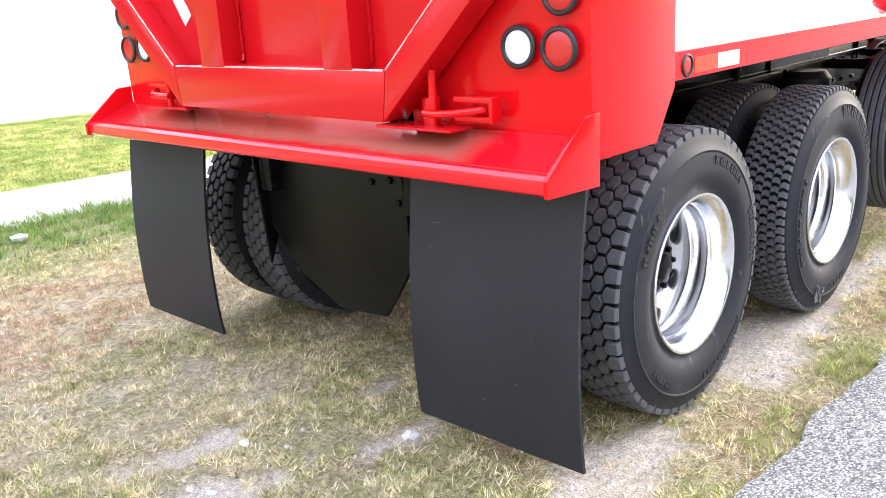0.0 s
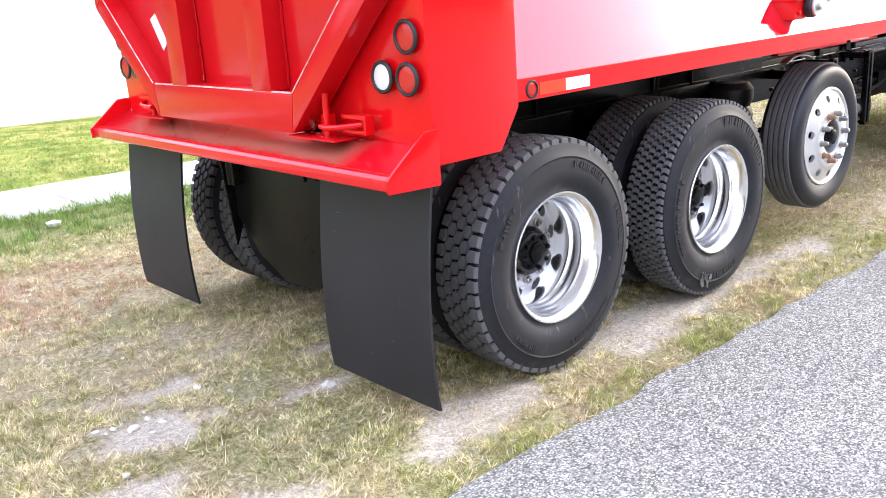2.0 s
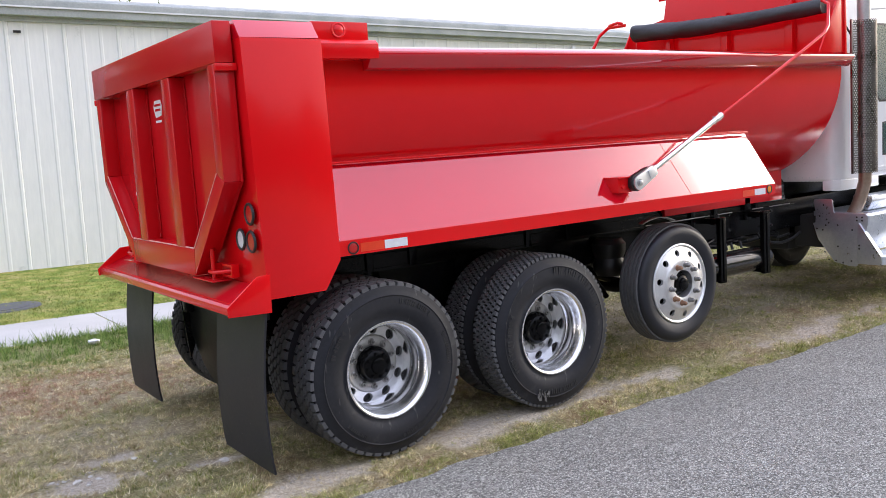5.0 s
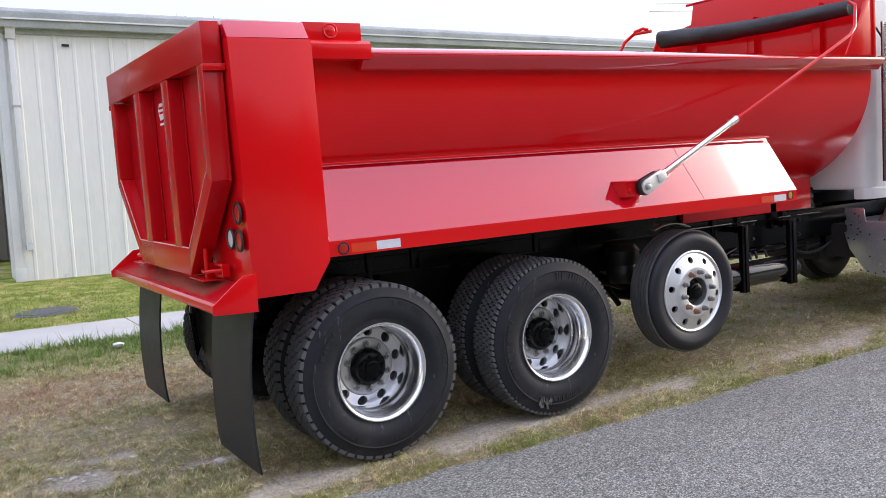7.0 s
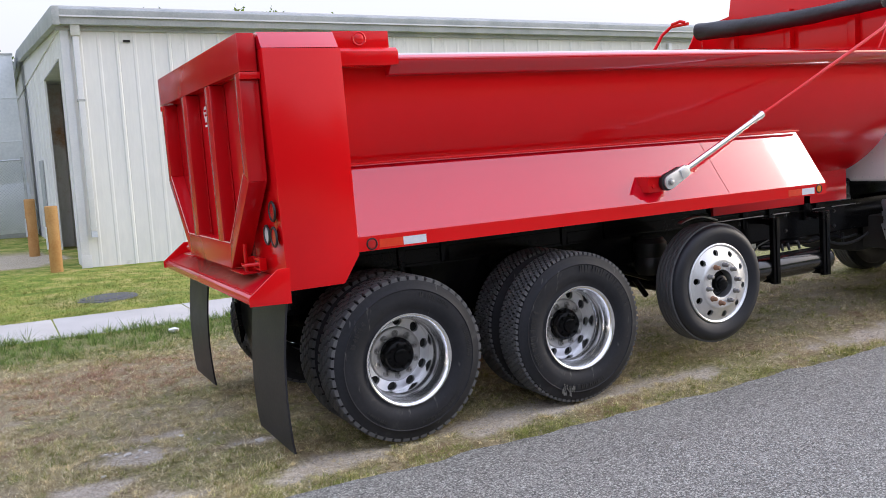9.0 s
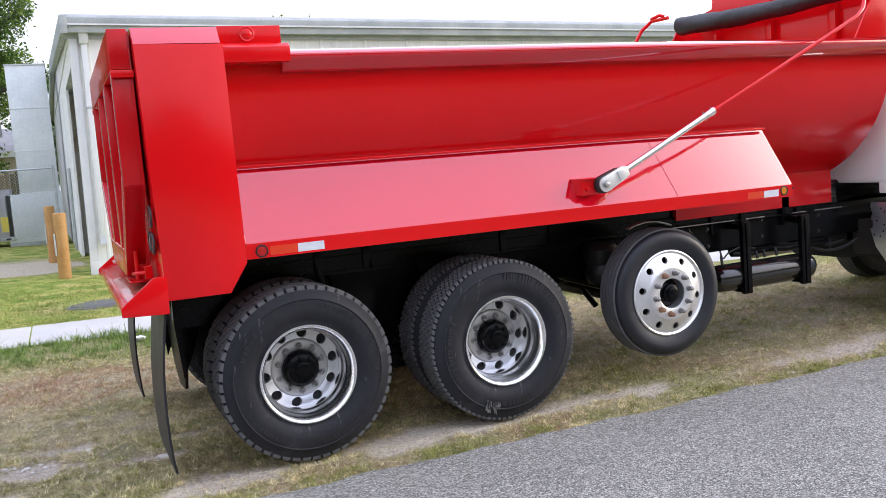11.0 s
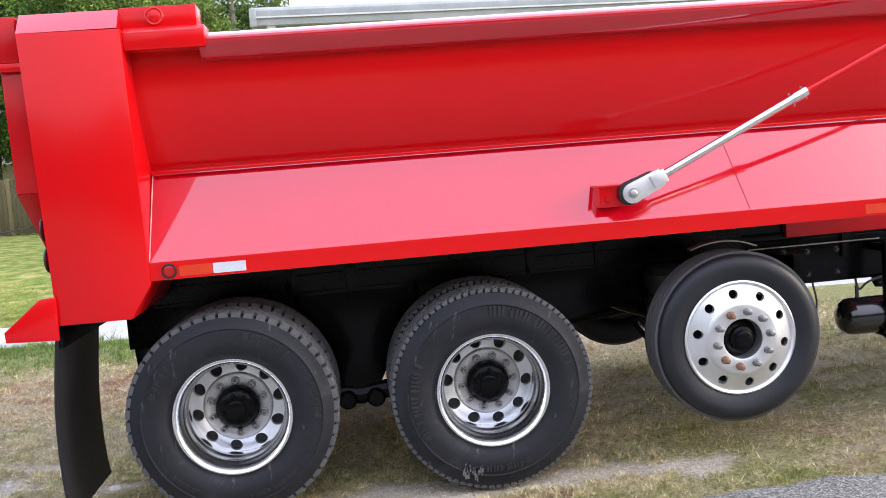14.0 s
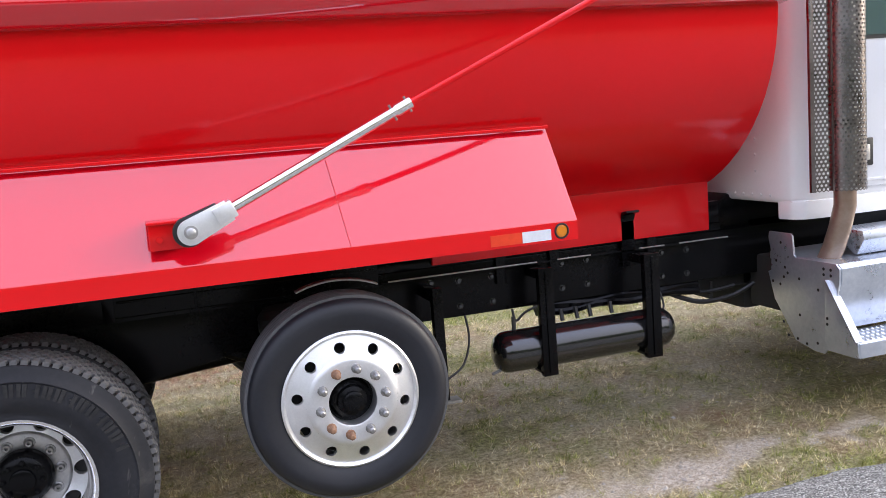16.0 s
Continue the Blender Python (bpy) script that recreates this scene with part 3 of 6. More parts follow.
# ---- the dump truck ----
MID = 1.19          # the truck's centre line
truck = thing("dump_truck", "red dump truck with white cab parked on the verge", "truck")


def mirror(y):
    return 2 * MID - y


# the half-round tub
def tub_section(grow=0.0, n=36):
    pts = [(MID - (1.09 + grow) * math.cos(a), 2.20 - (0.985 + grow) * math.sin(a)) for a in np.linspace(0, math.pi, n)]
    return [(pts[0][0], 2.30)] + pts + [(pts[-1][0], 2.30)]


bm = bmesh.new()
outer, inner = tub_section(), tub_section(-0.014)
prism(bm, outer + inner[::-1], "x", -0.34, 4.87)
body = part("tub", bm, RED, truck, "glossy red half-round steel tub", angle=25)
bm = prism(bmesh.new(), tub_section(-0.002), "x", 4.835, 4.868)
part("front_bulkhead", bm, RED, body)
for lo_hi in (0, 1):
    prof = [(0.115, 2.345), (0.02, 2.322), (-0.008, 2.305), (-0.008, 2.285), (0.05, 2.215), (0.115, 2.205)]
    if lo_hi:
        prof = [(mirror(y), z) for y, z in prof]
    part("top_rail", prism(bmesh.new(), prof, "x", 0.03, 4.90), RED_SHEEN, body, bevel=0.006)
    prof = [(-0.045, 1.203), (-0.045, 1.290), (0.219, 1.684), (0.228, 1.704), (0.30, 1.704), (0.30, 1.203)]
    if lo_hi:
        prof = [(mirror(y), z) for y, z in prof]
    skirt = part("side_skirt", prism(bmesh.new(), prof, "x", -0.288, 3.652), RED_SHEEN, body, "sloping glossy red side skirt", bevel=0.004)
    ys = (-0.0462, -0.038) if not lo_hi else (mirror(-0.038), mirror(-0.0462))
    # Thin cover in plain red keeps the sheen off the upright face.
    part("skirt_face", boxed((-0.286, ys[0], 1.205), (3.650, ys[1], 1.288)), RED, skirt)
    ys = (0.195, 0.212) if not lo_hi else (mirror(0.212), mirror(0.195))
    part("skirt_lip", boxed((-0.288, ys[0], 1.696), (3.652, ys[1], 1.712)), RED, body, bevel=0.003)
    if not lo_hi:
        part("weld_seam", tube(bmesh.new(), [(2.63, -0.0452, 1.292), (2.60, 0.2178, 1.686)], 0.0011, 6), RED, body)
        part("weld_bead", tube(bmesh.new(), [(-0.284, 0.203, 1.714), (1.0, 0.203, 1.7145), (2.2, 0.203, 1.7138), (3.65, 0.203, 1.714)], 0.0018, 5), RED_DUSTY, body)
        part("weld_bead", tube(bmesh.new(), [(-0.284, -0.048, 1.295), (-0.284, 0.217, 1.69)], 0.003, 5), WELD, body)
    ys = (0.70, 0.79) if not lo_hi else (mirror(0.79), mirror(0.70))
    part("floor_rail", boxed((3.2, ys[0], 1.045), (4.86, ys[1], 1.325)), RED, body, bevel=0.006)
    # corner post with its chamfered foot and bevelled cap
    side = [(-0.752, 2.363), (-0.300, 2.359), (-0.287, 1.190), (-0.388, 1.036), (-0.722, 1.036)]
    ys = (-0.055, 0.62) if not lo_hi else (mirror(0.62), mirror(-0.055))
    part("corner_post", prism(bmesh.new(), side, "y", *ys), RED, body, bevel=0.006)
    cap = [(-0.055, 2.362), (0.015, 2.456), (0.62, 2.456), (0.62, 2.362)]
    if lo_hi:
        cap = [(mirror(y), z) for y, z in cap]
    part("post_cap", prism(bmesh.new(), cap, "x", -0.752, -0.312), RED_SHEEN, body, bevel=0.005)
    ys = (0.020, 0.16) if not lo_hi else (mirror(0.16), mirror(0.020))
    part("hinge_box", boxed((-0.313, ys[0], 2.362), (0.032, ys[1], 2.462)), RED, body, bevel=0.004)
    pin = lathe(bmesh.new(), [(0, -0.010), (0.020, -0.010), (0.026, -0.006), (0.030, -0.003), (0.038, -0.006), (0.043, -0.002), (0.043, 0.006)], 24)
    part("hinge_pin", pin, RED, body, m=pose(-0.156, 0.015, 2.416) if not lo_hi else pose(-0.156, mirror(0.015), 2.416, 0, 0, 180))
    prof = [(-0.028, 2.262), (-0.028, 2.342), (0.00, 2.365), (0.16, 2.365), (0.16, 2.262)]
    if lo_hi:
        prof = [(mirror(y), z) for y, z in prof]
    part("hinge_bracket", prism(bmesh.new(), prof, "x", -0.298, 0.066), RED, body, bevel=0.005)

# headboard and cab shield at the front of the tub
bm = bmesh.new()
prism(bm, [(0.00, 2.30), (0.00, 2.84), (0.42, 2.90), (0.46, 3.10), (1.92, 3.10), (1.96, 2.90), (2.34, 2.84), (2.34, 2.30)], "x", 4.76, 4.79)
part("headboard", bm, RED, body, "red steel headboard below the cab shield", bevel=0.004)
bm = prism(bmesh.new(), [(4.76, 3.085), (4.76, 3.11), (5.85, 3.27), (5.85, 3.245)], "y", 0.36, 2.02)
part("cab_shield", bm, RED, body, bevel=0.004)
for y in (0.50, 1.19, 1.88):
    part("headboard_rib", boxed((4.70, y - 0.04, 2.32), (4.76, y + 0.04, 2.84)), RED, body, bevel=0.005)
for y in (0.02, mirror(0.02)):
    part("side_gusset", prism(bmesh.new(), [(4.40, 2.33), (4.80, 2.33), (4.80, 2.86), (4.72, 2.86)], "y", y - 0.008, y + 0.008), RED, body, bevel=0.002)

# tailgate
gate = part("tailgate", prism(bmesh.new(), [(0.03, 2.44), (0.04, 1.65), (0.61, 1.125), (1.77, 1.125), (2.34, 1.65), (2.35, 2.44)], "x", -0.772, -0.758), RED_DUSTY, truck,
            "red steel tailgate with welded ribs, closed", bevel=0.002)
FACE = -0.864


def gate_piece(name, pts, face=FACE, back=-0.770, bevel=0.006, material=RED_DUSTY):
    return part(name, prism(bmesh.new(), pts, "x", face, back), material, gate, bevel=bevel)


gate_piece("gate_top_rail", [(0.005, 2.245), (0.005, 2.450), (2.375, 2.450), (2.375, 2.245)], -0.866)
for s in (0, 1):
    f = (lambda y: mirror(y)) if s else (lambda y: y)
    gate_piece("gate_side_rail", [(f(0.03), 2.243), (f(0.13), 2.243), (f(0.135), 1.70), (f(0.04), 1.652)])
    gate_piece("gate_diagonal", [(f(0.04), 1.650), (f(0.135), 1.698), (f(0.585), 1.283), (f(0.608), 1.127)])
    a, b = sorted((f(0.0), f(0.028)))
    part("gate_ear", boxed((-0.868, a, 2.205), (-0.755, b, 2.243)), RED, gate, bevel=0.004)
    a, b = (0.735, 0.875) if not s else (1.44, 1.59)
    gate_piece("gate_rib", [(a, 1.282), (a, 2.243), (b, 2.243), (b, 1.282)])
    ys = [a - 0.005, b + 0.005]
    for y in ys:
        rng = random.Random(int(y * 1000))
        path = [(-0.776 - 0.006 * rng.random(), y + rng.uniform(-0.002, 0.002), z) for z in np.linspace(1.30, 2.235, 40)]
        part("weld_bead", tube(bmesh.new(), path, 0.006, 5), RED_DUSTY if y == ys[0] else WELD, gate)
    part("weld_bead", tube(bmesh.new(), [(-0.863, f(0.133), 1.70), (-0.863, f(0.583), 1.286)], 0.003, 5), WELD, gate)
    a, b = sorted((f(0.33), f(0.64)))
    part("gate_foot_plate", boxed((-0.868, a, 1.112), (-0.76, b, 1.120)), RED_DUSTY, gate, bevel=0.002)
    # latch: upright pin, slotted keeper and hook
    latch = part("gate_latch", tube(bmesh.new(), [(-0.815, f(0.44), 1.115), (-0.815, f(0.44), 1.285)], 0.013, 12), RED, gate, bevel=0.0)
    a, b = sorted((f(0.235), f(0.38)))
    part("latch_keeper", prism(bmesh.new(), [(a, 1.135), (b, 1.135), (b, 1.150), (a + 0.012, 1.150), (a + 0.012, 1.190), (b, 1.190), (b, 1.206), (a, 1.206)], "x", -0.792, -0.750), RED, latch, bevel=0.002)
    part("latch_hook", tube(bmesh.new(), [(-0.832, f(0.462), 1.160), (-0.838, f(0.41), 1.159), (-0.835, f(0.35), 1.163), (-0.81, f(0.30), 1.168), (-0.775, f(0.275), 1.170)], 0.011, 10), RED, latch)
    part("latch_bolt", boxed((-0.80, min(f(0.47), f(0.50)), 1.10), (-0.752, max(f(0.47), f(0.50)), 1.20)), RED, latch, bevel=0.003)
gate_piece("gate_bottom_rail", [(0.610, 1.127), (0.587, 1.281), (1.793, 1.281), (1.770, 1.127)])
part("weld_bead", tube(bmesh.new(), [(-0.858, 0.60, 1.283), (-0.858, 1.2, 1.284), (-0.858, 1.78, 1.283)], 0.0045, 5), WELD, gate)
gate_piece("gate_ledge", [(0.87, 1.284), (0.87, 1.292), (1.51, 1.292), (1.51, 1.284)], -0.858)
decal = part("gate_badge", prism(bmesh.new(), [(1.335, 2.115), (1.305, 2.155), (1.195, 2.155), (1.175, 2.115), (1.195, 2.06), (1.305, 2.05)], "x", -0.7755, -0.7725), OFFWHITE, gate, "white badge sticker")
for z, w in ((2.125, 0.06), (2.095, 0.05), (2.025, 0.055)):
    part("badge_bar", boxed((-0.778, 1.25 - w, z - 0.006), (-0.7758, 1.25 + w, z + 0.008)), RED_DUSTY if z > 2.05 else OFFWHITE, decal)
part("gate_sticker", prism(bmesh.new(), [(1.855, 1.605), (1.915, 1.58), (1.815, 1.43), (1.765, 1.470)], "x", -0.7755, -0.7725), OFFWHITE, gate, "small silver sticker")

# sloping rear apron with end wings
prof = [(-0.745, 1.105), (-0.905, 1.038), (-0.928, 1.040), (-0.944, 1.028), (-0.946, 0.992), (-0.936, 0.985), (-0.915, 0.985), (-0.915, 1.010), (-0.72, 1.075), (-0.72, 1.105)]
apron = part("rear_apron", prism(bmesh.new(), prof, "y", -0.058, 2.455), RED_APRON, truck, "sloping red rear apron, dusty with primer", bevel=0.004)
wing = [(-0.950, 0.982), (-0.953, 1.030), (-0.782, 1.168), (-0.712, 1.172), (-0.716, 0.972)]
part("apron_wing", prism(bmesh.new(), wing, "y", -0.072, -0.058), RED, apron, bevel=0.003)
part("apron_wing", prism(bmesh.new(), wing, "y", 2.455, 2.469), RED, apron, bevel=0.003)
part("apron_back", boxed((-0.735, -0.03, 0.93), (-0.715, 2.43, 1.09)), BLACK, apron)
rng = random.Random(4)
part("weld_bead", tube(bmesh.new(), [(-0.908 - 0.002 * rng.random(), y, 1.0405) for y in np.linspace(-0.05, 2.44, 40)], 0.003, 5), RED, apron)


# lamps
def lamp(name, loc, r, material, parent, face, label):
    turn = {"rear": 90, "side": 0}[face]
    m = pose(*loc, 0, 0, -turn)
    ring = part(name, lathe(bmesh.new(), [(r * 0.90, 0.004), (r * 0.91, -0.003), (r * 0.97, -0.0065), (r * 1.11, -0.006), (r * 1.19, -0.002), (r * 1.19, 0.004)], 36), RINGRUB, parent, label, m=m)
    part("lens", lathe(bmesh.new(), [(0, -0.0035), (r * 0.5, -0.0032), (r * 0.8, -0.0022), (r * 0.91, -0.0005), (r * 0.93, 0.004)], 36), material, ring)
    return ring


for y, z, mt, lab in ((0.024, 1.481, LENS_RED, "red tail lamp in a black grommet"), (0.030, 1.338, LENS_RED, "red tail lamp in a black grommet"), (0.166, 1.343, LENS_WHITE, "clear reversing lamp in a black grommet")):
    for yy in (y, mirror(y)):
        lamp("tail_lamp", (-0.7525, yy, z), 0.050, mt, body, "rear", lab)
lamp("marker_lamp", (-0.201, -0.0455, 1.243), 0.030, LENS_RED, body, "side", "round red marker lamp")
lamp("marker_lamp", (3.572, -0.0455, 1.250), 0.030, LENS_AMBER, body, "side", "round amber marker lamp")
for x0, x1, mt in ((-0.155, -0.003, RED_TAPE), (0.0, 0.151, SILVER_TAPE), (3.235, 3.380, RED_TAPE), (3.383, 3.520, SILVER_TAPE)):
    part("reflective_tape", boxed((x0, -0.0475, 1.216), (x1, -0.0452, 1.264)), mt, body)

# tarp arm: bracket, clevis, silver arm, red rod
arm = part("tarp_arm", tube(bmesh.new(), [(2.115, -0.088, 1.470), (2.905, -0.108, 1.846)], 0.021, 14), ALU, truck, "silver and red tarp arm pivoted on the skirt")
part("arm_sleeve", tube(bmesh.new(), [(2.845, -0.107, 1.817), (2.910, -0.108, 1.848)], 0.026, 14), ALU, arm)
part("tarp_rod", tube(bmesh.new(), [(2.88, -0.108, 1.834), (3.38, -0.112, 2.058), (3.89, -0.108, 2.286), (4.30, -0.09, 2.468), (4.39, -0.07, 2.53), (4.48, -0.02, 2.72), (4.50, 0.05, 2.76)], 0.014, 12), RED, arm, "thin red steel rod")
for s in (-1, 1):
    for t in (0.0, 0.75):
        x, z = 2.898 - 0.085 * t, 1.842 - 0.040 * t
        part("sleeve_bolt", tube(bmesh.new(), [(x, -0.108, z), (x - s * 0.015, -0.108, z + s * 0.031)], 0.005, 6), NUT, arm)
brk = part("arm_bracket", prism(bmesh.new(), [(1.862, 1.362), (1.862, 1.466), (2.03, 1.466), (2.03, 1.446), (1.99, 1.362)], "y", -0.058, 0.09), RED, arm, bevel=0.004)
part("bracket_top", prism(bmesh.new(), [(-0.070, 1.460), (-0.070, 1.470), (0.08, 1.470), (0.08, 1.460)], "x", 1.856, 2.05), RED, brk, bevel=0.002)
part("bracket_bolt", lathe(bmesh.new(), [(0, -0.014), (0.013, -0.014), (0.015, -0.008), (0.015, 0.0)], 6), RED, brk, m=pose(1.90, -0.059, 1.402))
rot = Matrix.Rotation(-math.atan2(0.424, 0.92), 4, "Y")
bm = bmesh.new()
prism(bm, [(-0.050 * math.cos(a), 0.050 * math.sin(a)) for a in np.linspace(-math.pi / 2, math.pi / 2, 12)] + [(0.165, 0.042), (0.165, -0.042)], "y", -0.112, -0.098)
part("clevis", bm, ALU_FACE, arm, "silver clevis plate", bevel=0.002, m=Matrix.Translation((2.014, 0, 1.424)) @ rot)
bm = bmesh.new()
prism(bm, [(-0.058 * math.cos(a), 0.058 * math.sin(a)) for a in np.linspace(-math.pi / 2, math.pi / 2, 12)] + [(0.14, 0.045), (0.14, -0.045)], "y", -0.096, -0.062)
part("clevis_block", bm, RINGRUB, arm, bevel=0.003, m=Matrix.Translation((2.006, 0, 1.424)) @ rot)
part("clevis_plug", boxed((0.105, -0.121, -0.034), (0.185, -0.058, 0.034)), ALU_FACE, arm, bevel=0.006, m=Matrix.Translation((2.014, 0, 1.424)) @ rot)
part("clevis_bolt", lathe(bmesh.new(), [(0, -0.020), (0.012, -0.020), (0.018, -0.016), (0.018, -0.004), (0.026, -0.004), (0.026, 0.0)], 18), ALU_DULL, arm, m=pose(2.014, -0.112, 1.424))
# the arm's twin on the far side, over the rail
part("far_tarp_arm", tube(bmesh.new(), [(3.9, 2.42, 2.25), (4.28, 2.42, 2.78), (4.36, 2.36, 2.86), (4.40, 2.16, 2.86)], 0.017, 10), RED, truck, "red far-side tarp arm")
part("far_arm_grip", tube(bmesh.new(), [(4.31, 2.30, 2.87), (4.31, 2.18, 2.885), (4.35, 2.15, 2.87)], 0.016, 8), RED, truck)

# rolled tarp across the headboard
bm = bmesh.new()
rows = []
for i, y in enumerate(np.linspace(2.16, 0.06, 60)):
    f = i / 59
    cz, r = 2.775 - 0.055 * f - 0.03 * math.sin(math.pi * f), 0.088 - 0.025 * f
    ring = []
    for k in range(20):
        a = k * math.tau / 20
        rr = r * (1 + 0.10 * noise.noise((y * 3.1, math.cos(a) * 1.4, math.sin(a) * 1.4)) + 0.06 * noise.noise((y * 11, math.cos(a) * 3, math.sin(a) * 3)))
        ring.append(bm.verts.new((4.55 + rr * math.cos(a), y, cz + rr * math.sin(a))))
    rows.append(ring)
for a, b in zip(rows, rows[1:]):
    for k in range(20):
        bm.faces.new((a[k], a[(k + 1) % 20], b[(k + 1) % 20], b[k]))
bm.faces.new(rows[0]), bm.faces.new(rows[-1][::-1])
part("rolled_tarp", bm, TARP, truck, "rolled black vinyl tarp")


# mud flaps
def flap(y0, y1, seed):
    bm = bmesh.new()
    side = [(-0.735, 0.99), (-0.748, 0.90), (-0.764, 0.78), (-0.777, 0.66), (-0.784, 0.54), (-0.786, 0.42), (-0.783, 0.30), (-0.776, 0.18), (-0.766, 0.112)]
    cols = np.linspace(y0, y1, 9)
    front, back = [], []
    for x, z in side:
        w = [0.006 * noise.noise((y * 2.2, z * 2.0, seed)) for y in cols]
        front.append([bm.verts.new((x - 0.006 + d, y, z)) for y, d in zip(cols, w)])
        back.append([bm.verts.new((x + 0.006 + d, y, z)) for y, d in zip(cols, w)])
    for g in (front, back):
        for a, b in zip(g, g[1:]):
            for k in range(8):
                bm.faces.new((a[k], a[k + 1], b[k + 1], b[k]))
    loop_f = front[0] + [r[-1] for r in front[1:]] + front[-1][-2::-1] + [r[0] for r in front[-2:0:-1]]
    loop_b = back[0] + [r[-1] for r in back[1:]] + back[-1][-2::-1] + [r[0] for r in back[-2:0:-1]]
    for k in range(len(loop_f)):
        j = (k + 1) % len(loop_f)
        bm.faces.new((loop_f[k], loop_f[j], loop_b[j], loop_b[k]))
    return part("mud_flap", bm, FLAP, truck, "scuffed black rubber mud flap", angle=50)


flaps = [flap(-0.045, 0.625, 1), flap(1.85, 2.485, 7)]

# glossy tow plate between the duals with its side gussets
plate = part("tow_plate", prism(bmesh.new(), [(1.70, 0.96), (0.80, 0.96), (0.815, 0.58), (1.00, 0.315), (1.27, 0.295), (1.50, 0.40), (1.70, 0.60)], "x", -0.565, -0.545), BLACK_GLOSS, truck, "glossy black rear tow plate", bevel=0.003)
for y in (0.80, 1.685):
    part("plate_gusset", prism(bmesh.new(), [(-0.63, 0.97), (-0.38, 0.97), (-0.50, 0.62), (-0.585, 0.42)], "y", y, y + 0.014), BLACK, plate, bevel=0.002)
for y, z in ((0.92, 0.86), (1.02, 0.845), (0.88, 0.78)):
    part("plate_bolt", lathe(bmesh.new(), [(0, -0.012), (0.012, -0.012), (0.014, -0.006), (0.014, 0)], 6), BLACK, plate, m=pose(-0.5655, y, z, 0, 0, -90))


# wheels
def smooth_tyre(R, W, bead, name):
    """A highway tyre: plain round sidewall, shallow ribs added by the tread."""
    side = [(bead, 0.036), (bead + 0.012, 0.026), (bead + 0.022, 0.020), (bead + 0.050, 0.008), (bead + 0.080, 0.001), (R - 0.070, 0.0), (R - 0.050, 0.004), (R - 0.034, 0.011), (R - 0.022, 0.021), (R - 0.016, 0.034), (R - 0.012, 0.050)]
    prof = side + [(r, W - a) for r, a in side[::-1]] + [(bead - 0.012, W - 0.045), (bead - 0.012, 0.045)]
    return finish(lathe(bmesh.new(), prof, 72, closed=True), name, RUBBER_CLEAN, angle=60)


def tyre_mesh(R, W, bead, name):
    g = 0.018
    side = [(bead, 0.036), (bead + 0.018, 0.024), (bead + 0.035, 0.020), (bead + 0.040, 0.016), (bead + 0.075, 0.004), (R - 0.135, 0.0), (R - 0.085, 0.006), (R - 0.082, 0.0035), (R - 0.078, 0.0035), (R - 0.074, 0.009), (R - 0.045, 0.018), (R - g - 0.006, 0.027), (R - g, 0.040)]
    prof = side + [(r, W - a) for r, a in side[::-1]] + [(bead - 0.012, W - 0.045), (bead - 0.012, 0.045)]
    return finish(lathe(bmesh.new(), prof, 72, closed=True), name, RUBBER, angle=40)


def blocks(R, W, rows, cols, shape, name, depth=0.0175):
    """Chamfered tread blocks standing on the tyre, row by row round it."""
    bm = bmesh.new()
    w0, w1 = 0.032, W - 0.032
    cw, pitch = (w1 - w0) / cols, math.tau / rows
    for c in range(cols):
        edge = -1 if c == 0 else 1 if c == cols - 1 else 0
        for k in range(rows):
            th, cy = (k + (0.5 if c % 2 else 0.0)) * pitch, w0 + (c + 0.5) * cw
            if shape == "hex":
                hw, hh = cw * 0.56, pitch * 0.425
                form = [(-1, -0.12), (-0.55, -1), (0.40, -1), (1, 0.12), (0.55, 1), (-0.40, 1)]
                if edge:
                    form = [(-1.15, -0.86), (0.42, -1), (1, 0.05), (0.52, 1), (-1.15, 0.86)]
                    form = form if edge < 0 else [(-u, -v) for u, v in form]
            else:
                hw, hh = cw * 0.475, pitch * 0.455
                form = [(-1, -0.62), (0, -1.0), (1, -0.62), (1, 0.80), (0, 0.42), (-1, 0.80)]
            rings = []
            for grow, drop in ((0.87, 0.0), (0.96, 0.003), (1.04, depth + 0.003)):
                ring = []
                for u, v in form:
                    y = cy + u * hw * grow
                    fall = 0.010 * max(0.0, min(1.0, (0.062 - min(y, W - y)) / 0.05)) ** 1.5
                    r, a = R - drop - fall, th + v * hh * grow
                    ring.append(bm.verts.new((r * math.cos(a), y, r * math.sin(a))))
                rings.append(ring)
            bm.faces.new(rings[0])
            for p, q in zip(rings, rings[1:]):
                for i in range(len(p)):
                    j = (i + 1) % len(p)
                    bm.faces.new((p[i], q[i], q[j], p[j]))
    bmesh.ops.recalc_face_normals(bm, faces=bm.faces)
    me = bpy.data.meshes.new(name)
    bm.to_mesh(me), bm.free()
    me.materials.append(TREAD)
    return me


def ribs_tread(R, W, name):
    bm = bmesh.new()
    edges = np.linspace(0.042, W - 0.042, 6)
    for a, b in zip(edges, edges[1:]):
        lathe(bm, [(R - 0.022, a + 0.003), (R - 0.002, a + 0.004), (R, a + 0.007), (R, b - 0.007), (R - 0.002, b - 0.004), (R - 0.022, b - 0.003)], 96)
    return finish(bm, name, TREAD, angle=30)


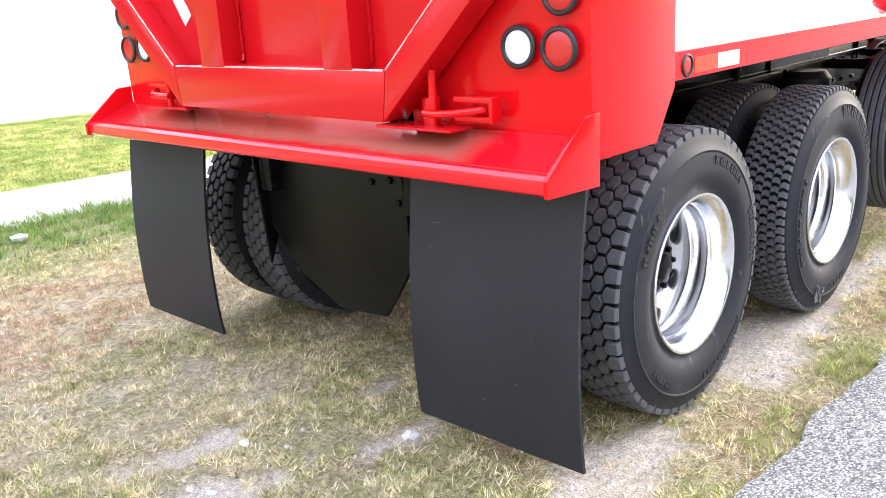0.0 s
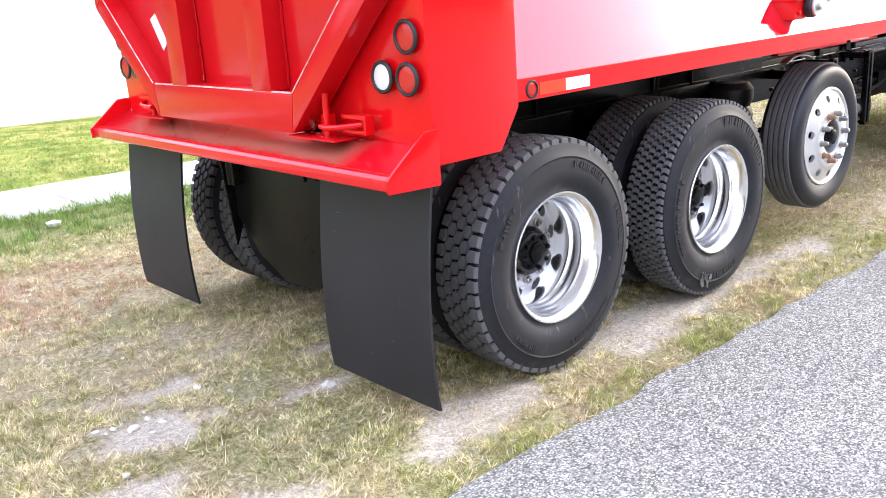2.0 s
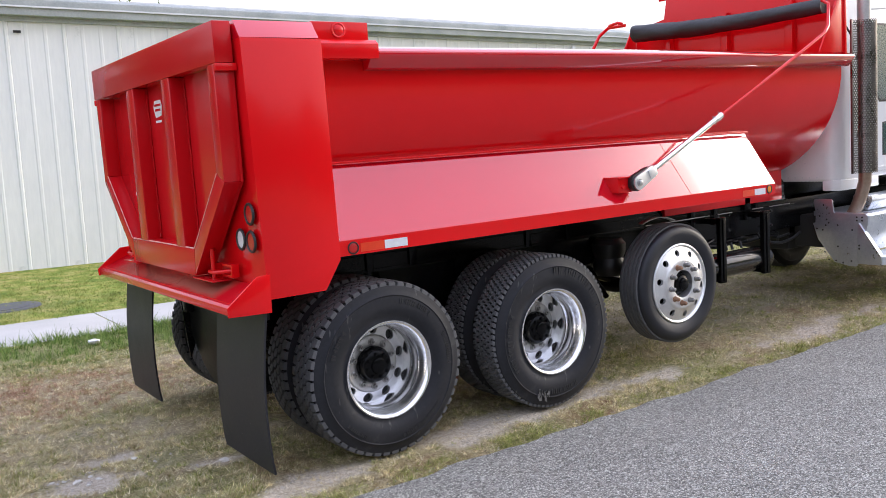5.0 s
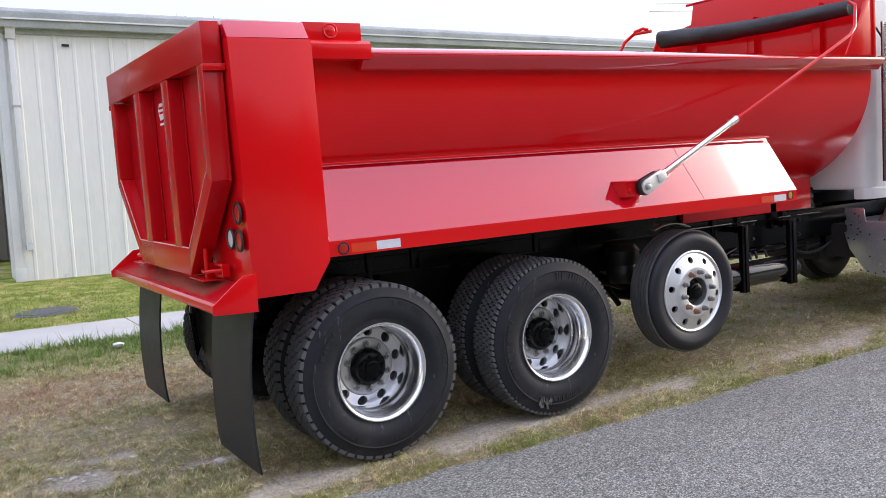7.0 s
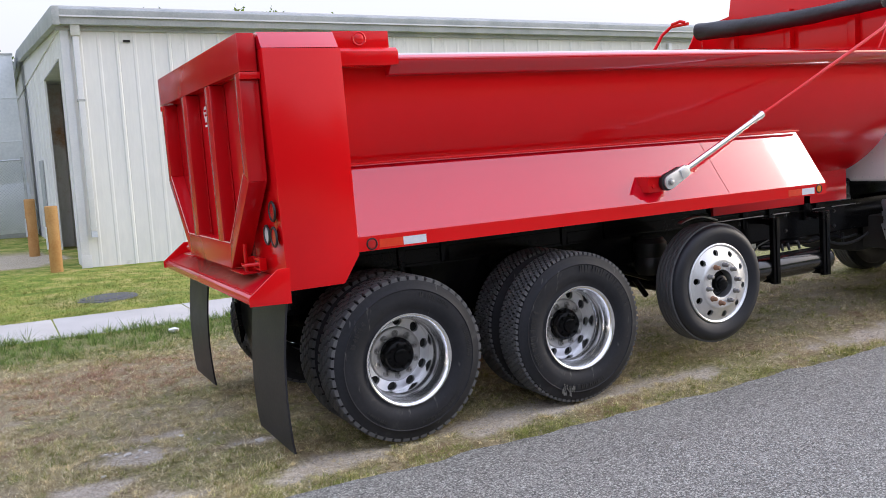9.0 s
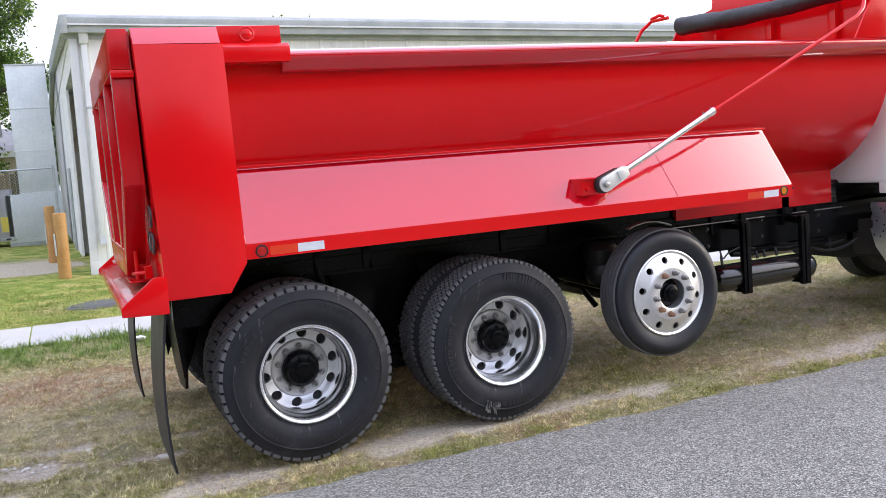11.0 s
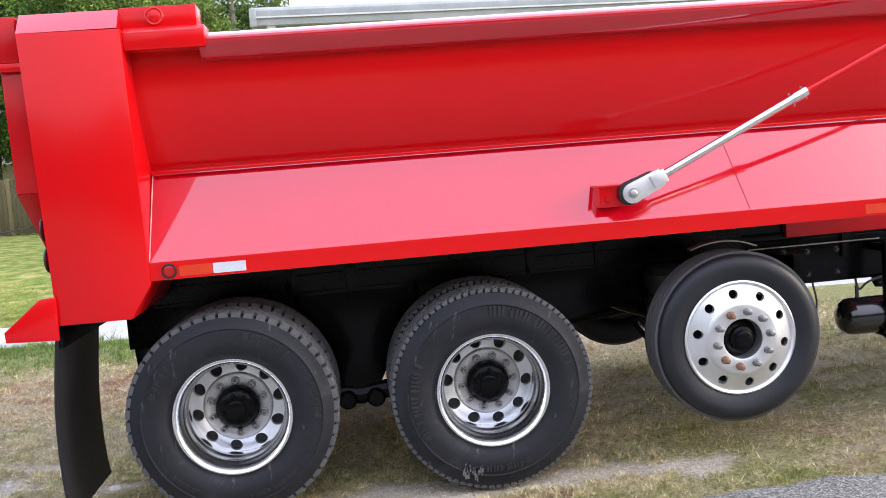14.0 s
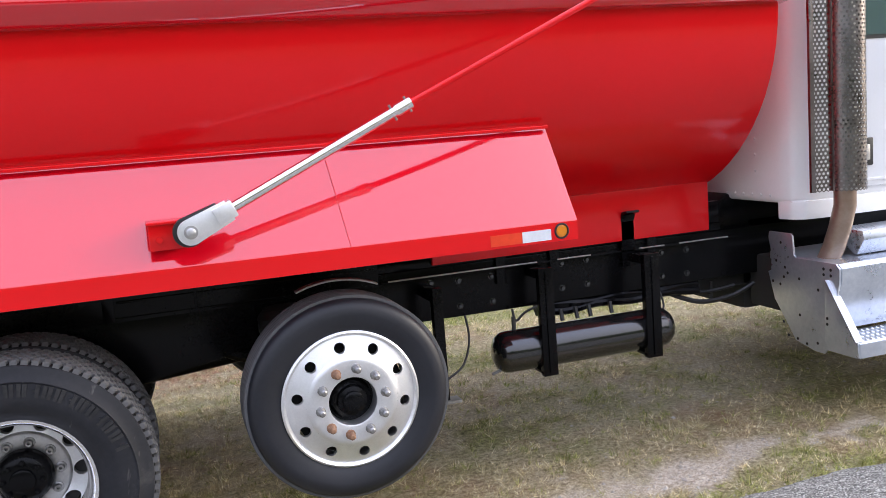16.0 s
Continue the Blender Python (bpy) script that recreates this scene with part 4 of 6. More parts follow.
def letters(spans):
    """Raised bars round the sidewall where the moulded writing stands, a mesh a word."""
    out = []
    for mid, width, count, r0, r1 in spans:
        bm = bmesh.new()
        step = width / count
        for k in range(count):
            a0 = mid - width / 2 + k * step
            for da, ra, rb in ((0.0, r0, r1), (0.62, r0, r1)) if k % 3 else ((0.0, r0, r1), (0.3, (r0 + r1) / 2 - 0.004, (r0 + r1) / 2 + 0.004)):
                th = radians(a0 + da * step * 0.7)
                dt = radians(step * 0.16)
                q = [((ra if i in (0, 1) else rb), th + (dt if i in (1, 2) else -dt)) for i in range(4)]
                v = [bm.verts.new((r * math.cos(t), y, r * math.sin(t))) for y in (0.006, -0.0010) for r, t in q]
                bm.faces.new(v[4:])
                for i in range(4):
                    bm.faces.new((v[i], v[(i + 1) % 4], v[4 + (i + 1) % 4], v[4 + i]))
        out.append(finish(bm, "sidewall_lettering", LETTERING, smooth=False))
    return out


# rear dual wheel: deep polished dish
def dish_meshes():
    out = {}
    lip = [(0.262, 0.100), (0.265, 0.075), (0.270, 0.054), (0.277, 0.036), (0.286, 0.021), (0.296, 0.013), (0.303, 0.013), (0.307, 0.020), (0.306, 0.034), (0.292, 0.040)]
    out["rim"] = finish(lathe(bmesh.new(), [(0.256, 0.262), (0.258, 0.240), (0.252, 0.222), (0.249, 0.170), (0.252, 0.158), (0.2605, 0.150), (0.2615, 0.112), (0.257, 0.104), (0.257, 0.094), (0.2605, 0.088)] + lip[1:], 72), "rim", ALU_RIM, angle=50)
    bm = bmesh.new()
    holed_ring(bm, 0.186, 0.258, 0.232, 0.256, 10, 0.0330, 0.222, 0.03, 24, radians(9))
    out["wheel_disc"] = finish(bm, "wheel_disc", ALU_FACE, angle=40)
    out["lug_ring"] = finish(lathe(bmesh.new(), [(0.187, 0.236), (0.181, 0.221), (0.174, 0.215), (0.122, 0.213), (0.114, 0.219), (0.112, 0.25)], 60), "lug_ring", ALU_DULL, angle=40)
    hub = [(0, 0.132), (0.036, 0.133), (0.046, 0.137), (0.049, 0.148), (0.064, 0.150), (0.086, 0.156), (0.094, 0.162), (0.099, 0.174), (0.104, 0.180), (0.108, 0.190), (0.110, 0.25)]
    out["hub"] = finish(lathe(bmesh.new(), hub, 48), "hub", BLACK, angle=35)
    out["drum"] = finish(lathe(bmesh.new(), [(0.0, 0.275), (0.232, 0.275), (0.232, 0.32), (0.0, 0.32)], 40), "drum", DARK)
    nut = bmesh.new()
    lathe(nut, [(0.006, -0.004), (0.006, -0.020), (0.013, -0.021), (0.015, -0.016), (0.016, -0.008), (0.022, -0.004), (0.023, 0.0)], 12)
    out["lug_nut"] = finish(nut, "lug_nut", NUT, angle=30)
    bolt = lathe(bmesh.new(), [(0, -0.014), (0.009, -0.014), (0.011, -0.010), (0.011, 0.0)], 6)
    out["hub_bolt"] = finish(bolt, "hub_bolt", BLACK, angle=30)
    for key in ("rim", "wheel_disc", "lug_ring"):
        for v in out[key].vertices:
            v.co.x, v.co.z = v.co.x * 0.938, v.co.z * 0.938
    return out


DISH = dish_meshes()
TYRE_A = tyre_mesh(0.511, 0.275, 0.272, "tyre")
TREAD_A = blocks(0.511, 0.275, 52, 5, "hex", "tread")
# Ring under the blocks, painted dark as groove shade.
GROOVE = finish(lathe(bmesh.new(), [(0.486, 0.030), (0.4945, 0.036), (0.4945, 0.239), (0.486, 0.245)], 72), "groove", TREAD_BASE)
TREAD_B = blocks(0.511, 0.275, 84, 6, "zig", "tread")
LET_A = letters([(62, 34, 8, 0.385, 0.415), (150, 26, 5, 0.375, 0.405), (232, 22, 6, 0.39, 0.41), (300, 46, 11, 0.388, 0.410), (10, 30, 8, 0.39, 0.42)])
LET_B = letters([(68, 76, 12, 0.375, 0.425), (200, 60, 10, 0.375, 0.415), (290, 40, 8, 0.38, 0.41)])


def dual(loc, tread, let, turn, spin, mark=False):
    w = place("wheel", DISH["rim"], truck, pose(*loc, 0, 0, turn) @ pose(0, 0, 0, 0, spin, 0), "polished aluminium dual wheel with dark hub")
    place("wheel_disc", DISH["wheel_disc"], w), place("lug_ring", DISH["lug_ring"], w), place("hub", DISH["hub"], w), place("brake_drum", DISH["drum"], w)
    for k in range(10):
        a = radians(36 * k + 18)
        place("lug_nut", DISH["lug_nut"], w, pose(0.134 * math.cos(a), 0.213, 0.134 * math.sin(a)))
    for k in range(8):
        a = radians(45 * k + 10)
        place("hub_bolt", DISH["hub_bolt"], w, pose(0.072 * math.cos(a), 0.153, 0.072 * math.sin(a)))
    for y, lab in ((0.0, "black treaded truck tyre"), (0.335, "black treaded truck tyre")):
        place("tyre", TYRE_A, w, pose(0, y, 0), lab)
        place("tread", tread, w, pose(0, y, 0))
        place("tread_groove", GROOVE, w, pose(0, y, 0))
    for word in let:
        place("sidewall_lettering", word, w)
    return w


dual((0.010, -0.003, 0.508), TREAD_A, LET_A, 0, 0)
dual((1.285, -0.003, 0.502), TREAD_B, LET_B, 0, 14)
dual((0.010, 2.383, 0.508), TREAD_A, LET_A, 180, 7)
dual((1.285, 2.383, 0.502), TREAD_B, LET_B, 180, 21)
rng = random.Random(9)
bm = bmesh.new()
for k in range(34):
    a, r = radians(-108 + rng.uniform(-7, 7)), rng.uniform(0.40, 0.455)
    c, s = math.cos(a - radians(0)), math.sin(a)
    w, h = rng.uniform(0.002, 0.006), rng.uniform(0.004, 0.018)
    y = 0.0050 + 0.09 * max(0, r - 0.425)
    v = [bm.verts.new((1.285 + r * c + dx, y - 0.009 + dy, 0.502 + r * s + dz)) for dy in (0.003, -0.0012) for dx, dz in ((-w, -h), (w, -h), (w, h), (-w, h))]
    bm.faces.new(v[4:])
    for i in range(4):
        bm.faces.new((v[i], v[(i + 1) % 4], v[4 + (i + 1) % 4], v[4 + i]))
part("chalk_mark", bm, PALE_MARK, truck, "pale scuff on the tyre")


# lifted axle wheel: flat-faced disc
def steer_wheel(loc, R, W, turn, spin, tread, tyre, nuts=()):
    bead = 0.282
    w = place("wheel", STEER["rim"], truck, pose(*loc, 0, 0, turn) @ pose(0, 0, 0, 0, spin, 0), "aluminium wheel with round hand holes and proud lug nuts")
    place("wheel_face", STEER["face"], w), place("hub", STEER["hub"], w), place("brake_drum", STEER["drum"], w)
    for k in range(10):
        a = radians(36 * k)
        place("lug_nut", STEER["rusty"] if k in nuts else STEER["nut"], w, pose(0.1425 * math.cos(a), -0.012, 0.1425 * math.sin(a)))
    place("tyre", tyre, w, None, "smooth black ribbed tyre")
    place("tread", tread, w)
    return w


STEER = {
    "rim": finish(lathe(bmesh.new(), [(0.262, 0.12), (0.268, 0.05), (0.276, 0.030), (0.281, 0.018), (0.290, 0.013), (0.298, 0.018), (0.298, 0.034), (0.286, 0.040)], 72), "rim", ALU_FACE, angle=50),
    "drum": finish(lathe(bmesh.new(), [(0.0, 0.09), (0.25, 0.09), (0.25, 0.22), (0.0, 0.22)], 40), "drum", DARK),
    "hub": finish(lathe(bmesh.new(), [(0, -0.030), (0.032, -0.030), (0.044, -0.024), (0.046, -0.008), (0.062, -0.002), (0.066, 0.02), (0.082, 0.03), (0.092, 0.06), (0.105, 0.06)], 48), "hub", BLACK, angle=35),
}
bm = bmesh.new()
holed_ring(bm, 0.196, 0.280, -0.004, 0.026, 10, 0.0235, 0.233, 0.022, 24, radians(18))
lathe(bm, [(0.196, -0.004), (0.182, -0.012), (0.170, -0.013), (0.112, -0.013), (0.104, -0.010), (0.102, 0.0), (0.102, 0.06)], 72)
STEER["face"] = finish(bm, "face", ALU_FACE, angle=40)
nut_prof = [(0, -0.046), (0.008, -0.046), (0.014, -0.040), (0.016, -0.030), (0.016, -0.008), (0.021, -0.006), (0.022, 0.0)]
STEER["nut"] = finish(lathe(bmesh.new(), nut_prof, 10), "lug_nut", NUT, angle=30)
STEER["rusty"] = finish(lathe(bmesh.new(), nut_prof, 10), "lug_nut", RUST, angle=30)
TYRE_C, TREAD_C = smooth_tyre(0.447, 0.25, 0.284, "tyre"), ribs_tread(0.447, 0.25, "tread")
TYRE_D, TREAD_D = tyre_mesh(0.525, 0.28, 0.284, "tyre"), ribs_tread(0.525, 0.28, "tread")
steer_wheel((2.592, 0.035, 0.627), 0.447, 0.25, 0, -8, TREAD_C, TYRE_C, (3, 6, 7))
steer_wheel((2.592, 2.345, 0.627), 0.447, 0.25, 180, 5, TREAD_C, TYRE_C)
steer_wheel((7.05, 0.10, 0.520), 0.525, 0.28, 0, 5, TREAD_D, TYRE_D)
steer_wheel((7.05, 2.28, 0.520), 0.525, 0.28, 180, 5, TREAD_D, TYRE_D)

# chassis
chassis = part("chassis_rail", boxed((-0.62, 0.73, 0.755), (7.9, 0.80, 1.03)), BLACK, truck, "black painted steel chassis", bevel=0.006)
part("chassis_rail", boxed((-0.62, 1.58, 0.755), (7.9, 1.65, 1.03)), BLACK, truck, bevel=0.006)
for y in (0.725, 1.585):
    part("subframe_rail", boxed((-0.60, y, 1.034), (4.95, y + 0.07, 1.075)), BLACK, chassis, bevel=0.003)
    part("subframe_web", boxed((-0.60, y + 0.012, 1.075), (4.95, y + 0.06, 1.200)), BLACK, chassis, bevel=0.003)
for x in (-0.55, 0.62, 1.95, 3.3, 4.8, 5.9):
    part("cross_member", boxed((x, 0.80, 0.80), (x + 0.10, 1.58, 1.00)), BLACK, chassis, bevel=0.006)
for x in (0.30, 0.95, 1.75, 2.35, 3.55, 3.86, 4.46):
    part("subframe_tie", boxed((x, 0.708, 0.90), (x + 0.055, 0.724, 1.17)), BLACK, chassis, bevel=0.002)
part("mount_tab", prism(bmesh.new(), [(0.700, 0.90), (0.716, 0.90), (0.716, 1.16), (0.690, 1.205), (0.640, 1.215), (0.636, 1.203), (0.680, 1.190), (0.700, 1.15)], "x", 4.295, 4.375), BLACK, chassis, bevel=0.002)
part("fishplate", boxed((0.30, 0.712, 0.62), (1.00, 0.728, 1.00)), BLACK, chassis, bevel=0.003)
part("spring_saddle", prism(bmesh.new(), [(0.36, 0.98), (0.90, 0.98), (0.80, 0.55), (0.72, 0.40), (0.54, 0.40), (0.46, 0.55)], "y", 0.66, 0.715), BLACK, chassis, "black suspension saddle", bevel=0.006)
part("spring_saddle", prism(bmesh.new(), [(0.36, 0.98), (0.90, 0.98), (0.80, 0.55), (0.72, 0.40), (0.54, 0.40), (0.46, 0.55)], "y", 1.665, 1.72), BLACK, chassis, bevel=0.006)
for y in (0.69, 1.69):
    part("walking_beam", tube(bmesh.new(), [(-0.02, y, 0.50), (0.25, y, 0.43), (0.63, y, 0.38), (1.0, y, 0.43), (1.28, y, 0.50)], 0.055, 10), BLACK, chassis)
    for x in (0.55, 0.71):
        part("beam_bush", lathe(bmesh.new(), [(0, -0.05), (0.04, -0.05), (0.052, -0.04), (0.052, 0.05), (0, 0.05)], 20), BLACK, chassis, m=pose(x, y - 0.03, 0.37))
bolt_me = finish(lathe(bmesh.new(), [(0, -0.014), (0.011, -0.014), (0.014, -0.009), (0.014, -0.003), (0.019, -0.002), (0.019, 0)], 6), "rail_bolt", TANK_PAINT, angle=30)
for x in [3.20, 3.36, 3.52, 3.95, 4.10, 4.56, 4.74]:
    for z in (0.82, 0.955):
        place("rail_bolt", bolt_me, chassis, pose(x + 0.02 * math.sin(x * 9), 0.7295, z + 0.01 * math.sin(x * 5)))
for x in (0.42, 0.55, 0.71, 0.84):
    for z in (0.70, 0.88):
        place("rail_bolt", bolt_me, chassis, pose(x, 0.7115, z))
for x, name in ((0.0, "rear_axle"), (1.26, "drive_axle")):
    ax = part(name, tube(bmesh.new(), [(x, 0.30, 0.512), (x, 0.9, 0.512), (x, 1.5, 0.512), (x, 2.08, 0.512)], 0.068, 16), BLACK, truck)
    bm = bmesh.new()
    lathe(bm, [(0, -0.20), (0.09, -0.19), (0.17, -0.11), (0.20, 0.0), (0.17, 0.11), (0.09, 0.19), (0, 0.20)], 24)
    part("differential", bm, BLACK, ax, m=pose(x, MID, 0.512))
    part("diff_cover", lathe(bmesh.new(), [(0, -0.20), (0.10, -0.19), (0.15, -0.14), (0.16, 0.0)], 20), BLACK, ax, m=pose(x - 0.05, MID, 0.512, 0, 0, -90))
    for y in (0.86, 1.52):
        part("brake_chamber", lathe(bmesh.new(), [(0, -0.11), (0.06, -0.11), (0.075, -0.08), (0.078, 0.0), (0.085, 0.005), (0.075, 0.02), (0.07, 0.09), (0, 0.10)], 20), BLACK, ax, m=pose(x - 0.20, y, 0.60, 0, 0, 90))
part("drive_shaft", tube(bmesh.new(), [(1.26, MID, 0.55), (3.0, MID, 0.70), (5.2, MID, 0.80)], 0.05, 14), BLACK, truck)
part("inter_shaft", tube(bmesh.new(), [(0.0, MID, 0.53), (1.26, MID, 0.54)], 0.045, 14), BLACK, truck)
lift = part("lift_axle", tube(bmesh.new(), [(2.605, 0.30, 0.630), (2.605, 0.7, 0.55), (2.605, 1.7, 0.55), (2.605, 2.08, 0.630)], 0.06, 14), BLACK, truck, "black raised lift axle")
for y in (0.60, 1.72):
    part("air_spring", lathe(bmesh.new(), [(0, -0.16), (0.10, -0.16), (0.125, -0.12), (0.13, -0.07), (0.11, -0.02), (0.13, 0.03), (0.13, 0.09), (0.10, 0.13), (0, 0.13)], 24), RINGRUB, lift, m=pose(2.42, y, 0.83, 90, 0, 0))
    part("trailing_arm", tube(bmesh.new(), [(1.95, y + 0.15, 0.86), (2.2, y + 0.15, 0.74), (2.605, y + 0.12, 0.60)], 0.045, 10), BLACK, lift)
    part("hanger_plate", prism(bmesh.new(), [(1.0, 1.0), (2.30, 1.0), (2.30, 0.78), (2.10, 0.735), (1.72, 0.665), (1.66, 0.62), (1.58, 0.67), (1.0, 0.72)], "y", y + 0.09, y + 0.105), BLACK, lift, bevel=0.003)
    part("drop_link", tube(bmesh.new(), [(2.20, y - 0.06, 0.66), (2.30, y - 0.07, 0.52)], 0.022, 8), BLACK, lift)
part("wheel_guard", boxed((-0.45, 0.66, 0.98), (2.90, 0.70, 1.195)), BLACK, chassis)
part("rail_ledge", boxed((2.92, 0.700, 0.982), (5.05, 0.728, 0.992)), BLACK, chassis, bevel=0.002)
for x, w in ((0.27, 0.05), (0.60, 0.06), (1.62, 0.05), (2.02, 0.012)):
    part("guard_rib", boxed((x, 0.645, 0.985), (x + w, 0.66, 1.19)), BLACK, chassis, bevel=0.002)
for x0, x1, z in ((-0.44, 0.26, 1.085), (0.335, 0.59, 1.085), (0.67, 1.61, 1.085), (1.68, 2.88, 1.065), (-0.44, 2.88, 0.990)):
    part("guard_seam", boxed((x0, 0.652, z), (x1, 0.66, z + 0.010)), BLACK, chassis, bevel=0.001)
fend = bmesh.new()
prism(fend, [(2.605 + 0.475 * math.cos(a), 0.640 + 0.475 * math.sin(a)) for a in np.linspace(1.15, 1.95, 14)] + [(2.605 + 0.468 * math.cos(a), 0.640 + 0.468 * math.sin(a)) for a in np.linspace(1.95, 1.15, 14)], "y", 0.25, 0.30)
part("guard_strip", fend, ALU_DULL, lift)

# loom of air lines clipped under the near rail
for k, (y, z, r) in enumerate(((0.760, 0.730, 0.030), (0.745, 0.705, 0.022))):
    part("air_line", tube(bmesh.new(), [(3.78 + 0.06 * i, y + 0.006 * math.sin(i * 1.3 + k), z + 0.008 * math.sin(i * 0.9 + 2 * k)) for i in range(18)], r, 8), BLACK, chassis)
# Pale thin bars draw the highlight line along the rail lip.
for x0, x1 in ((2.96, 3.78), (3.90, 4.10), (4.40, 4.56), (4.66, 4.98)):
    part("edge_highlight", tube(bmesh.new(), [(x0, 0.700, 0.992), ((x0 + x1) / 2, 0.700, 0.993), (x1, 0.700, 0.992)], 0.0042, 6), ALU_DULL, chassis)
part("gearbox", prism(bmesh.new(), [(4.95, 0.80), (4.95, 1.14), (5.10, 1.22), (6.1, 1.22), (6.1, 0.62), (5.3, 0.62)], "y", 0.86, 1.55), BLACK, truck, bevel=0.03)

def sagging(pts, n=6):
    """A smooth line through the points."""
    p = [Vector(q) for q in pts]
    out = []
    for i in range(len(p) - 1):
        a, b, c, d = p[max(0, i - 1)], p[i], p[i + 1], p[min(len(p) - 1, i + 2)]
        for k in range(n):
            t = k / n
            out.append(0.5 * ((2 * b) + (c - a) * t + (2 * a - 5 * b + 4 * c - d) * t ** 2 + (3 * b - a - 3 * c + d) * t ** 3))
    return out + [p[-1]]


# air tank, its straps, hoses
tank = part("air_tank", lathe(bmesh.new(), [(0, 0.0), (0.05, 0.006), (0.085, 0.022), (0.105, 0.05), (0.110, 0.08), (0.110, 0.99), (0.105, 1.02), (0.085, 1.048), (0.05, 1.064), (0, 1.07)], 40), TANK_PAINT, truck, "glossy black cylindrical air tank slung from the rail", m=pose(3.425, 0.66, 0.545, 0, 0, -90), angle=50)
part("drain_cock", tube(bmesh.new(), [(0.02, 0.03, -0.085), (0.02, -0.02, -0.10)], 0.008, 8), NUT, tank)
tank_row = [tank]
for x0, x1 in ((3.655, 3.735), (4.275, 4.365)):
    bk = part("tank_bracket", prism(bmesh.new(), [(x0, 0.535), (x1, 0.535), (x1, 0.575), (x1 - 0.010, 0.575), (x1 - 0.010, 0.545), (x0 + 0.010, 0.545), (x0 + 0.010, 0.575), (x0, 0.575)], "z", 0.415, 0.985), BLACK, truck, "black steel hanger bracket", bevel=0.0015)
    tank_row.append(bk)
    part("bracket_rib", boxed(((x0 + x1) / 2 - 0.008, 0.527, 0.43), ((x0 + x1) / 2 + 0.008, 0.535, 0.97)), BLACK, bk, bevel=0.001)
    part("bracket_arm", boxed((x0, 0.545, 0.93), (x1, 0.725, 0.975)), BLACK, bk, bevel=0.003)
    part("bracket_arm", boxed((x0, 0.545, 0.425), (x1, 0.66, 0.440)), BLACK, bk, bevel=0.002)
strut = part("hanger_strut", boxed((3.115, 0.47, 0.39), (3.165, 0.52, 0.97)), BLACK, truck, "black steel hanger strut", bevel=0.003)
part("strut_arm", boxed((3.115, 0.52, 0.90), (3.165, 0.725, 0.96)), BLACK, strut, bevel=0.003)
part("strut_foot", boxed((3.11, 0.45, 0.39), (3.22, 0.53, 0.405)), NUT, strut, bevel=0.002)
for pts, r in (([(3.36, 0.72, 0.76), (3.36, 0.68, 0.64), (3.30, 0.62, 0.53), (3.20, 0.58, 0.48)], 0.006),
               ([(3.62, 0.70, 0.76), (3.63, 0.68, 0.70), (3.70, 0.69, 0.74), (3.86, 0.72, 0.77)], 0.007),
               ([(3.62, 0.69, 0.72), (3.61, 0.67, 0.65)], 0.012),
               ([(4.52, 0.74, 0.78), (4.54, 0.70, 0.66), (4.49, 0.66, 0.60)], 0.006),
               ([(4.62, 0.80, 0.70), (4.80, 0.74, 0.63), (5.00, 0.72, 0.64), (5.15, 0.70, 0.70)], 0.014),
               ([(4.70, 0.86, 0.74), (4.86, 0.80, 0.67), (5.06, 0.76, 0.69)], 0.011),
               ([(4.92, 0.80, 0.60), (4.93, 0.80, 0.72)], 0.012)):
    part("air_hose", tube(bmesh.new(), sagging(pts), r, 8), RINGRUB, chassis)
for x in (3.90, 3.99, 4.07, 4.20):
    part("hose_fitting", tube(bmesh.new(), [(x, 0.70, 0.72), (x, 0.68, 0.66)], 0.012, 8), RINGRUB, chassis)
part("valve_pack", boxed((4.4, 0.84, 0.66), (5.2, 1.3, 0.80)), DARK, chassis, bevel=0.02)

# cab
cab = part("cab", prism(bmesh.new(), [(5.03, 2.05), (5.03, 0.44), (5.06, 0.36), (5.13, 0.31), (5.20, 0.30), (6.85, 0.30), (6.95, 0.40), (6.95, 2.0), (6.85, 2.10), (5.10, 2.10)], "z", 1.185, 2.95), WHITE, truck, "white truck cab with a riveted back panel", bevel=0.03, segs=3)
part("cab_roof", prism(bmesh.new(), [(5.05, 2.90), (5.05, 2.97), (5.4, 3.06), (6.5, 3.06), (6.9, 2.90)], "y", 0.36, 2.04), WHITE, cab, bevel=0.03)
part("corner_skirt", prism(bmesh.new(), [(5.035, 0.45), (5.05, 0.36), (5.10, 0.305), (5.20, 0.292), (5.75, 0.292), (5.75, 0.40), (5.2, 0.45)], "z", 1.095, 1.20), WHITE, cab, bevel=0.015)
rivet = finish(lathe(bmesh.new(), [(0, -0.006), (0.006, -0.005), (0.009, 0.0)], 8), "rivet", TRIM)
for k in range(14):
    place("rivet", rivet, cab, pose(5.029, 0.50 + 0.075 * k, 1.225, 0, 0, -90))
for k in range(9):
    place("rivet", rivet, cab, pose(5.029, 0.62, 1.36 + 0.09 * k, 0, 0, -90))
for k in range(6):
    place("rivet", rivet, cab, pose(5.40 + 0.05 * (k % 2), 0.299, 1.20 + 0.03 * k))
door = part("cab_door", prism(bmesh.new(), [(5.42, 1.24), (5.42, 2.80), (6.25, 2.80), (6.45, 2.45), (6.50, 1.24)], "y", 0.286, 0.302), WHITE, cab, "white cab door with a lower peep window", bevel=0.006)
part("door_window", prism(bmesh.new(), [(5.46, 2.05), (5.66, 2.05), (5.76, 1.92), (6.38, 1.92), (6.33, 2.42), (6.18, 2.62), (5.46, 2.62)], "y", 0.280, 0.288), GLASS, door, "green tinted door glass")
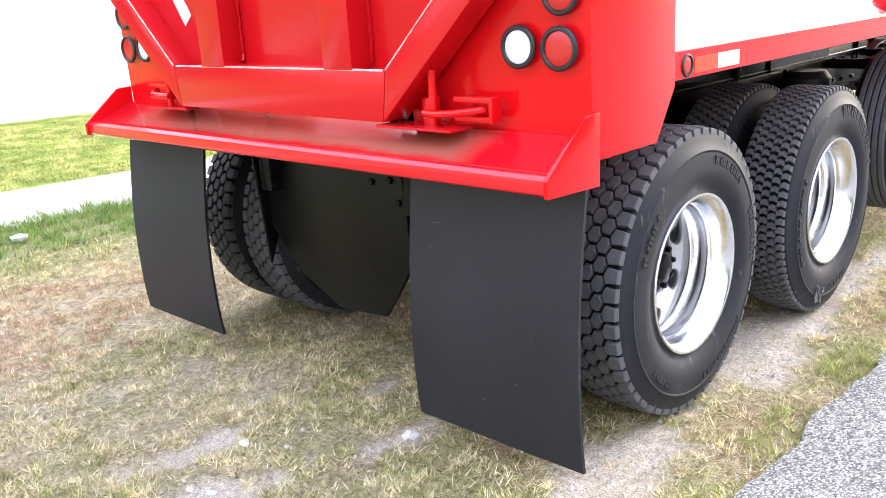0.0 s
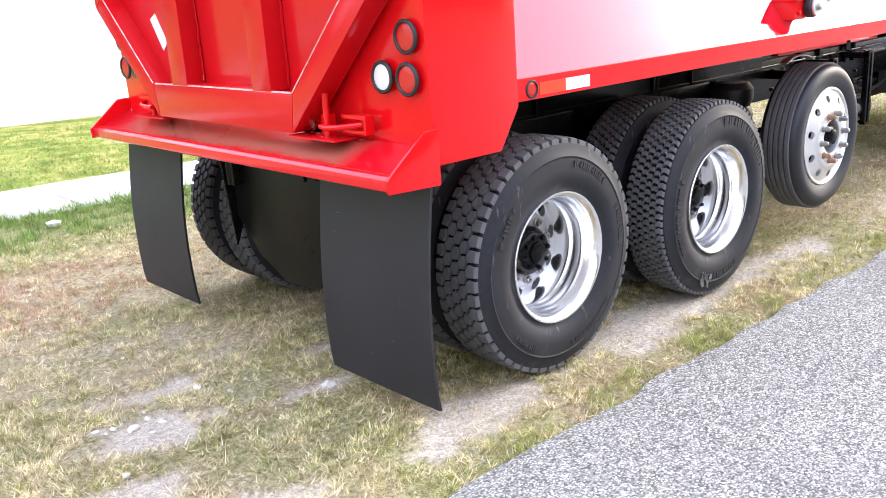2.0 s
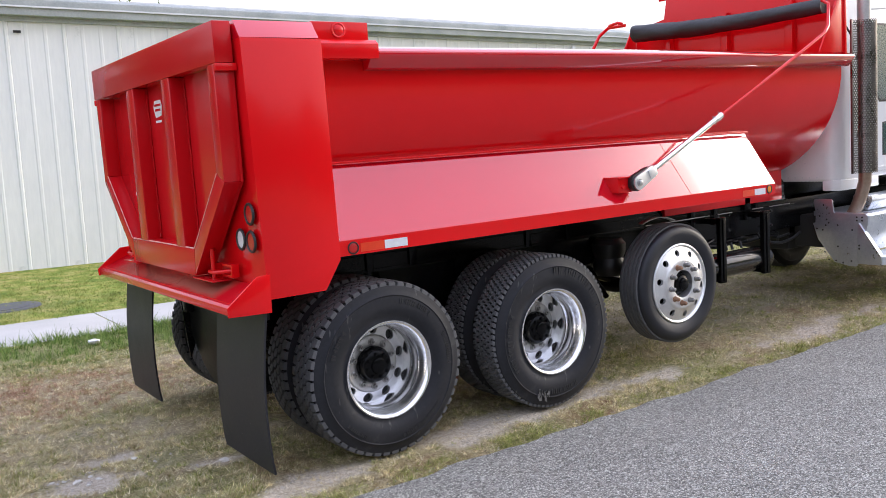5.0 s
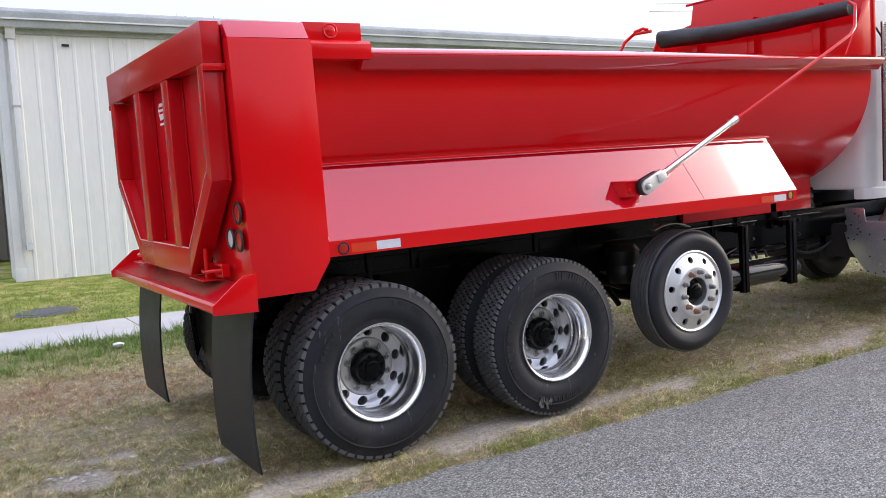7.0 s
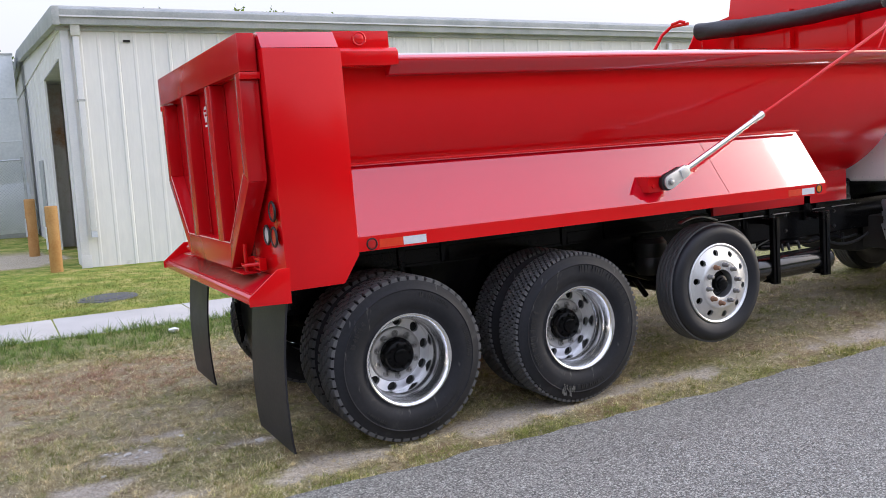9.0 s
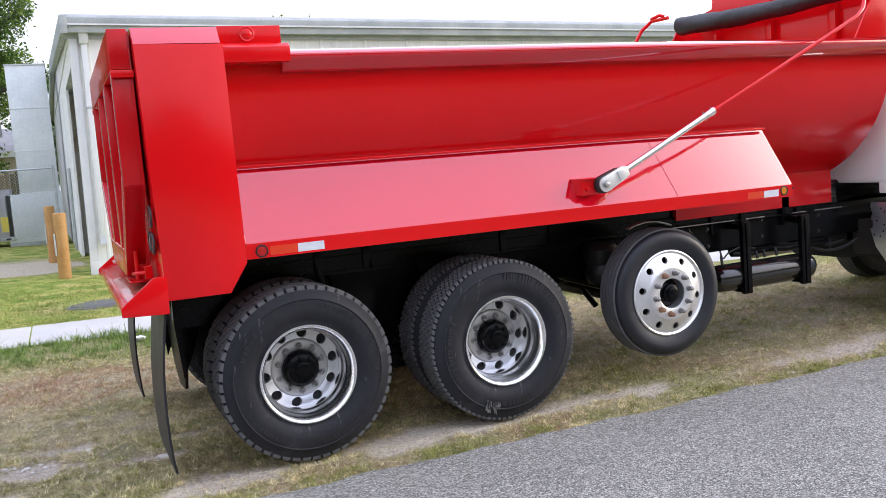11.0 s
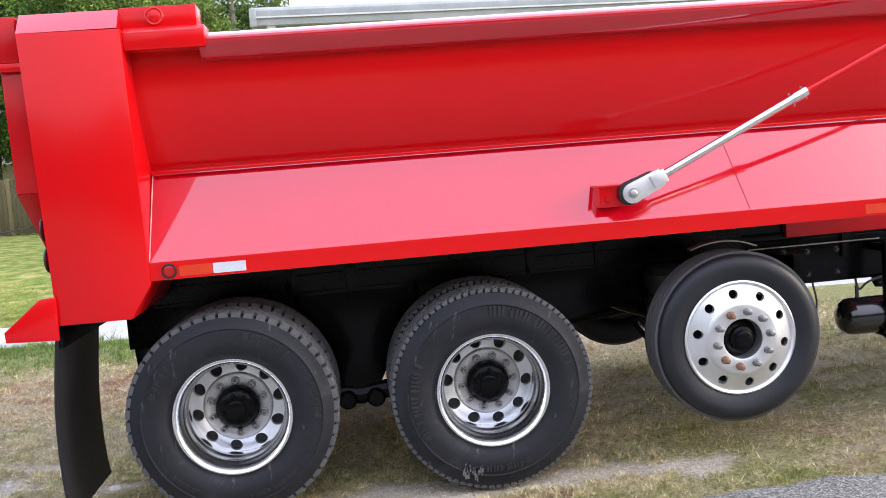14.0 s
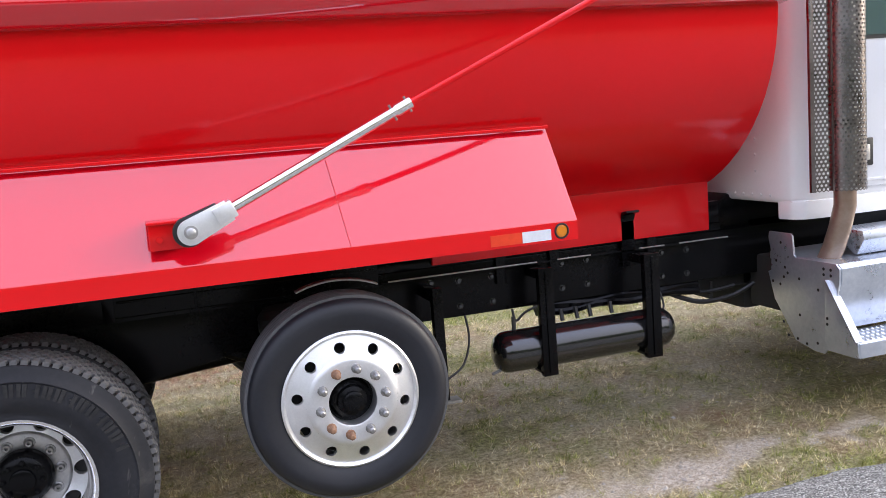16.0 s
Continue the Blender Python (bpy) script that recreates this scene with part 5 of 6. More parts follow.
part("window_seal", prism(bmesh.new(), [(5.44, 2.03), (5.65, 2.03), (5.75, 1.90), (6.40, 1.90), (6.35, 2.43), (6.19, 2.64), (5.44, 2.64)], "y", 0.283, 0.2865), RINGRUB, door)
part("peep_window", prism(bmesh.new(), [(5.82, 1.40), (5.82, 1.69), (5.99, 1.71), (5.99, 1.40)], "y", 0.281, 0.288), GLASS, door, bevel=0.002)
part("peep_seal", prism(bmesh.new(), [(5.805, 1.385), (5.805, 1.705), (6.005, 1.725), (6.005, 1.385)], "y", 0.284, 0.2865), RINGRUB, door)
part("door_handle", boxed((5.447, 0.274, 1.355), (5.53, 0.287, 1.505)), RINGRUB, door, "black door handle", bevel=0.012)
part("handle_lever", boxed((5.46, 0.264, 1.385), (5.50, 0.275, 1.470)), ALU_DULL, door, bevel=0.006)
part("door_moulding", boxed((5.42, 0.278, 1.270), (6.49, 0.287, 1.285)), WHITE, door, bevel=0.003)
part("grab_bar", tube(bmesh.new(), [(6.55, 0.29, 1.35), (6.55, 0.22, 1.38), (6.55, 0.22, 2.2), (6.55, 0.29, 2.23)], 0.014, 10), ALU, cab)
part("mirror", boxed((6.60, -0.10, 1.98), (6.72, 0.10, 2.46)), WHITE, cab, "white cab mirror", bevel=0.04)
part("mirror_arm", tube(bmesh.new(), [(6.65, 0.0, 2.46), (6.65, 0.1, 2.54), (6.62, 0.31, 2.56)], 0.013, 8), ALU, cab)
part("mirror_arm", tube(bmesh.new(), [(6.65, 0.0, 1.98), (6.65, 0.1, 1.90), (6.62, 0.31, 1.88)], 0.013, 8), RINGRUB, cab)
part("rain_gutter", tube(bmesh.new(), [(5.40, 0.29, 2.76), (5.9, 0.285, 2.79), (6.3, 0.29, 2.80)], 0.012, 8), WHITE, cab)
bm = prism(bmesh.new(), [(6.95, 1.00), (6.95, 2.05), (8.1, 1.88), (8.55, 1.70), (8.62, 1.0), (8.62, 0.75), (7.7, 0.75), (7.6, 1.0)], "y", 0.45, 1.93)
part("hood", bm, WHITE, cab, bevel=0.06, segs=3)
for ya, yb in ((0.08, 0.46), (1.92, 2.30)):
    pts = [(7.05 + 0.66 * math.cos(a), 0.60 + 0.60 * math.sin(a)) for a in np.linspace(0, math.pi, 20)]
    pts += [(7.05 + 0.60 * math.cos(a), 0.60 + 0.545 * math.sin(a)) for a in np.linspace(math.pi, 0, 20)]
    part("front_fender", prism(bmesh.new(), pts, "y", ya, yb), WHITE, cab, bevel=0.01)
part("front_bumper", boxed((8.65, -0.02, 0.45), (8.80, 2.40, 0.80)), ALU, cab, bevel=0.03)
part("gearbox", boxed((5.2, 0.86, 0.50), (7.9, 1.52, 1.10)), DARK, chassis, bevel=0.05)
part("fuel_tank", lathe(bmesh.new(), [(0, 0), (0.26, 0.0), (0.29, 0.03), (0.29, 1.27), (0.26, 1.30), (0, 1.30)], 40), ALU_DULL, truck, "aluminium fuel tank", m=pose(5.15, 2.02, 0.72, 0, 0, -90))
part("under_cab_box", boxed((5.2, 0.45, 0.55), (6.4, 0.80, 0.86)), DARK, chassis, bevel=0.02)

# exhaust stack with perforated guard
stack = part("exhaust_pipe", tube(bmesh.new(), [(5.19, 0.12, 1.262), (5.19, 0.12, 2.2), (5.19, 0.12, 3.45)], 0.058, 24), ALU_DULL, truck, "vertical exhaust stack in a perforated guard")
part("exhaust_elbow", tube(bmesh.new(), [(5.19, 0.12, 1.30), (5.19, 0.122, 1.18), (5.182, 0.15, 1.06), (5.175, 0.19, 0.95), (5.17, 0.24, 0.86), (5.17, 0.30, 0.80)], 0.056, 20), TAN, stack, "heat-tanned exhaust elbow")


def perforated(fn, width, length, pitch, hole):
    """A sheet of six-sided cells, each with a round hole, laid on the surface fn(u, v)."""
    bm = bmesh.new()
    dy = pitch * math.sqrt(3) / 2
    for r in range(int(length / dy)):
        for c in range(int(width / pitch)):
            u0, v0 = (c + 0.5 + (0.5 if r % 2 else 0)) * pitch, (r + 0.5) * dy
            rim, hol = [], []
            for k in range(6):
                a = radians(60 * k + 30)
                rr = pitch / math.sqrt(3)
                rim.append(bm.verts.new(fn(min(max(u0 + rr * math.cos(a), 0), width), v0 + rr * math.sin(a))))
                hol.append(bm.verts.new(fn(min(u0 + hole * math.cos(a), width), v0 + hole * math.sin(a))))
            for k in range(6):
                j = (k + 1) % 6
                bm.faces.new((rim[k], rim[j], hol[j], hol[k]))
    return bm


R_G = 0.094
z0, z1 = 1.262, 2.63
gu = perforated(lambda u, v: (5.19 + R_G * math.cos(math.pi + 0.15 + u / R_G), 0.105 + R_G * math.sin(math.pi + 0.15 + u / R_G), z0 + v), R_G * (math.pi * 1.15), z1 - z0, 0.0235, 0.0066)
part("stack_guard", gu, STEEL, stack, "perforated stainless guard")
gu = perforated(lambda u, v: (4.995 + u, 0.115 + 0.01 * math.cos(u * 20), z0 + v), 0.106, z1 - z0, 0.0235, 0.0075)
part("guard_wing", gu, STEEL, stack)
part("guard_edge", boxed((4.972, 0.112, z0), (4.998, 0.128, z1)), STEEL, stack, bevel=0.001)
part("guard_edge", boxed((5.094, 0.098, z0), (5.104, 0.128, z1)), STEEL, stack, bevel=0.001)
for z in (1.60, 2.30):
    part("stack_clamp", lathe(bmesh.new(), [(0.060, -0.02), (0.070, -0.02), (0.070, 0.02), (0.060, 0.02)], 24), STEEL, stack, m=pose(5.19, 0.12, z, 90, 0, 0))
part("wiring_loom", tube(bmesh.new(), [(4.72, 0.30, 2.62), (4.85, 0.22, 2.63), (4.96, 0.16, 2.58), (5.03, 0.14, 2.48), (5.04, 0.14, 2.36)], 0.009, 8), RINGRUB, stack)
horn = part("work_lamp", boxed((4.82, 0.16, 2.66), (4.92, 0.28, 2.96)), ALU_FACE, truck, "silver lamp bracket by the headboard", bevel=0.01)

# galvanised step box
pts = [(0.545, 1.020), (0.375, 1.020), (0.362, 1.008), (0.350, 0.905), (0.335, 0.893), (0.045, 0.893), (0.020, 0.870), (0.020, 0.80), (0.055, 0.66), (0.10, 0.52), (0.105, 0.44), (0.135, 0.402), (0.20, 0.402), (0.345, 0.432), (0.51, 0.64), (0.560, 0.79), (0.535, 0.80), (0.530, 0.90), (0.552, 0.985)]
steps = part("step_box", prism(bmesh.new(), pts, "x", 5.052, 5.064), GALV, truck, "galvanised side step box with drilled end plate", bevel=0.002)
part("step_gusset", prism(bmesh.new(), [(0.115, 0.80), (0.09, 0.80), (-0.105, 0.515), (-0.112, 0.43), (0.12, 0.43)], "x", 5.044, 5.052), GALV, steps, bevel=0.001)
part("step_flange", prism(bmesh.new(), [(0.09, 0.80), (0.098, 0.805), (-0.098, 0.520), (-0.108, 0.517)], "x", 5.03, 5.075), GALV, steps)
prof = [(0.56, 0.86), (0.56, 0.905), (0.16, 0.893), (0.04, 0.893), (0.015, 0.870), (0.015, 0.81), (0.10, 0.53), (0.115, 0.53), (0.035, 0.81), (0.05, 0.86)]
part("step_body", prism(bmesh.new(), prof, "x", 5.066, 6.42), GALV, steps, bevel=0.004)
part("upper_ledge", prism(bmesh.new(), [(0.30, 0.99), (0.30, 1.035), (0.12, 1.03), (0.11, 0.985), (0.16, 0.90), (0.18, 0.90)], "x", 5.30, 6.42), GALV, steps, bevel=0.004)
low = part("lower_step", prism(bmesh.new(), [(-0.112, 0.43), (-0.112, 0.505), (-0.10, 0.515), (0.11, 0.515), (0.11, 0.43)], "x", 5.053, 6.42), GALV, steps, bevel=0.003)
dim = finish(lathe(bmesh.new(), [(0.004, 0.0), (0.006, -0.004), (0.010, -0.001), (0.011, 0.0)], 10), "tread_dimple", GALV)
for i in range(16):
    for j in range(4):
        place("tread_dimple", dim, low, pose(5.09 + 0.033 * i + (0.016 if j % 2 else 0), -0.085 + 0.05 * j, 0.5155, -90, 0, 0))
# Flat discs whose dark colour stands in for the shade of drilled holes.
hole = finish(lathe(bmesh.new(), [(0, -0.0005), (0.0085, -0.0005), (0.0085, 0.0)], 12), "painted_bolt_hole", DARK)
for y, z in ((0.45, 0.965), (0.49, 0.86), (0.42, 0.83), (0.40, 0.80), (0.43, 0.775), (0.31, 0.78), (0.52, 0.74), (0.46, 0.73), (0.31, 0.58), (0.44, 0.52), (0.40, 0.45), (0.33, 0.445), (0.26, 0.43), (0.18, 0.45), (0.12, 0.86), (0.12, 0.83), (0.07, 0.86), (0.07, 0.83), (0.10, 0.60), (0.10, 0.57), (0.17, 0.74)):
    place("painted_bolt_hole", hole, steps, pose(5.0515 if y > 0.13 else 5.0435, y, z, 0, 0, -90))


for ob in (cab, stack, steps, horn):
    ob.location.x += 0.09
for ob in tank_row:
    ob.location.x += 0.055


# ---- the metal building ----
bld = thing("metal_building", "white ribbed metal warehouse with a grey gutter", "building")
bld.matrix_basis = pose(-0.73, 12.0, 0.02, 0, 1.0, 0.8) @ Matrix.Diagonal((1.0, 1.0, 1.05, 1.0))
PAN, WALL_H = 0.915, 4.15


def panel_mesh(z0, z1, name):
    bm = bmesh.new()
    prof = []
    for k in range(3):
        u = k * 0.305
        d = 0.016 if k == 2 else 0.006
        prof += [(u, 0.0), (u + 0.225, 0.0), (u + 0.245, -d), (u + 0.280, -d), (u + 0.299, 0.0)]
    prof.append((PAN - 0.002, 0.0))
    zs = [z0, z1]
    rows = [[bm.verts.new((u, v, z)) for u, v in prof] for z in zs]
    rows_b = [[bm.verts.new((u, 0.05, z)) for u in (0, PAN - 0.002)] for z in zs]
    for k in range(len(prof) - 1):
        bm.faces.new((rows[0][k], rows[0][k + 1], rows[1][k + 1], rows[1][k]))
    bm.faces.new((rows_b[0][0], rows_b[1][0], rows_b[1][1], rows_b[0][1]))
    bm.faces.new((rows[0][0], rows[1][0], rows_b[1][0], rows_b[0][0]))
    bm.faces.new((rows[0][-1], rows_b[0][1], rows_b[1][1], rows[1][-1]))
    return finish(bm, name, WALLMETAL, smooth=False)


front = panel_mesh(0.0, WALL_H, "wall_panel")
for k in range(30):
    place("wall_panel", front, bld, pose(0.02 + k * PAN, 0, 0))
# end wall with the tall door opening
above = panel_mesh(3.72, WALL_H + 0.25, "wall_panel")
for k in range(23):
    v = 0.02 + (k + 1) * PAN
    over = 1 <= k <= 4
    place("wall_panel", above if over else front, bld, pose(0.0, v, 0, 0, 0, -90))
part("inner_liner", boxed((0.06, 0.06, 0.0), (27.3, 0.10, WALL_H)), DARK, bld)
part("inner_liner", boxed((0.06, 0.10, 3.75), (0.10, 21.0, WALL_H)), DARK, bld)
part("corner_trim", prism(bmesh.new(), [(-0.035, -0.035), (0.10, -0.035), (0.10, -0.028), (0.0, -0.028), (-0.028, 0.0), (-0.028, 0.10), (-0.035, 0.10)], "z", 0.0, WALL_H), TRIM, bld)
part("eave_gutter", prism(bmesh.new(), [(-0.20, 4.15), (-0.20, 4.28), (-0.23, 4.28), (-0.23, 4.39), (-0.20, 4.43), (0.02, 4.45), (0.02, 4.15)], "x", -0.14, 27.4), TRIM_GREY, bld, "grey stepped metal gutter along the eave", bevel=0.006)
part("eave_lip", boxed((-0.14, -0.236, 4.266), (27.4, -0.228, 4.292)), TRIM, bld)
# Grey strip stands in for the shadow below the gutter.
part("eave_shadow_strip", boxed((-0.10, -0.05, 4.07), (27.4, 0.0, 4.15)), TRIM_GREY, bld)
part("rake_trim", prism(bmesh.new(), [(-0.24, 4.13), (-0.24, 4.43), (10.6, 5.08), (21.4, 4.43), (21.4, 4.13), (10.6, 4.78)], "x", -0.16, -0.04), TRIM_GREY, bld, bevel=0.004)
part("gable", prism(bmesh.new(), [(0.0, 4.13), (0.0, 4.33), (10.6, 4.98), (21.2, 4.33), (21.2, 4.13)], "x", -0.03, 0.04), WALLMETAL, bld)
part("metal_roof", prism(bmesh.new(), [(-0.18, 4.41), (-0.18, 4.45), (10.6, 5.1), (21.4, 4.45), (21.4, 4.41), (10.6, 5.05)], "x", -0.13, 27.4), TRIM, bld)
pipe = part("downpipe", boxed((0.155, -0.10, 0.72), (0.255, -0.03, 4.03)), TRIM, bld, "white rain downpipe", bevel=0.01)
part("pipe_mouth", prism(bmesh.new(), [(-0.10, 0.72), (-0.03, 0.72), (-0.06, 0.62), (-0.16, 0.62)], "x", 0.155, 0.255), TRIM_GREY, pipe)
part("pipe_head", prism(bmesh.new(), [(-0.12, 3.98), (-0.02, 3.98), (-0.02, 4.18), (-0.18, 4.18)], "x", 0.13, 0.28), TRIM, pipe, bevel=0.004)
part("pipe_strap", boxed((0.14, -0.104, 2.9), (0.27, -0.02, 2.94)), TRIM_GREY, pipe)
part("downpipe", boxed((13.9, -0.10, 0.5), (14.0, -0.03, 4.03)), TRIM, bld, bevel=0.01)
part("wall_vent", boxed((1.0, -0.035, 3.89), (1.12, -0.028, 3.93)), DARK, bld)
part("wall_base", boxed((-0.02, -0.01, -0.3), (27.4, 0.08, 0.02)), CONCRETE, bld)
part("corner_patch", boxed((-0.045, -0.04, 0.02), (0.13, -0.034, 0.32)), TRIM, bld, bevel=0.002)
# recessed roll-up door in the end wall
part("door_jamb", boxed((0.0, 0.93, 0.0), (0.45, 0.97, 3.72)), STAINED, bld, "stained white door jamb")
part("door_jamb", boxed((0.0, 5.50, 0.0), (0.45, 5.54, 3.72)), STAINED, bld)
part("door_head", boxed((0.0, 0.93, 3.70), (0.45, 5.54, 3.74)), TRIM_GREY, bld)
slat = finish(boxed((0, 0, 0), (0.03, 4.55, 0.215)), "door_slat", STAINED, 0.006)
for k in range(17):
    place("door_slat", slat, bld, pose(0.40, 0.96, 0.02 + 0.217 * k))
part("man_door", boxed((-0.05, 7.0, 0.0), (-0.01, 7.9, 2.1)), TRIM_GREY, bld, bevel=0.005)
part("back_wall", boxed((0.0, 21.1, 0.0), (27.4, 21.2, 4.33)), WALLMETAL, bld)
part("floor_slab", boxed((0.0, 0.0, -0.1), (27.4, 21.1, 0.0)), CONCRETE, bld)

# galvanised duct that rises from the air-conditioning unit along the end wall
duct = thing("air_duct", "tall galvanised sheet-metal air duct beside the warehouse", "duct", (-2.5, 22.2, 0.22))
part("plenum", boxed((0.0, 0.0, 0.10), (1.46, 1.2, 1.45)), GREYWALL, duct, bevel=0.012)
part("riser", boxed((0.40, 0.02, 1.45), (1.42, 1.18, 5.0)), GREYWALL, duct, bevel=0.012)
part("duct_cap", boxed((0.38, 0.0, 4.98), (1.44, 1.20, 5.03)), TRIM_GREY, duct, bevel=0.006)
part("stand", boxed((0.0, 0.05, -0.05), (1.46, 1.15, 0.10)), ZINC, duct, bevel=0.01)
for z in (1.44, 2.62, 3.80):
    part("duct_flange", boxed((0.385, 0.005, z), (1.435, 1.195, z + 0.035)), GREYWALL, duct, bevel=0.004)


for loc, h in (((-1.20, 11.75, 0.13), 1.16), ((-1.38, 15.4, 0.17), 1.2)):
    b = thing("bollard", "worn yellow steel bollard by the warehouse door", "bollard", loc, group="bollards at the warehouse door")
    part("post", tube(bmesh.new(), [(0, 0, -0.05), (0.01, 0, h * 0.5), (0.02, 0.0, h - 0.05), (0.021, 0, h)], 0.105, 24), BOLLARD, b, bevel=0.02)
    part("paint_scrape", boxed((-0.112, -0.06, 0.42), (-0.085, 0.06, 0.80)), GREYWALL, b)

# air-conditioning unit in its chain-link cage
ac = thing("air_conditioner", "grey outdoor air-conditioning unit inside the fence", "air conditioner", (-4.7, 22.2, 0.40))
part("cabinet", boxed((0.0, 0.0, 0.10), (2.35, 1.3, 1.43)), AC_PAINT, ac, bevel=0.015)
part("base_rail", boxed((-0.02, -0.02, 0.0), (2.37, 1.32, 0.10)), ZINC, ac, bevel=0.01)
for x in (0.15, 0.42, 1.85, 2.12):
    part("rail_slot", boxed((x, -0.026, 0.03), (x + 0.12, -0.019, 0.08)), DARK, ac)
for x in (0.82, 1.62):
    part("panel_joint", boxed((x, -0.004, 0.12), (x + 0.012, 0.004, 1.54)), DARK, ac)
part("maker_label", boxed((0.08, -0.006, 1.28), (0.27, -0.001, 1.35)), OFFWHITE, ac)
part("warning_label", boxed((2.04, -0.006, 0.26), (2.22, -0.001, 0.68)), YELLOW, ac)
part("isolator", boxed((0.98, -0.12, 0.33), (1.20, -0.002, 0.60)), OFFWHITE, ac, bevel=0.01)
part("conduit", tube(bmesh.new(), [(1.09, -0.06, 0.33), (1.09, -0.06, 0.0)], 0.025, 8), ZINC, ac)
part("rating_label", boxed((0.98, -0.006, 0.92), (1.14, -0.001, 1.06)), OFFWHITE, ac)
part("foot_label", boxed((0.42, -0.006, 0.16), (0.60, -0.001, 0.22)), OFFWHITE, ac)


def chain_run(parent, a, b, h, step=0.075, slats=False):
    """A run of chain-link from a to b (x, y), with rails."""
    a, b = Vector((*a, 0)), Vector((*b, 0))
    d = b - a
    n, length = d.normalized(), d.length
    bm = bmesh.new()
    k = -h
    while k < length:
        for s in (1, -1):
            u0, u1 = (k, k + h) if s == 1 else (k + h, k)
            z0, z1 = 0.03, h
            lo, hi = max(0.0, min(u0, u1)), min(length, max(u0, u1))
            if hi - lo > 0.02:
                f = lambda u: z0 + (z1 - z0) * (u - u0) / (u1 - u0)  # noqa: E731
                tube(bm, [a + n * lo + Vector((0, 0, f(lo))), a + n * hi + Vector((0, 0, f(hi)))], 0.0032, 3)
        k += step
    part("chain_mesh", bm, ZINC, parent)
    part("top_rail", tube(bmesh.new(), [a + Vector((0, 0, h)), b + Vector((0, 0, h))], 0.021, 10), ZINC, parent)
    if slats:
        me = finish(boxed((-0.02, -0.004, 0.05), (0.02, 0.004, h - 0.03)), "privacy_slat", TRIM_GREY)
        ang = math.degrees(math.atan2(d.y, d.x))
        for i in range(int(length / 0.062)):
            p = a + n * (0.04 + 0.062 * i)
            place("privacy_slat", me, parent, pose(p.x, p.y, 0.0, 0, 0, ang + 12))


cage = thing("chain_link_cage", "galvanised chain-link enclosure with grey slats", "fence", (-6.08, 21.2, 0.44))
for x, y in ((0, 0), (2.45, 0.05), (-0.05, 1.5), (-0.1, 3.0), (-0.15, 4.4), (4.9, 0.1)):
    part("fence_post", tube(bmesh.new(), [(x, y, -0.1), (x, y, 1.95)], 0.034, 12), ZINC, cage)
chain_run(cage, (0, 0), (-0.15, 4.4), 1.88, 0.09, True)
chain_run(cage, (0, 0), (4.9, 0.1), 1.88, 0.085)
# wooden fence
fence = thing("wooden_fence", "weathered brown board fence with moss stains", "fence", (-0.5, 0, 0.55))
rng = random.Random(21)
boards = [finish(prism(bmesh.new(), [(0, 0), (0.138, 0), (0.138, h - 0.03), (0.11, h), (0.028, h), (0, h - 0.03)], "y", 0, 0.018), "board", PLANK, 0.002) for h in (1.76, 1.79, 1.82)]
x = -24.0
while x < -6.6:
    y = 25.6 - 0.075 * (x + 13)
    place("board", boards[rng.randrange(3)], fence, pose(x, y + rng.uniform(-0.006, 0.006), rng.uniform(-0.02, 0.02), 0, rng.uniform(-0.5, 0.5), -4.3))
    x += 0.146
for z in (0.35, 0.95, 1.5):
    part("fence_rail", tube(bmesh.new(), [(-24, 26.47, z), (-6.6, 25.17, z)], 0.045, 4), PLANK, fence)
x = -6.6
while x < -1.6:
    place("board", boards[rng.randrange(3)], fence, pose(x, 25.15 + rng.uniform(-0.006, 0.006), rng.uniform(-0.02, 0.02)))
    x += 0.146

# house beyond the fence
house = thing("house", "single-storey beige house under a grey shingle roof", "house", (-25.5, 37, 0.72))
part("house_wall", boxed((0, 0, 0), (23, 9, 2.75)), BEIGE, house)
for k in range(15):
    part("siding_board", boxed((0.0, -0.02, 0.1 + 0.175 * k), (23.0, 0.0, 0.115 + 0.175 * k)), BEIGE, house)
part("house_roof", prism(bmesh.new(), [(-0.6, 2.62), (-0.6, 2.78), (4.5, 4.1), (9.6, 2.78), (9.6, 2.62)], "x", -0.5, 23.5), SHINGLE, house, bevel=0.02)
part("fascia", boxed((-0.5, -0.64, 2.56), (23.5, -0.60, 2.80)), TRIM, house)
for x in (9.3,):
    w = part("house_window", boxed((x, -0.06, 1.25), (x + 1.15, 0.0, 2.45)), OFFWHITE, house, "white framed house window", bevel=0.01)
    for dx in (0.08, 0.61):
        for dz in (0.08, 0.63):
            part("pane", boxed((x + dx, -0.075, 1.25 + dz), (x + dx + 0.46, -0.062, 1.25 + dz + 0.48)), PANE, w)


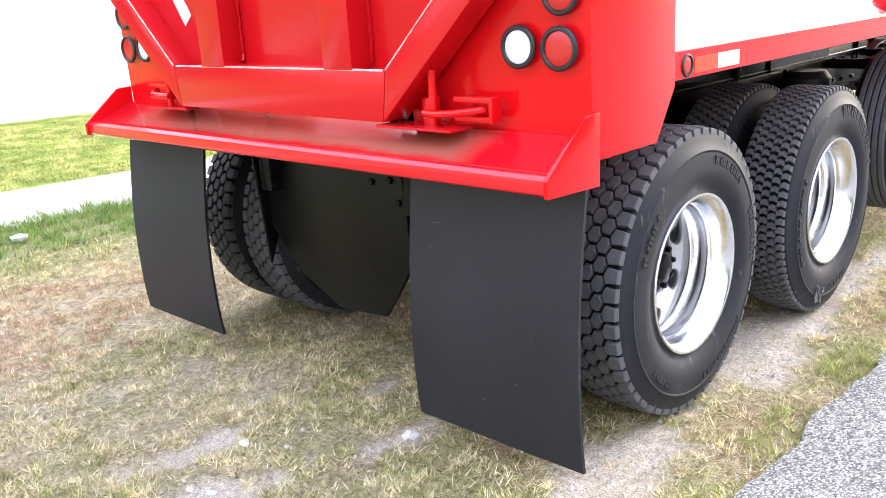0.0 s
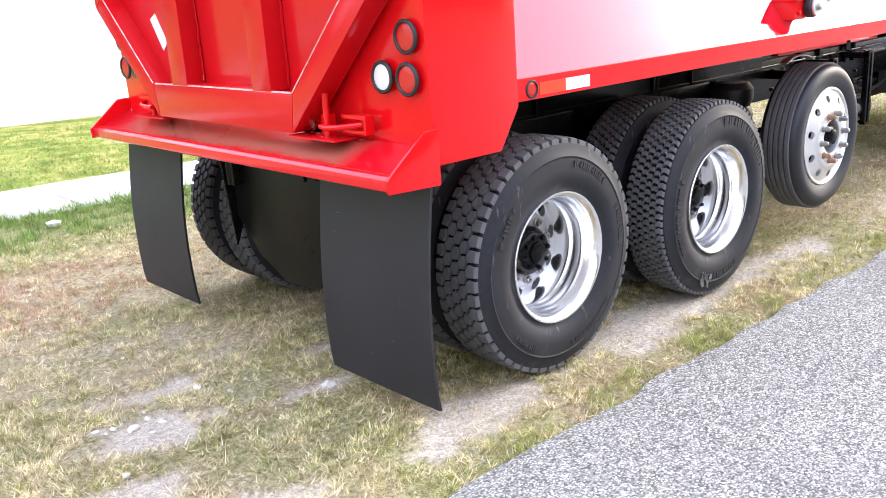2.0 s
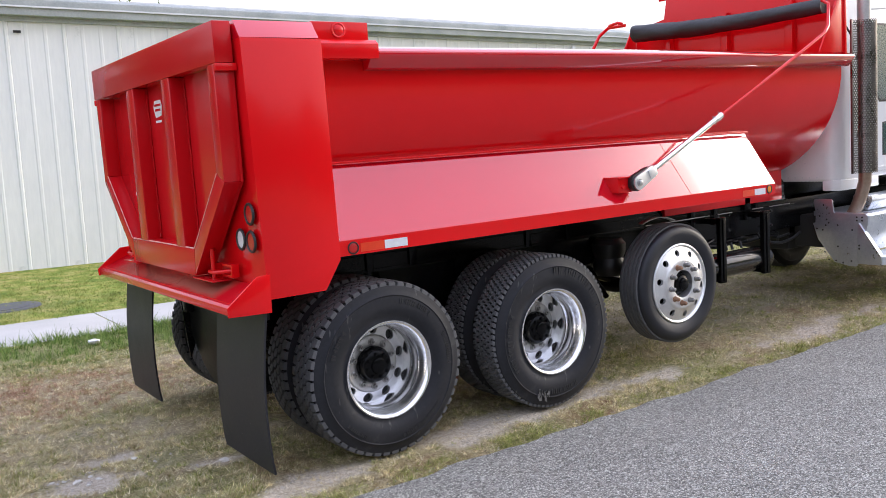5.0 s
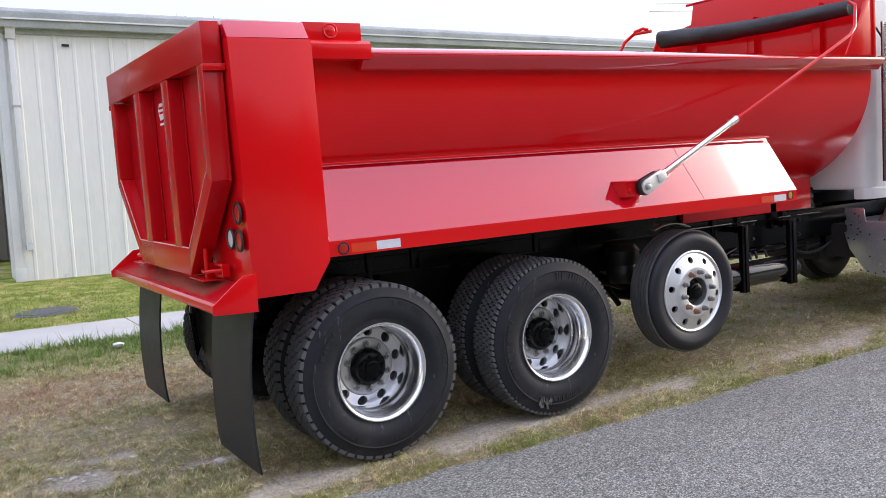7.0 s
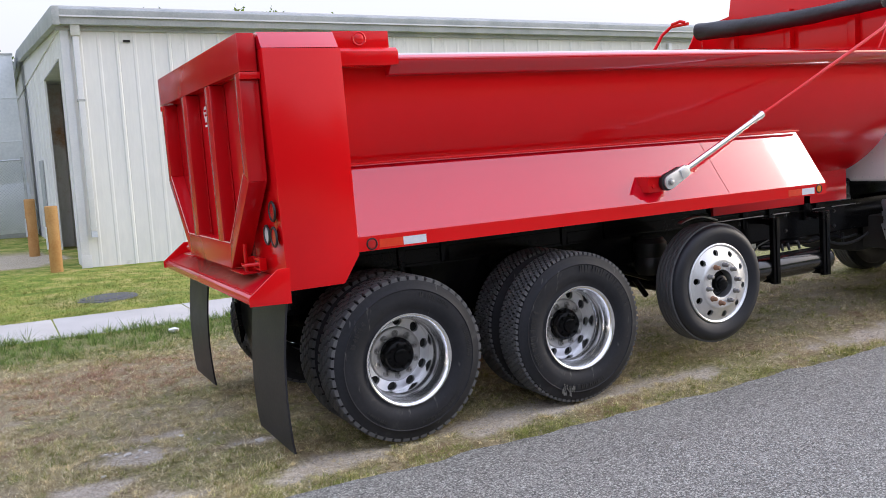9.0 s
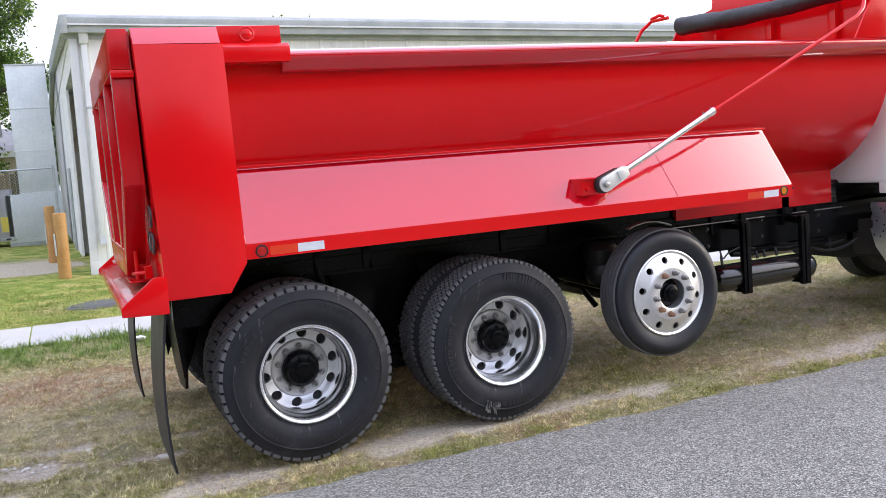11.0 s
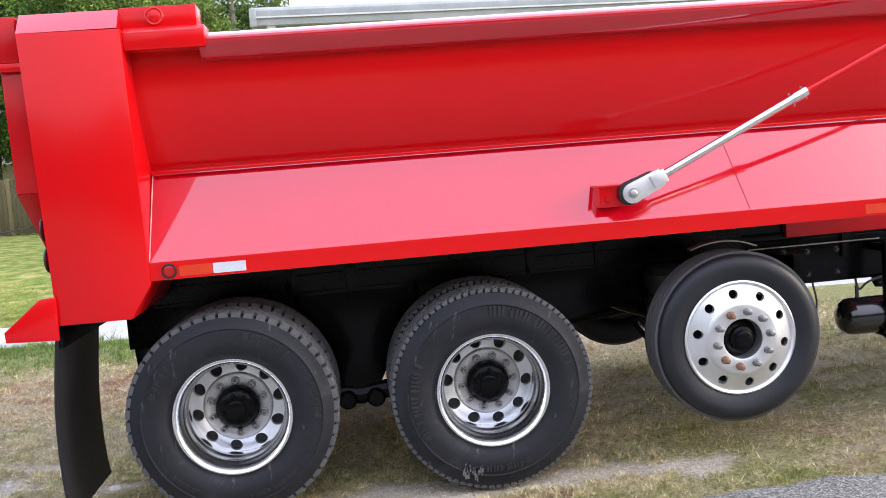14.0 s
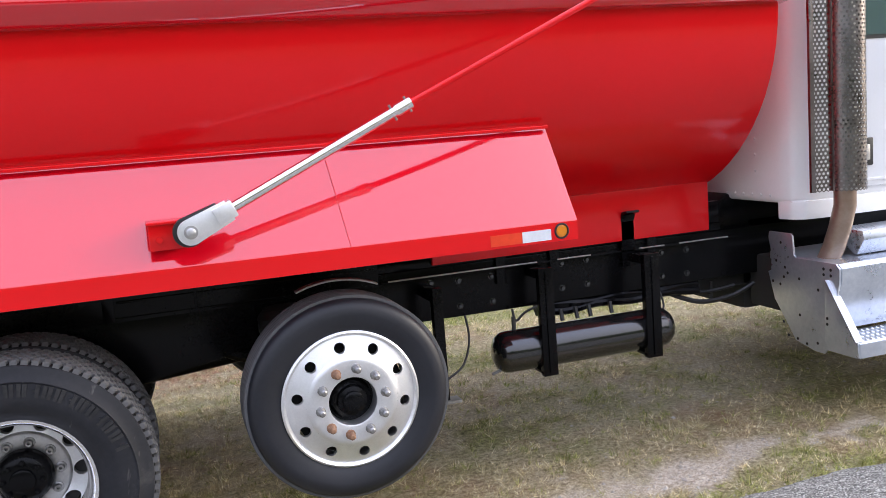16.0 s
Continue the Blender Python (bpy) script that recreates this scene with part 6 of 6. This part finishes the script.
# trees
def leaf_cloud(centres, radii, count, size, seed, material, name, parent):
    """A crown: leaves on and within many overlapping uneven clumps, each leaf a folded diamond."""
    rng = np.random.RandomState(seed)
    c, r = np.array(centres), np.array(radii)
    w = r[:, 0] * r[:, 1] + r[:, 0] * r[:, 2]
    pick = rng.choice(len(c), count, p=w / w.sum())
    d = rng.normal(size=(count, 3))
    d /= np.linalg.norm(d, axis=1, keepdims=True)
    rad = rng.rand(count) ** 0.42 * np.where(rng.rand(count) < 0.12, 1.5, 1.0)
    rad *= 0.75 + 0.45 * lattice(d[:, 0] * 3 + pick * 1.7, d[:, 2] * 3 + d[:, 1], 0.8, seed)
    p = c[pick] + d * r[pick] * rad[:, None]
    a = rng.normal(size=(count, 3)) + 0.4 * d + np.array([0, 0, -0.35])
    a /= np.linalg.norm(a, axis=1, keepdims=True)
    b = np.cross(a, rng.normal(size=(count, 3)))
    b /= np.linalg.norm(b, axis=1, keepdims=True)
    s = (size * rng.uniform(0.55, 1.3, count))[:, None]
    quad = np.stack([p, p + a * s * 0.55 + b * s * 0.30, p + a * s * 1.1, p + a * s * 0.5 - b * s * 0.30], 1)
    return place(name, raw_mesh(name, quad.reshape(-1, 3), 4, material), parent)


def tree(name, label, loc, h, r, clumps, count, size, seed, material, limbs=7, fork=0.35):
    t = thing(name, label, "tree", loc)
    rng = random.Random(seed)
    bm = bmesh.new()
    path = [(0.25 * noise.noise((k * 0.6, seed, 0)), 0.25 * noise.noise((seed, k * 0.6, 3)), h * 0.72 * k / 9 - 0.2) for k in range(10)]
    tube(bm, path, r, 16, r * 0.35)
    for v in bm.verts:
        f = 1 + 0.16 * noise.noise(v.co * 2.4) + 0.9 * max(0, 0.35 - v.co.z) ** 1.5
        v.co.x, v.co.y = v.co.x * f, v.co.y * f
    part("trunk", bm, BARK, t, angle=80)
    for (cx, cy, cz), (rx, ry, rz) in clumps[:limbs]:
        bm = bmesh.new()
        k = min(8, max(2, int(9 * min(0.95, max(fork, (cz - rz) / (h * 0.72))))))
        s = Vector(path[k])
        e = Vector((cx, cy, cz))
        m1 = s.lerp(e, 0.45) + Vector((rng.uniform(-0.3, 0.3), rng.uniform(-0.3, 0.3), 0.35))
        tube(bm, [s, s.lerp(m1, 0.5) + Vector((0, 0, 0.1)), m1, m1.lerp(e, 0.6), e], r * 0.34, 8, r * 0.07)
        for q in range(4):
            tip = e + Vector((rng.uniform(-1, 1) * rx * 0.8, rng.uniform(-1, 1) * ry * 0.8, rng.uniform(-0.8, 0.8) * rz))
            tube(bm, [m1.lerp(e, 0.5), m1.lerp(e, 0.5).lerp(tip, 0.5) + Vector((0, 0, 0.15)), tip], r * 0.10, 5, r * 0.02)
        part("limb", bm, BARK, t, angle=80)
    leaf_cloud([c for c, _ in clumps], [q for _, q in clumps], count, size, seed, material, "crown", t)
    return t


def clumps(n, cx, cz, wx, wy, wz, seed, rmin=0.9, rmax=1.9):
    rng = random.Random(seed)
    out = []
    for _ in range(n):
        a, u = rng.uniform(0, math.tau), rng.uniform(-1, 1)
        q = rng.uniform(0.35, 1.0)
        s = math.sqrt(1 - u * u)
        r = rng.uniform(rmin, rmax)
        out.append(((cx + wx * q * s * math.cos(a), wy * q * s * math.sin(a), cz + wz * q * u), (r, r, r * rng.uniform(0.55, 0.85))))
    return out


tree("oak_tree", "large dark green oak behind the fence", (-11.8, 28.5, 0.5), 11.0, 0.42, clumps(70, 0.0, 6.6, 4.4, 3.2, 3.8, 1, 0.5, 1.25), 90000, 0.115, 1, LEAF_A, 22, 0.40)
tree("ash_tree", "large green tree with hanging sprays behind the fence", (-8.0, 28.0, 0.45), 10.5, 0.40, clumps(76, 0.5, 6.3, 4.2, 3.0, 3.8, 2, 0.42, 1.12), 86000, 0.115, 2, LEAF_B, 22, 0.40)
tree("oak_tree", "dark green oak in the yard", (-4.0, 33.0, 0.2), 10.5, 0.36, clumps(54, 0.0, 6.0, 3.7, 3.0, 3.9, 3, 0.4, 0.95), 30000, 0.14, 3, LEAF_A, 16, 0.40)
tree("oak_tree", "oak at the yard's edge with glare haze put into its leaf colour", (-16.8, 29.0, 0.4), 11.0, 0.45, clumps(54, 0.2, 5.8, 4.5, 3.4, 4.0, 4, 0.6, 1.5), 66000, 0.14, 4, LEAF_C, 16, 0.38)
tree("shrub_tree", "green shrubby tree behind the grey shed", (-3.9, 27.5, 0.1), 4.6, 0.16, clumps(12, 0.0, 2.9, 1.2, 1.0, 1.3, 6, 0.5, 0.9), 14000, 0.15, 6, LEAF_B, 8, 0.3)
for k, (x, y, h) in enumerate(((4.4, 34.0, 8.7), (6.3, 34.4, 8.3), (8.2, 34.0, 8.8), (10.4, 34.5, 8.7), (12.3, 34.0, 8.4))):
    tree("young_tree", "slender leafy tree top behind the warehouse", (x, y, 0.1), h, 0.10, clumps(9, 0.0, h - 0.9, 0.9, 0.7, 0.75, 30 + k, 0.28, 0.45), 520, 0.20, 30 + k, LEAF_B, 9, 0.7)
for k, (x, y) in enumerate(((30, 9.0), (36, 14.0), (44, 6.0))):
    tree("street_tree", "distant green tree down the road", (x, y, 0.1), 8.5, 0.3, clumps(18, 0.0, 5.2, 3.2, 3.0, 2.6, 40 + k), 9000, 0.34, 40 + k, LEAF_A, 9, 0.35)
# leafy tree line that closes the far side of the place
for k, x in enumerate((-60, -46, -34, -27, 2, 12, 24, 40, 58)):
    tree("distant_tree", "distant tree line beyond the yards", (x, 62 + 5 * math.sin(k * 2.3), 0.1), 9.0, 0.35, clumps(14, 0.0, 5.0, 5.2, 3.0, 3.0, 60 + k, 1.4, 2.6), 5000, 0.55, 60 + k, LEAF_C, 6, 0.3)

# unseen trees added across the road, behind the camera, to darken the paint's reflections
for k in range(19):
    tree("reflection_tree", "added unseen tree that darkens reflections in the truck's side", (-46 + 5.2 * k, -27 - 3 * math.sin(k * 1.9), 0.0), 8.5, 0.3, clumps(22, 0.0, 3.6, 4.4, 2.6, 3.2, 80 + k, 1.3, 2.0), 6000, 0.75, 80 + k, LEAF_A, 6, 0.3)

pole = thing("utility_pole", "weathered wooden utility pole with cross-arm", "utility pole")
pole.matrix_basis = pose(-3.15, 32.0, 0.25, 0, -1.4, 0)
part("pole", tube(bmesh.new(), [(0, 0, -0.2), (0, 0, 5), (0.02, 0, 10.5)], 0.16, 14, 0.11), POLEWOOD, pole)
part("cross_arm", boxed((-1.1, -0.06, 9.4), (1.1, 0.06, 9.52)), POLEWOOD, pole, bevel=0.01)
part("pole_drum", lathe(bmesh.new(), [(0, 0), (0.16, 0.0), (0.17, 0.05), (0.17, 0.6), (0, 0.62)], 18), AC_PAINT, pole, m=pose(0.30, 0, 3.6, 90, 0, 0))
wires = thing("power_lines", "thin dark overhead cables", "cable")
for dy, z in ((0, 5.4), (0.5, 5.1)):
    pts = [(33 + 40 * k / 16, 30 - 24 * k / 16 + dy, 9.4 + (z - 5.4) - 0.8 * math.sin(math.pi * k / 16)) for k in range(17)]
    part("cable", tube(bmesh.new(), pts, 0.012, 5), RINGRUB, wires)

branch = thing("fallen_branch", "dry fallen branch lying by the fence", "branch", (-10.45, 25.0, float(height(-10.45, 25.0))), -3)
part("stem", tube(bmesh.new(), [(-1.3, 0, 0.03), (-0.6, 0.1, 0.10), (0.1, 0.0, 0.14), (0.8, 0.15, 0.22), (1.4, 0.1, 0.50)], 0.045, 8, 0.012), BARK, branch)
for s, e in (((-0.6, 0.1, 0.10), (0.1, -0.2, 0.04)), ((0.1, 0, 0.14), (0.6, -0.2, 0.05)), ((0.8, 0.15, 0.22), (1.5, 0.3, 0.25))):
    part("twig", tube(bmesh.new(), [s, ((s[0] + e[0]) / 2, (s[1] + e[1]) / 2, (s[2] + e[2]) / 2 + 0.06), e], 0.018, 6, 0.006), BARK, branch)
brick = tagged(new("brick", finish(boxed((-0.25, -0.12, 0), (0.25, 0.12, 0.16)), "brick", STONE, 0.02)), "pale stone block lying on the lawn", "stone")
brick.matrix_basis = pose(-6.4, 19.9, float(height(-6.4, 19.9)) - 0.02, 0, 0, 20)
cover_plate = thing("manhole_cover", "dark iron manhole cover sunk in dry lawn", "manhole cover", (-0.87, 7.75, float(height(-0.87, 7.75)) + 0.004))
part("lid", lathe(bmesh.new(), [(0, -0.012), (0.30, -0.012), (0.305, -0.004), (0.33, -0.006), (0.40, -0.004), (0.42, 0.01)], 40), TREAD, cover_plate, m=pose(0, 0, 0, -90, 0, 0))


# ---- slabs, stones, grass ----
rng = random.Random(5)
slab_me = finish(boxed((0.006, 0.0, -0.12), (1.494, 1.40, 0.0)), "slab", CONCRETE, 0.010)
for k in range(-16, 22):
    place("slab", slab_me, pavement, pose(-1.62 + 1.5 * k, 5.10, 0.062 + FALL * (0.5 - (-1.62 + 1.5 * k)) + rng.uniform(-0.004, 0.004), rng.uniform(-0.15, 0.15), math.degrees(FALL) + rng.uniform(-0.15, 0.15), 0))


def stone_mesh(seed, r, flat):
    bm = bmesh.new()
    bmesh.ops.create_icosphere(bm, subdivisions=1, radius=r)
    for v in bm.verts:
        f = 1 + 0.45 * noise.noise(v.co / r * 1.1 + Vector((seed, 0, 0)))
        v.co = Vector((v.co.x * f, v.co.y * f * 0.75, v.co.z * f * flat))
    return finish(bm, "stone", STONE, angle=28)


for k, (x, y, r) in enumerate(((-0.77, 0.69, 0.040), (-1.54, 0.98, 0.034), (-1.46, 1.02, 0.020), (-1.60, 1.03, 0.018), (-1.43, 0.94, 0.022), (-1.66, 1.06, 0.02), (-1.72, 0.62, 0.022), (-1.18, 1.12, 0.026), (-1.50, 0.88, 0.018))):
    o = tagged(new("stone", stone_mesh(k * 3.7, r, 0.42)), "pale limestone chip lying on the bare soil", "stone", group="stones on the verge")
    o.matrix_basis = pose(x, y, float(height(x, y)) + r * 0.16, 0, 0, 40 * k)
lit = tagged(new("litter", stone_mesh(91, 0.07, 0.5)), "crumpled white scrap of paper in the grass", "litter")
lit.matrix_basis = pose(-0.56, 4.62, float(height(-0.56, 4.62)) + 0.03)
lit.data.materials.clear(), lit.data.materials.append(OFFWHITE)


def gravel_field():
    rs = np.random.RandomState(12)
    n = 26000
    x, y = rs.uniform(-3.2, 6.5, n), rs.uniform(-0.42, 1.7, n)
    heap = np.exp(-(((x + 1.52) / 0.24) ** 2 + ((y - 1.00) / 0.12) ** 2))
    keep = rs.rand(n) < bare(x, y) * (0.30 + 0.45 * (y < 0.35)) + heap * 0.9
    near = np.abs(y - road_edge(x) - 0.03) < 0.11 * rs.rand(n)
    keep |= near & (rs.rand(n) < 0.5)
    x, y = x[keep], y[keep]
    z = height(x, y)
    s = rs.uniform(0.0025, 0.0085, len(x)) * (1 + 0.9 * (rs.rand(len(x)) < 0.04 + 0.25 * heap[keep]))
    corner = np.array([(1, 0, 0), (0, 1, 0), (-1, 0, 0), (0, -1, 0), (0, 0, 0.75), (0, 0, -0.5)], float)
    tri = [(0, 1, 4), (1, 2, 4), (2, 3, 4), (3, 0, 4)]
    jit = corner[None] * (1 + 0.45 * (rs.rand(len(x), 6, 1) - 0.5)) * s[:, None, None]
    a = rs.rand(len(x)) * math.tau
    rx = jit[..., 0] * np.cos(a)[:, None] - jit[..., 1] * np.sin(a)[:, None]
    ry = jit[..., 0] * np.sin(a)[:, None] + jit[..., 1] * np.cos(a)[:, None]
    p = np.stack([rx + x[:, None], ry + y[:, None], jit[..., 2] + z[:, None] + 0.001], -1)
    return raw_mesh("gravel", p[:, np.array(tri).ravel()].reshape(-1, 3), 3, GRAVEL)


tagged(new("gravel", gravel_field()), "loose pale gravel on the bare wheel track", "gravel", kind="stuff")


def blades(name, x, y, length, width, lean, seed, material, label, lift=0.0, each=9, spread=0.018):
    """Small tufts: each grows a few thin bent blades outwards from its root."""
    rs = np.random.RandomState(seed)
    m = len(x)
    size = np.repeat(rs.uniform(0.6, 1.35, m), each)
    x, y = np.repeat(x, each), np.repeat(y, each)
    n = len(x)
    a = rs.rand(n) * math.tau
    off = spread * size * rs.rand(n)
    x, y = x + np.cos(a) * off, y + np.sin(a) * off
    a = a + rs.normal(0, 0.9, n)
    ln = length * size * rs.uniform(0.5, 1.2, n)
    tilt = np.clip(rs.normal(lean, 0.32, n), 0.05, 1.48)
    d = np.stack([np.cos(a) * np.sin(tilt), np.sin(a) * np.sin(tilt), np.cos(tilt)], -1)
    b = a + math.pi / 2 + rs.normal(0, 0.7, n)
    side = np.stack([np.cos(b), np.sin(b), 0 * b], -1) * (width * rs.uniform(0.6, 1.3, n))[:, None]
    p = np.stack([x, y, height(x, y) - 0.002 + lift], -1)
    tip = p + d * ln[:, None]
    tri = np.stack([p - side * 0.5, p + side * 0.5, tip], 1)
    return tagged(new(name, raw_mesh(name, tri.reshape(-1, 3), 3, material)), label, "grass", kind="stuff")


def scatter(n, x0, x1, y0, y1, chance, seed, over=-0.005):
    rs = np.random.RandomState(seed)
    x, y = rs.uniform(x0, x1, n), rs.uniform(y0, y1, n)
    k = (rs.rand(n) < chance(x, y)) & (y > road_edge(x) - over)
    return x[k], y[k]


full = lambda x, y: (1 - bare(x, y)) ** 1.4  # noqa: E731
tuft = lambda x, y: 0.15 + 0.85 * ease(lattice(x, y, 0.13, 77), 0.38, 0.62)  # noqa: E731
NEAR, MIDDLE = (-3.4, 2.2, -0.42, 4.3), (2.2, 9.5, -0.42, 4.3)
X, Y = scatter(84000, *NEAR, lambda x, y: (full(x, y) + 0.06) * (1 - 0.55 * green(x, y)) * (1 - 0.7 * rusty(x, y)) * tuft(x, y), 101)
blades("dry_grass", X, Y, 0.040, 0.0042, 1.15, 1, GRASS_DRY, "short dry straw-coloured grass")
X, Y = scatter(30000, *MIDDLE, lambda x, y: (full(x, y) + 0.06) * (1 - 0.55 * green(x, y)) * tuft(x, y), 102)
blades("dry_grass", X, Y, 0.045, 0.0044, 1.1, 2, GRASS_DRY, "short dry straw-coloured grass", each=8)
X, Y = scatter(52000, *NEAR, lambda x, y: full(x, y) * (0.10 + 0.80 * green(x, y)) * tuft(x, y), 103)
blades("green_grass", X, Y, 0.036, 0.0042, 0.95, 3, GRASS_GREEN, "short green grass in patches")
X, Y = scatter(26000, *MIDDLE, lambda x, y: full(x, y) * (0.14 + 0.80 * green(x, y)) * tuft(x, y), 104)
blades("green_grass", X, Y, 0.046, 0.0046, 0.85, 4, GRASS_GREEN, "short green grass in patches", each=8)
X, Y = scatter(34000, -6.0, 2.6, 1.9, 4.2, lambda x, y: rusty(x, y) * full(x, y) * tuft(x, y), 105)
blades("dead_grass", X, Y, 0.038, 0.0046, 1.2, 5, GRASS_RED, "dead brown trampled grass", each=8)
X, Y = scatter(24000, -9.0, 4.5, 3.7, 5.16, lambda x, y: ease(y, 3.7, 4.7) * tuft(x, y), 106)
blades("lush_grass", X, Y, 0.072, 0.0055, 0.70, 6, GRASS_LUSH, "taller lush grass along the sidewalk", each=7, spread=0.03)
X, Y = scatter(900, -9.0, 4.5, 4.9, 5.16, lambda x, y: ease(lattice(x, y, 0.5, 88), 0.4, 0.7), 107)
blades("lush_grass", X, Y, 0.13, 0.007, 0.75, 7, GRASS_LUSH, "taller lush grass along the sidewalk", 0.02, each=7, spread=0.03)
X, Y = scatter(24000, -9.0, 5.0, 6.46, 11.6, lambda x, y: ease(-y, -11.6, -7.0) * 0.9 + 0.1, 108)
blades("lawn_grass", X, Y, 0.045, 0.007, 0.85, 8, GRASS_LAWN, "mown green lawn", each=7, spread=0.04)
# ragged fringe creeping over the edge of the asphalt
X, Y = scatter(9000, -3.4, 9.0, -0.50, -0.22, lambda x, y: (0.25 + 0.75 * green(x, -0.27 + 0 * y)) * ease(lattice(x, y, 0.16, 91), 0.42, 0.66), 109, 0.055)
blades("fringe_grass", X, Y, 0.050, 0.0038, 1.05, 9, GRASS_GREEN, "low grass creeping over the asphalt edge", 0.006, each=7)
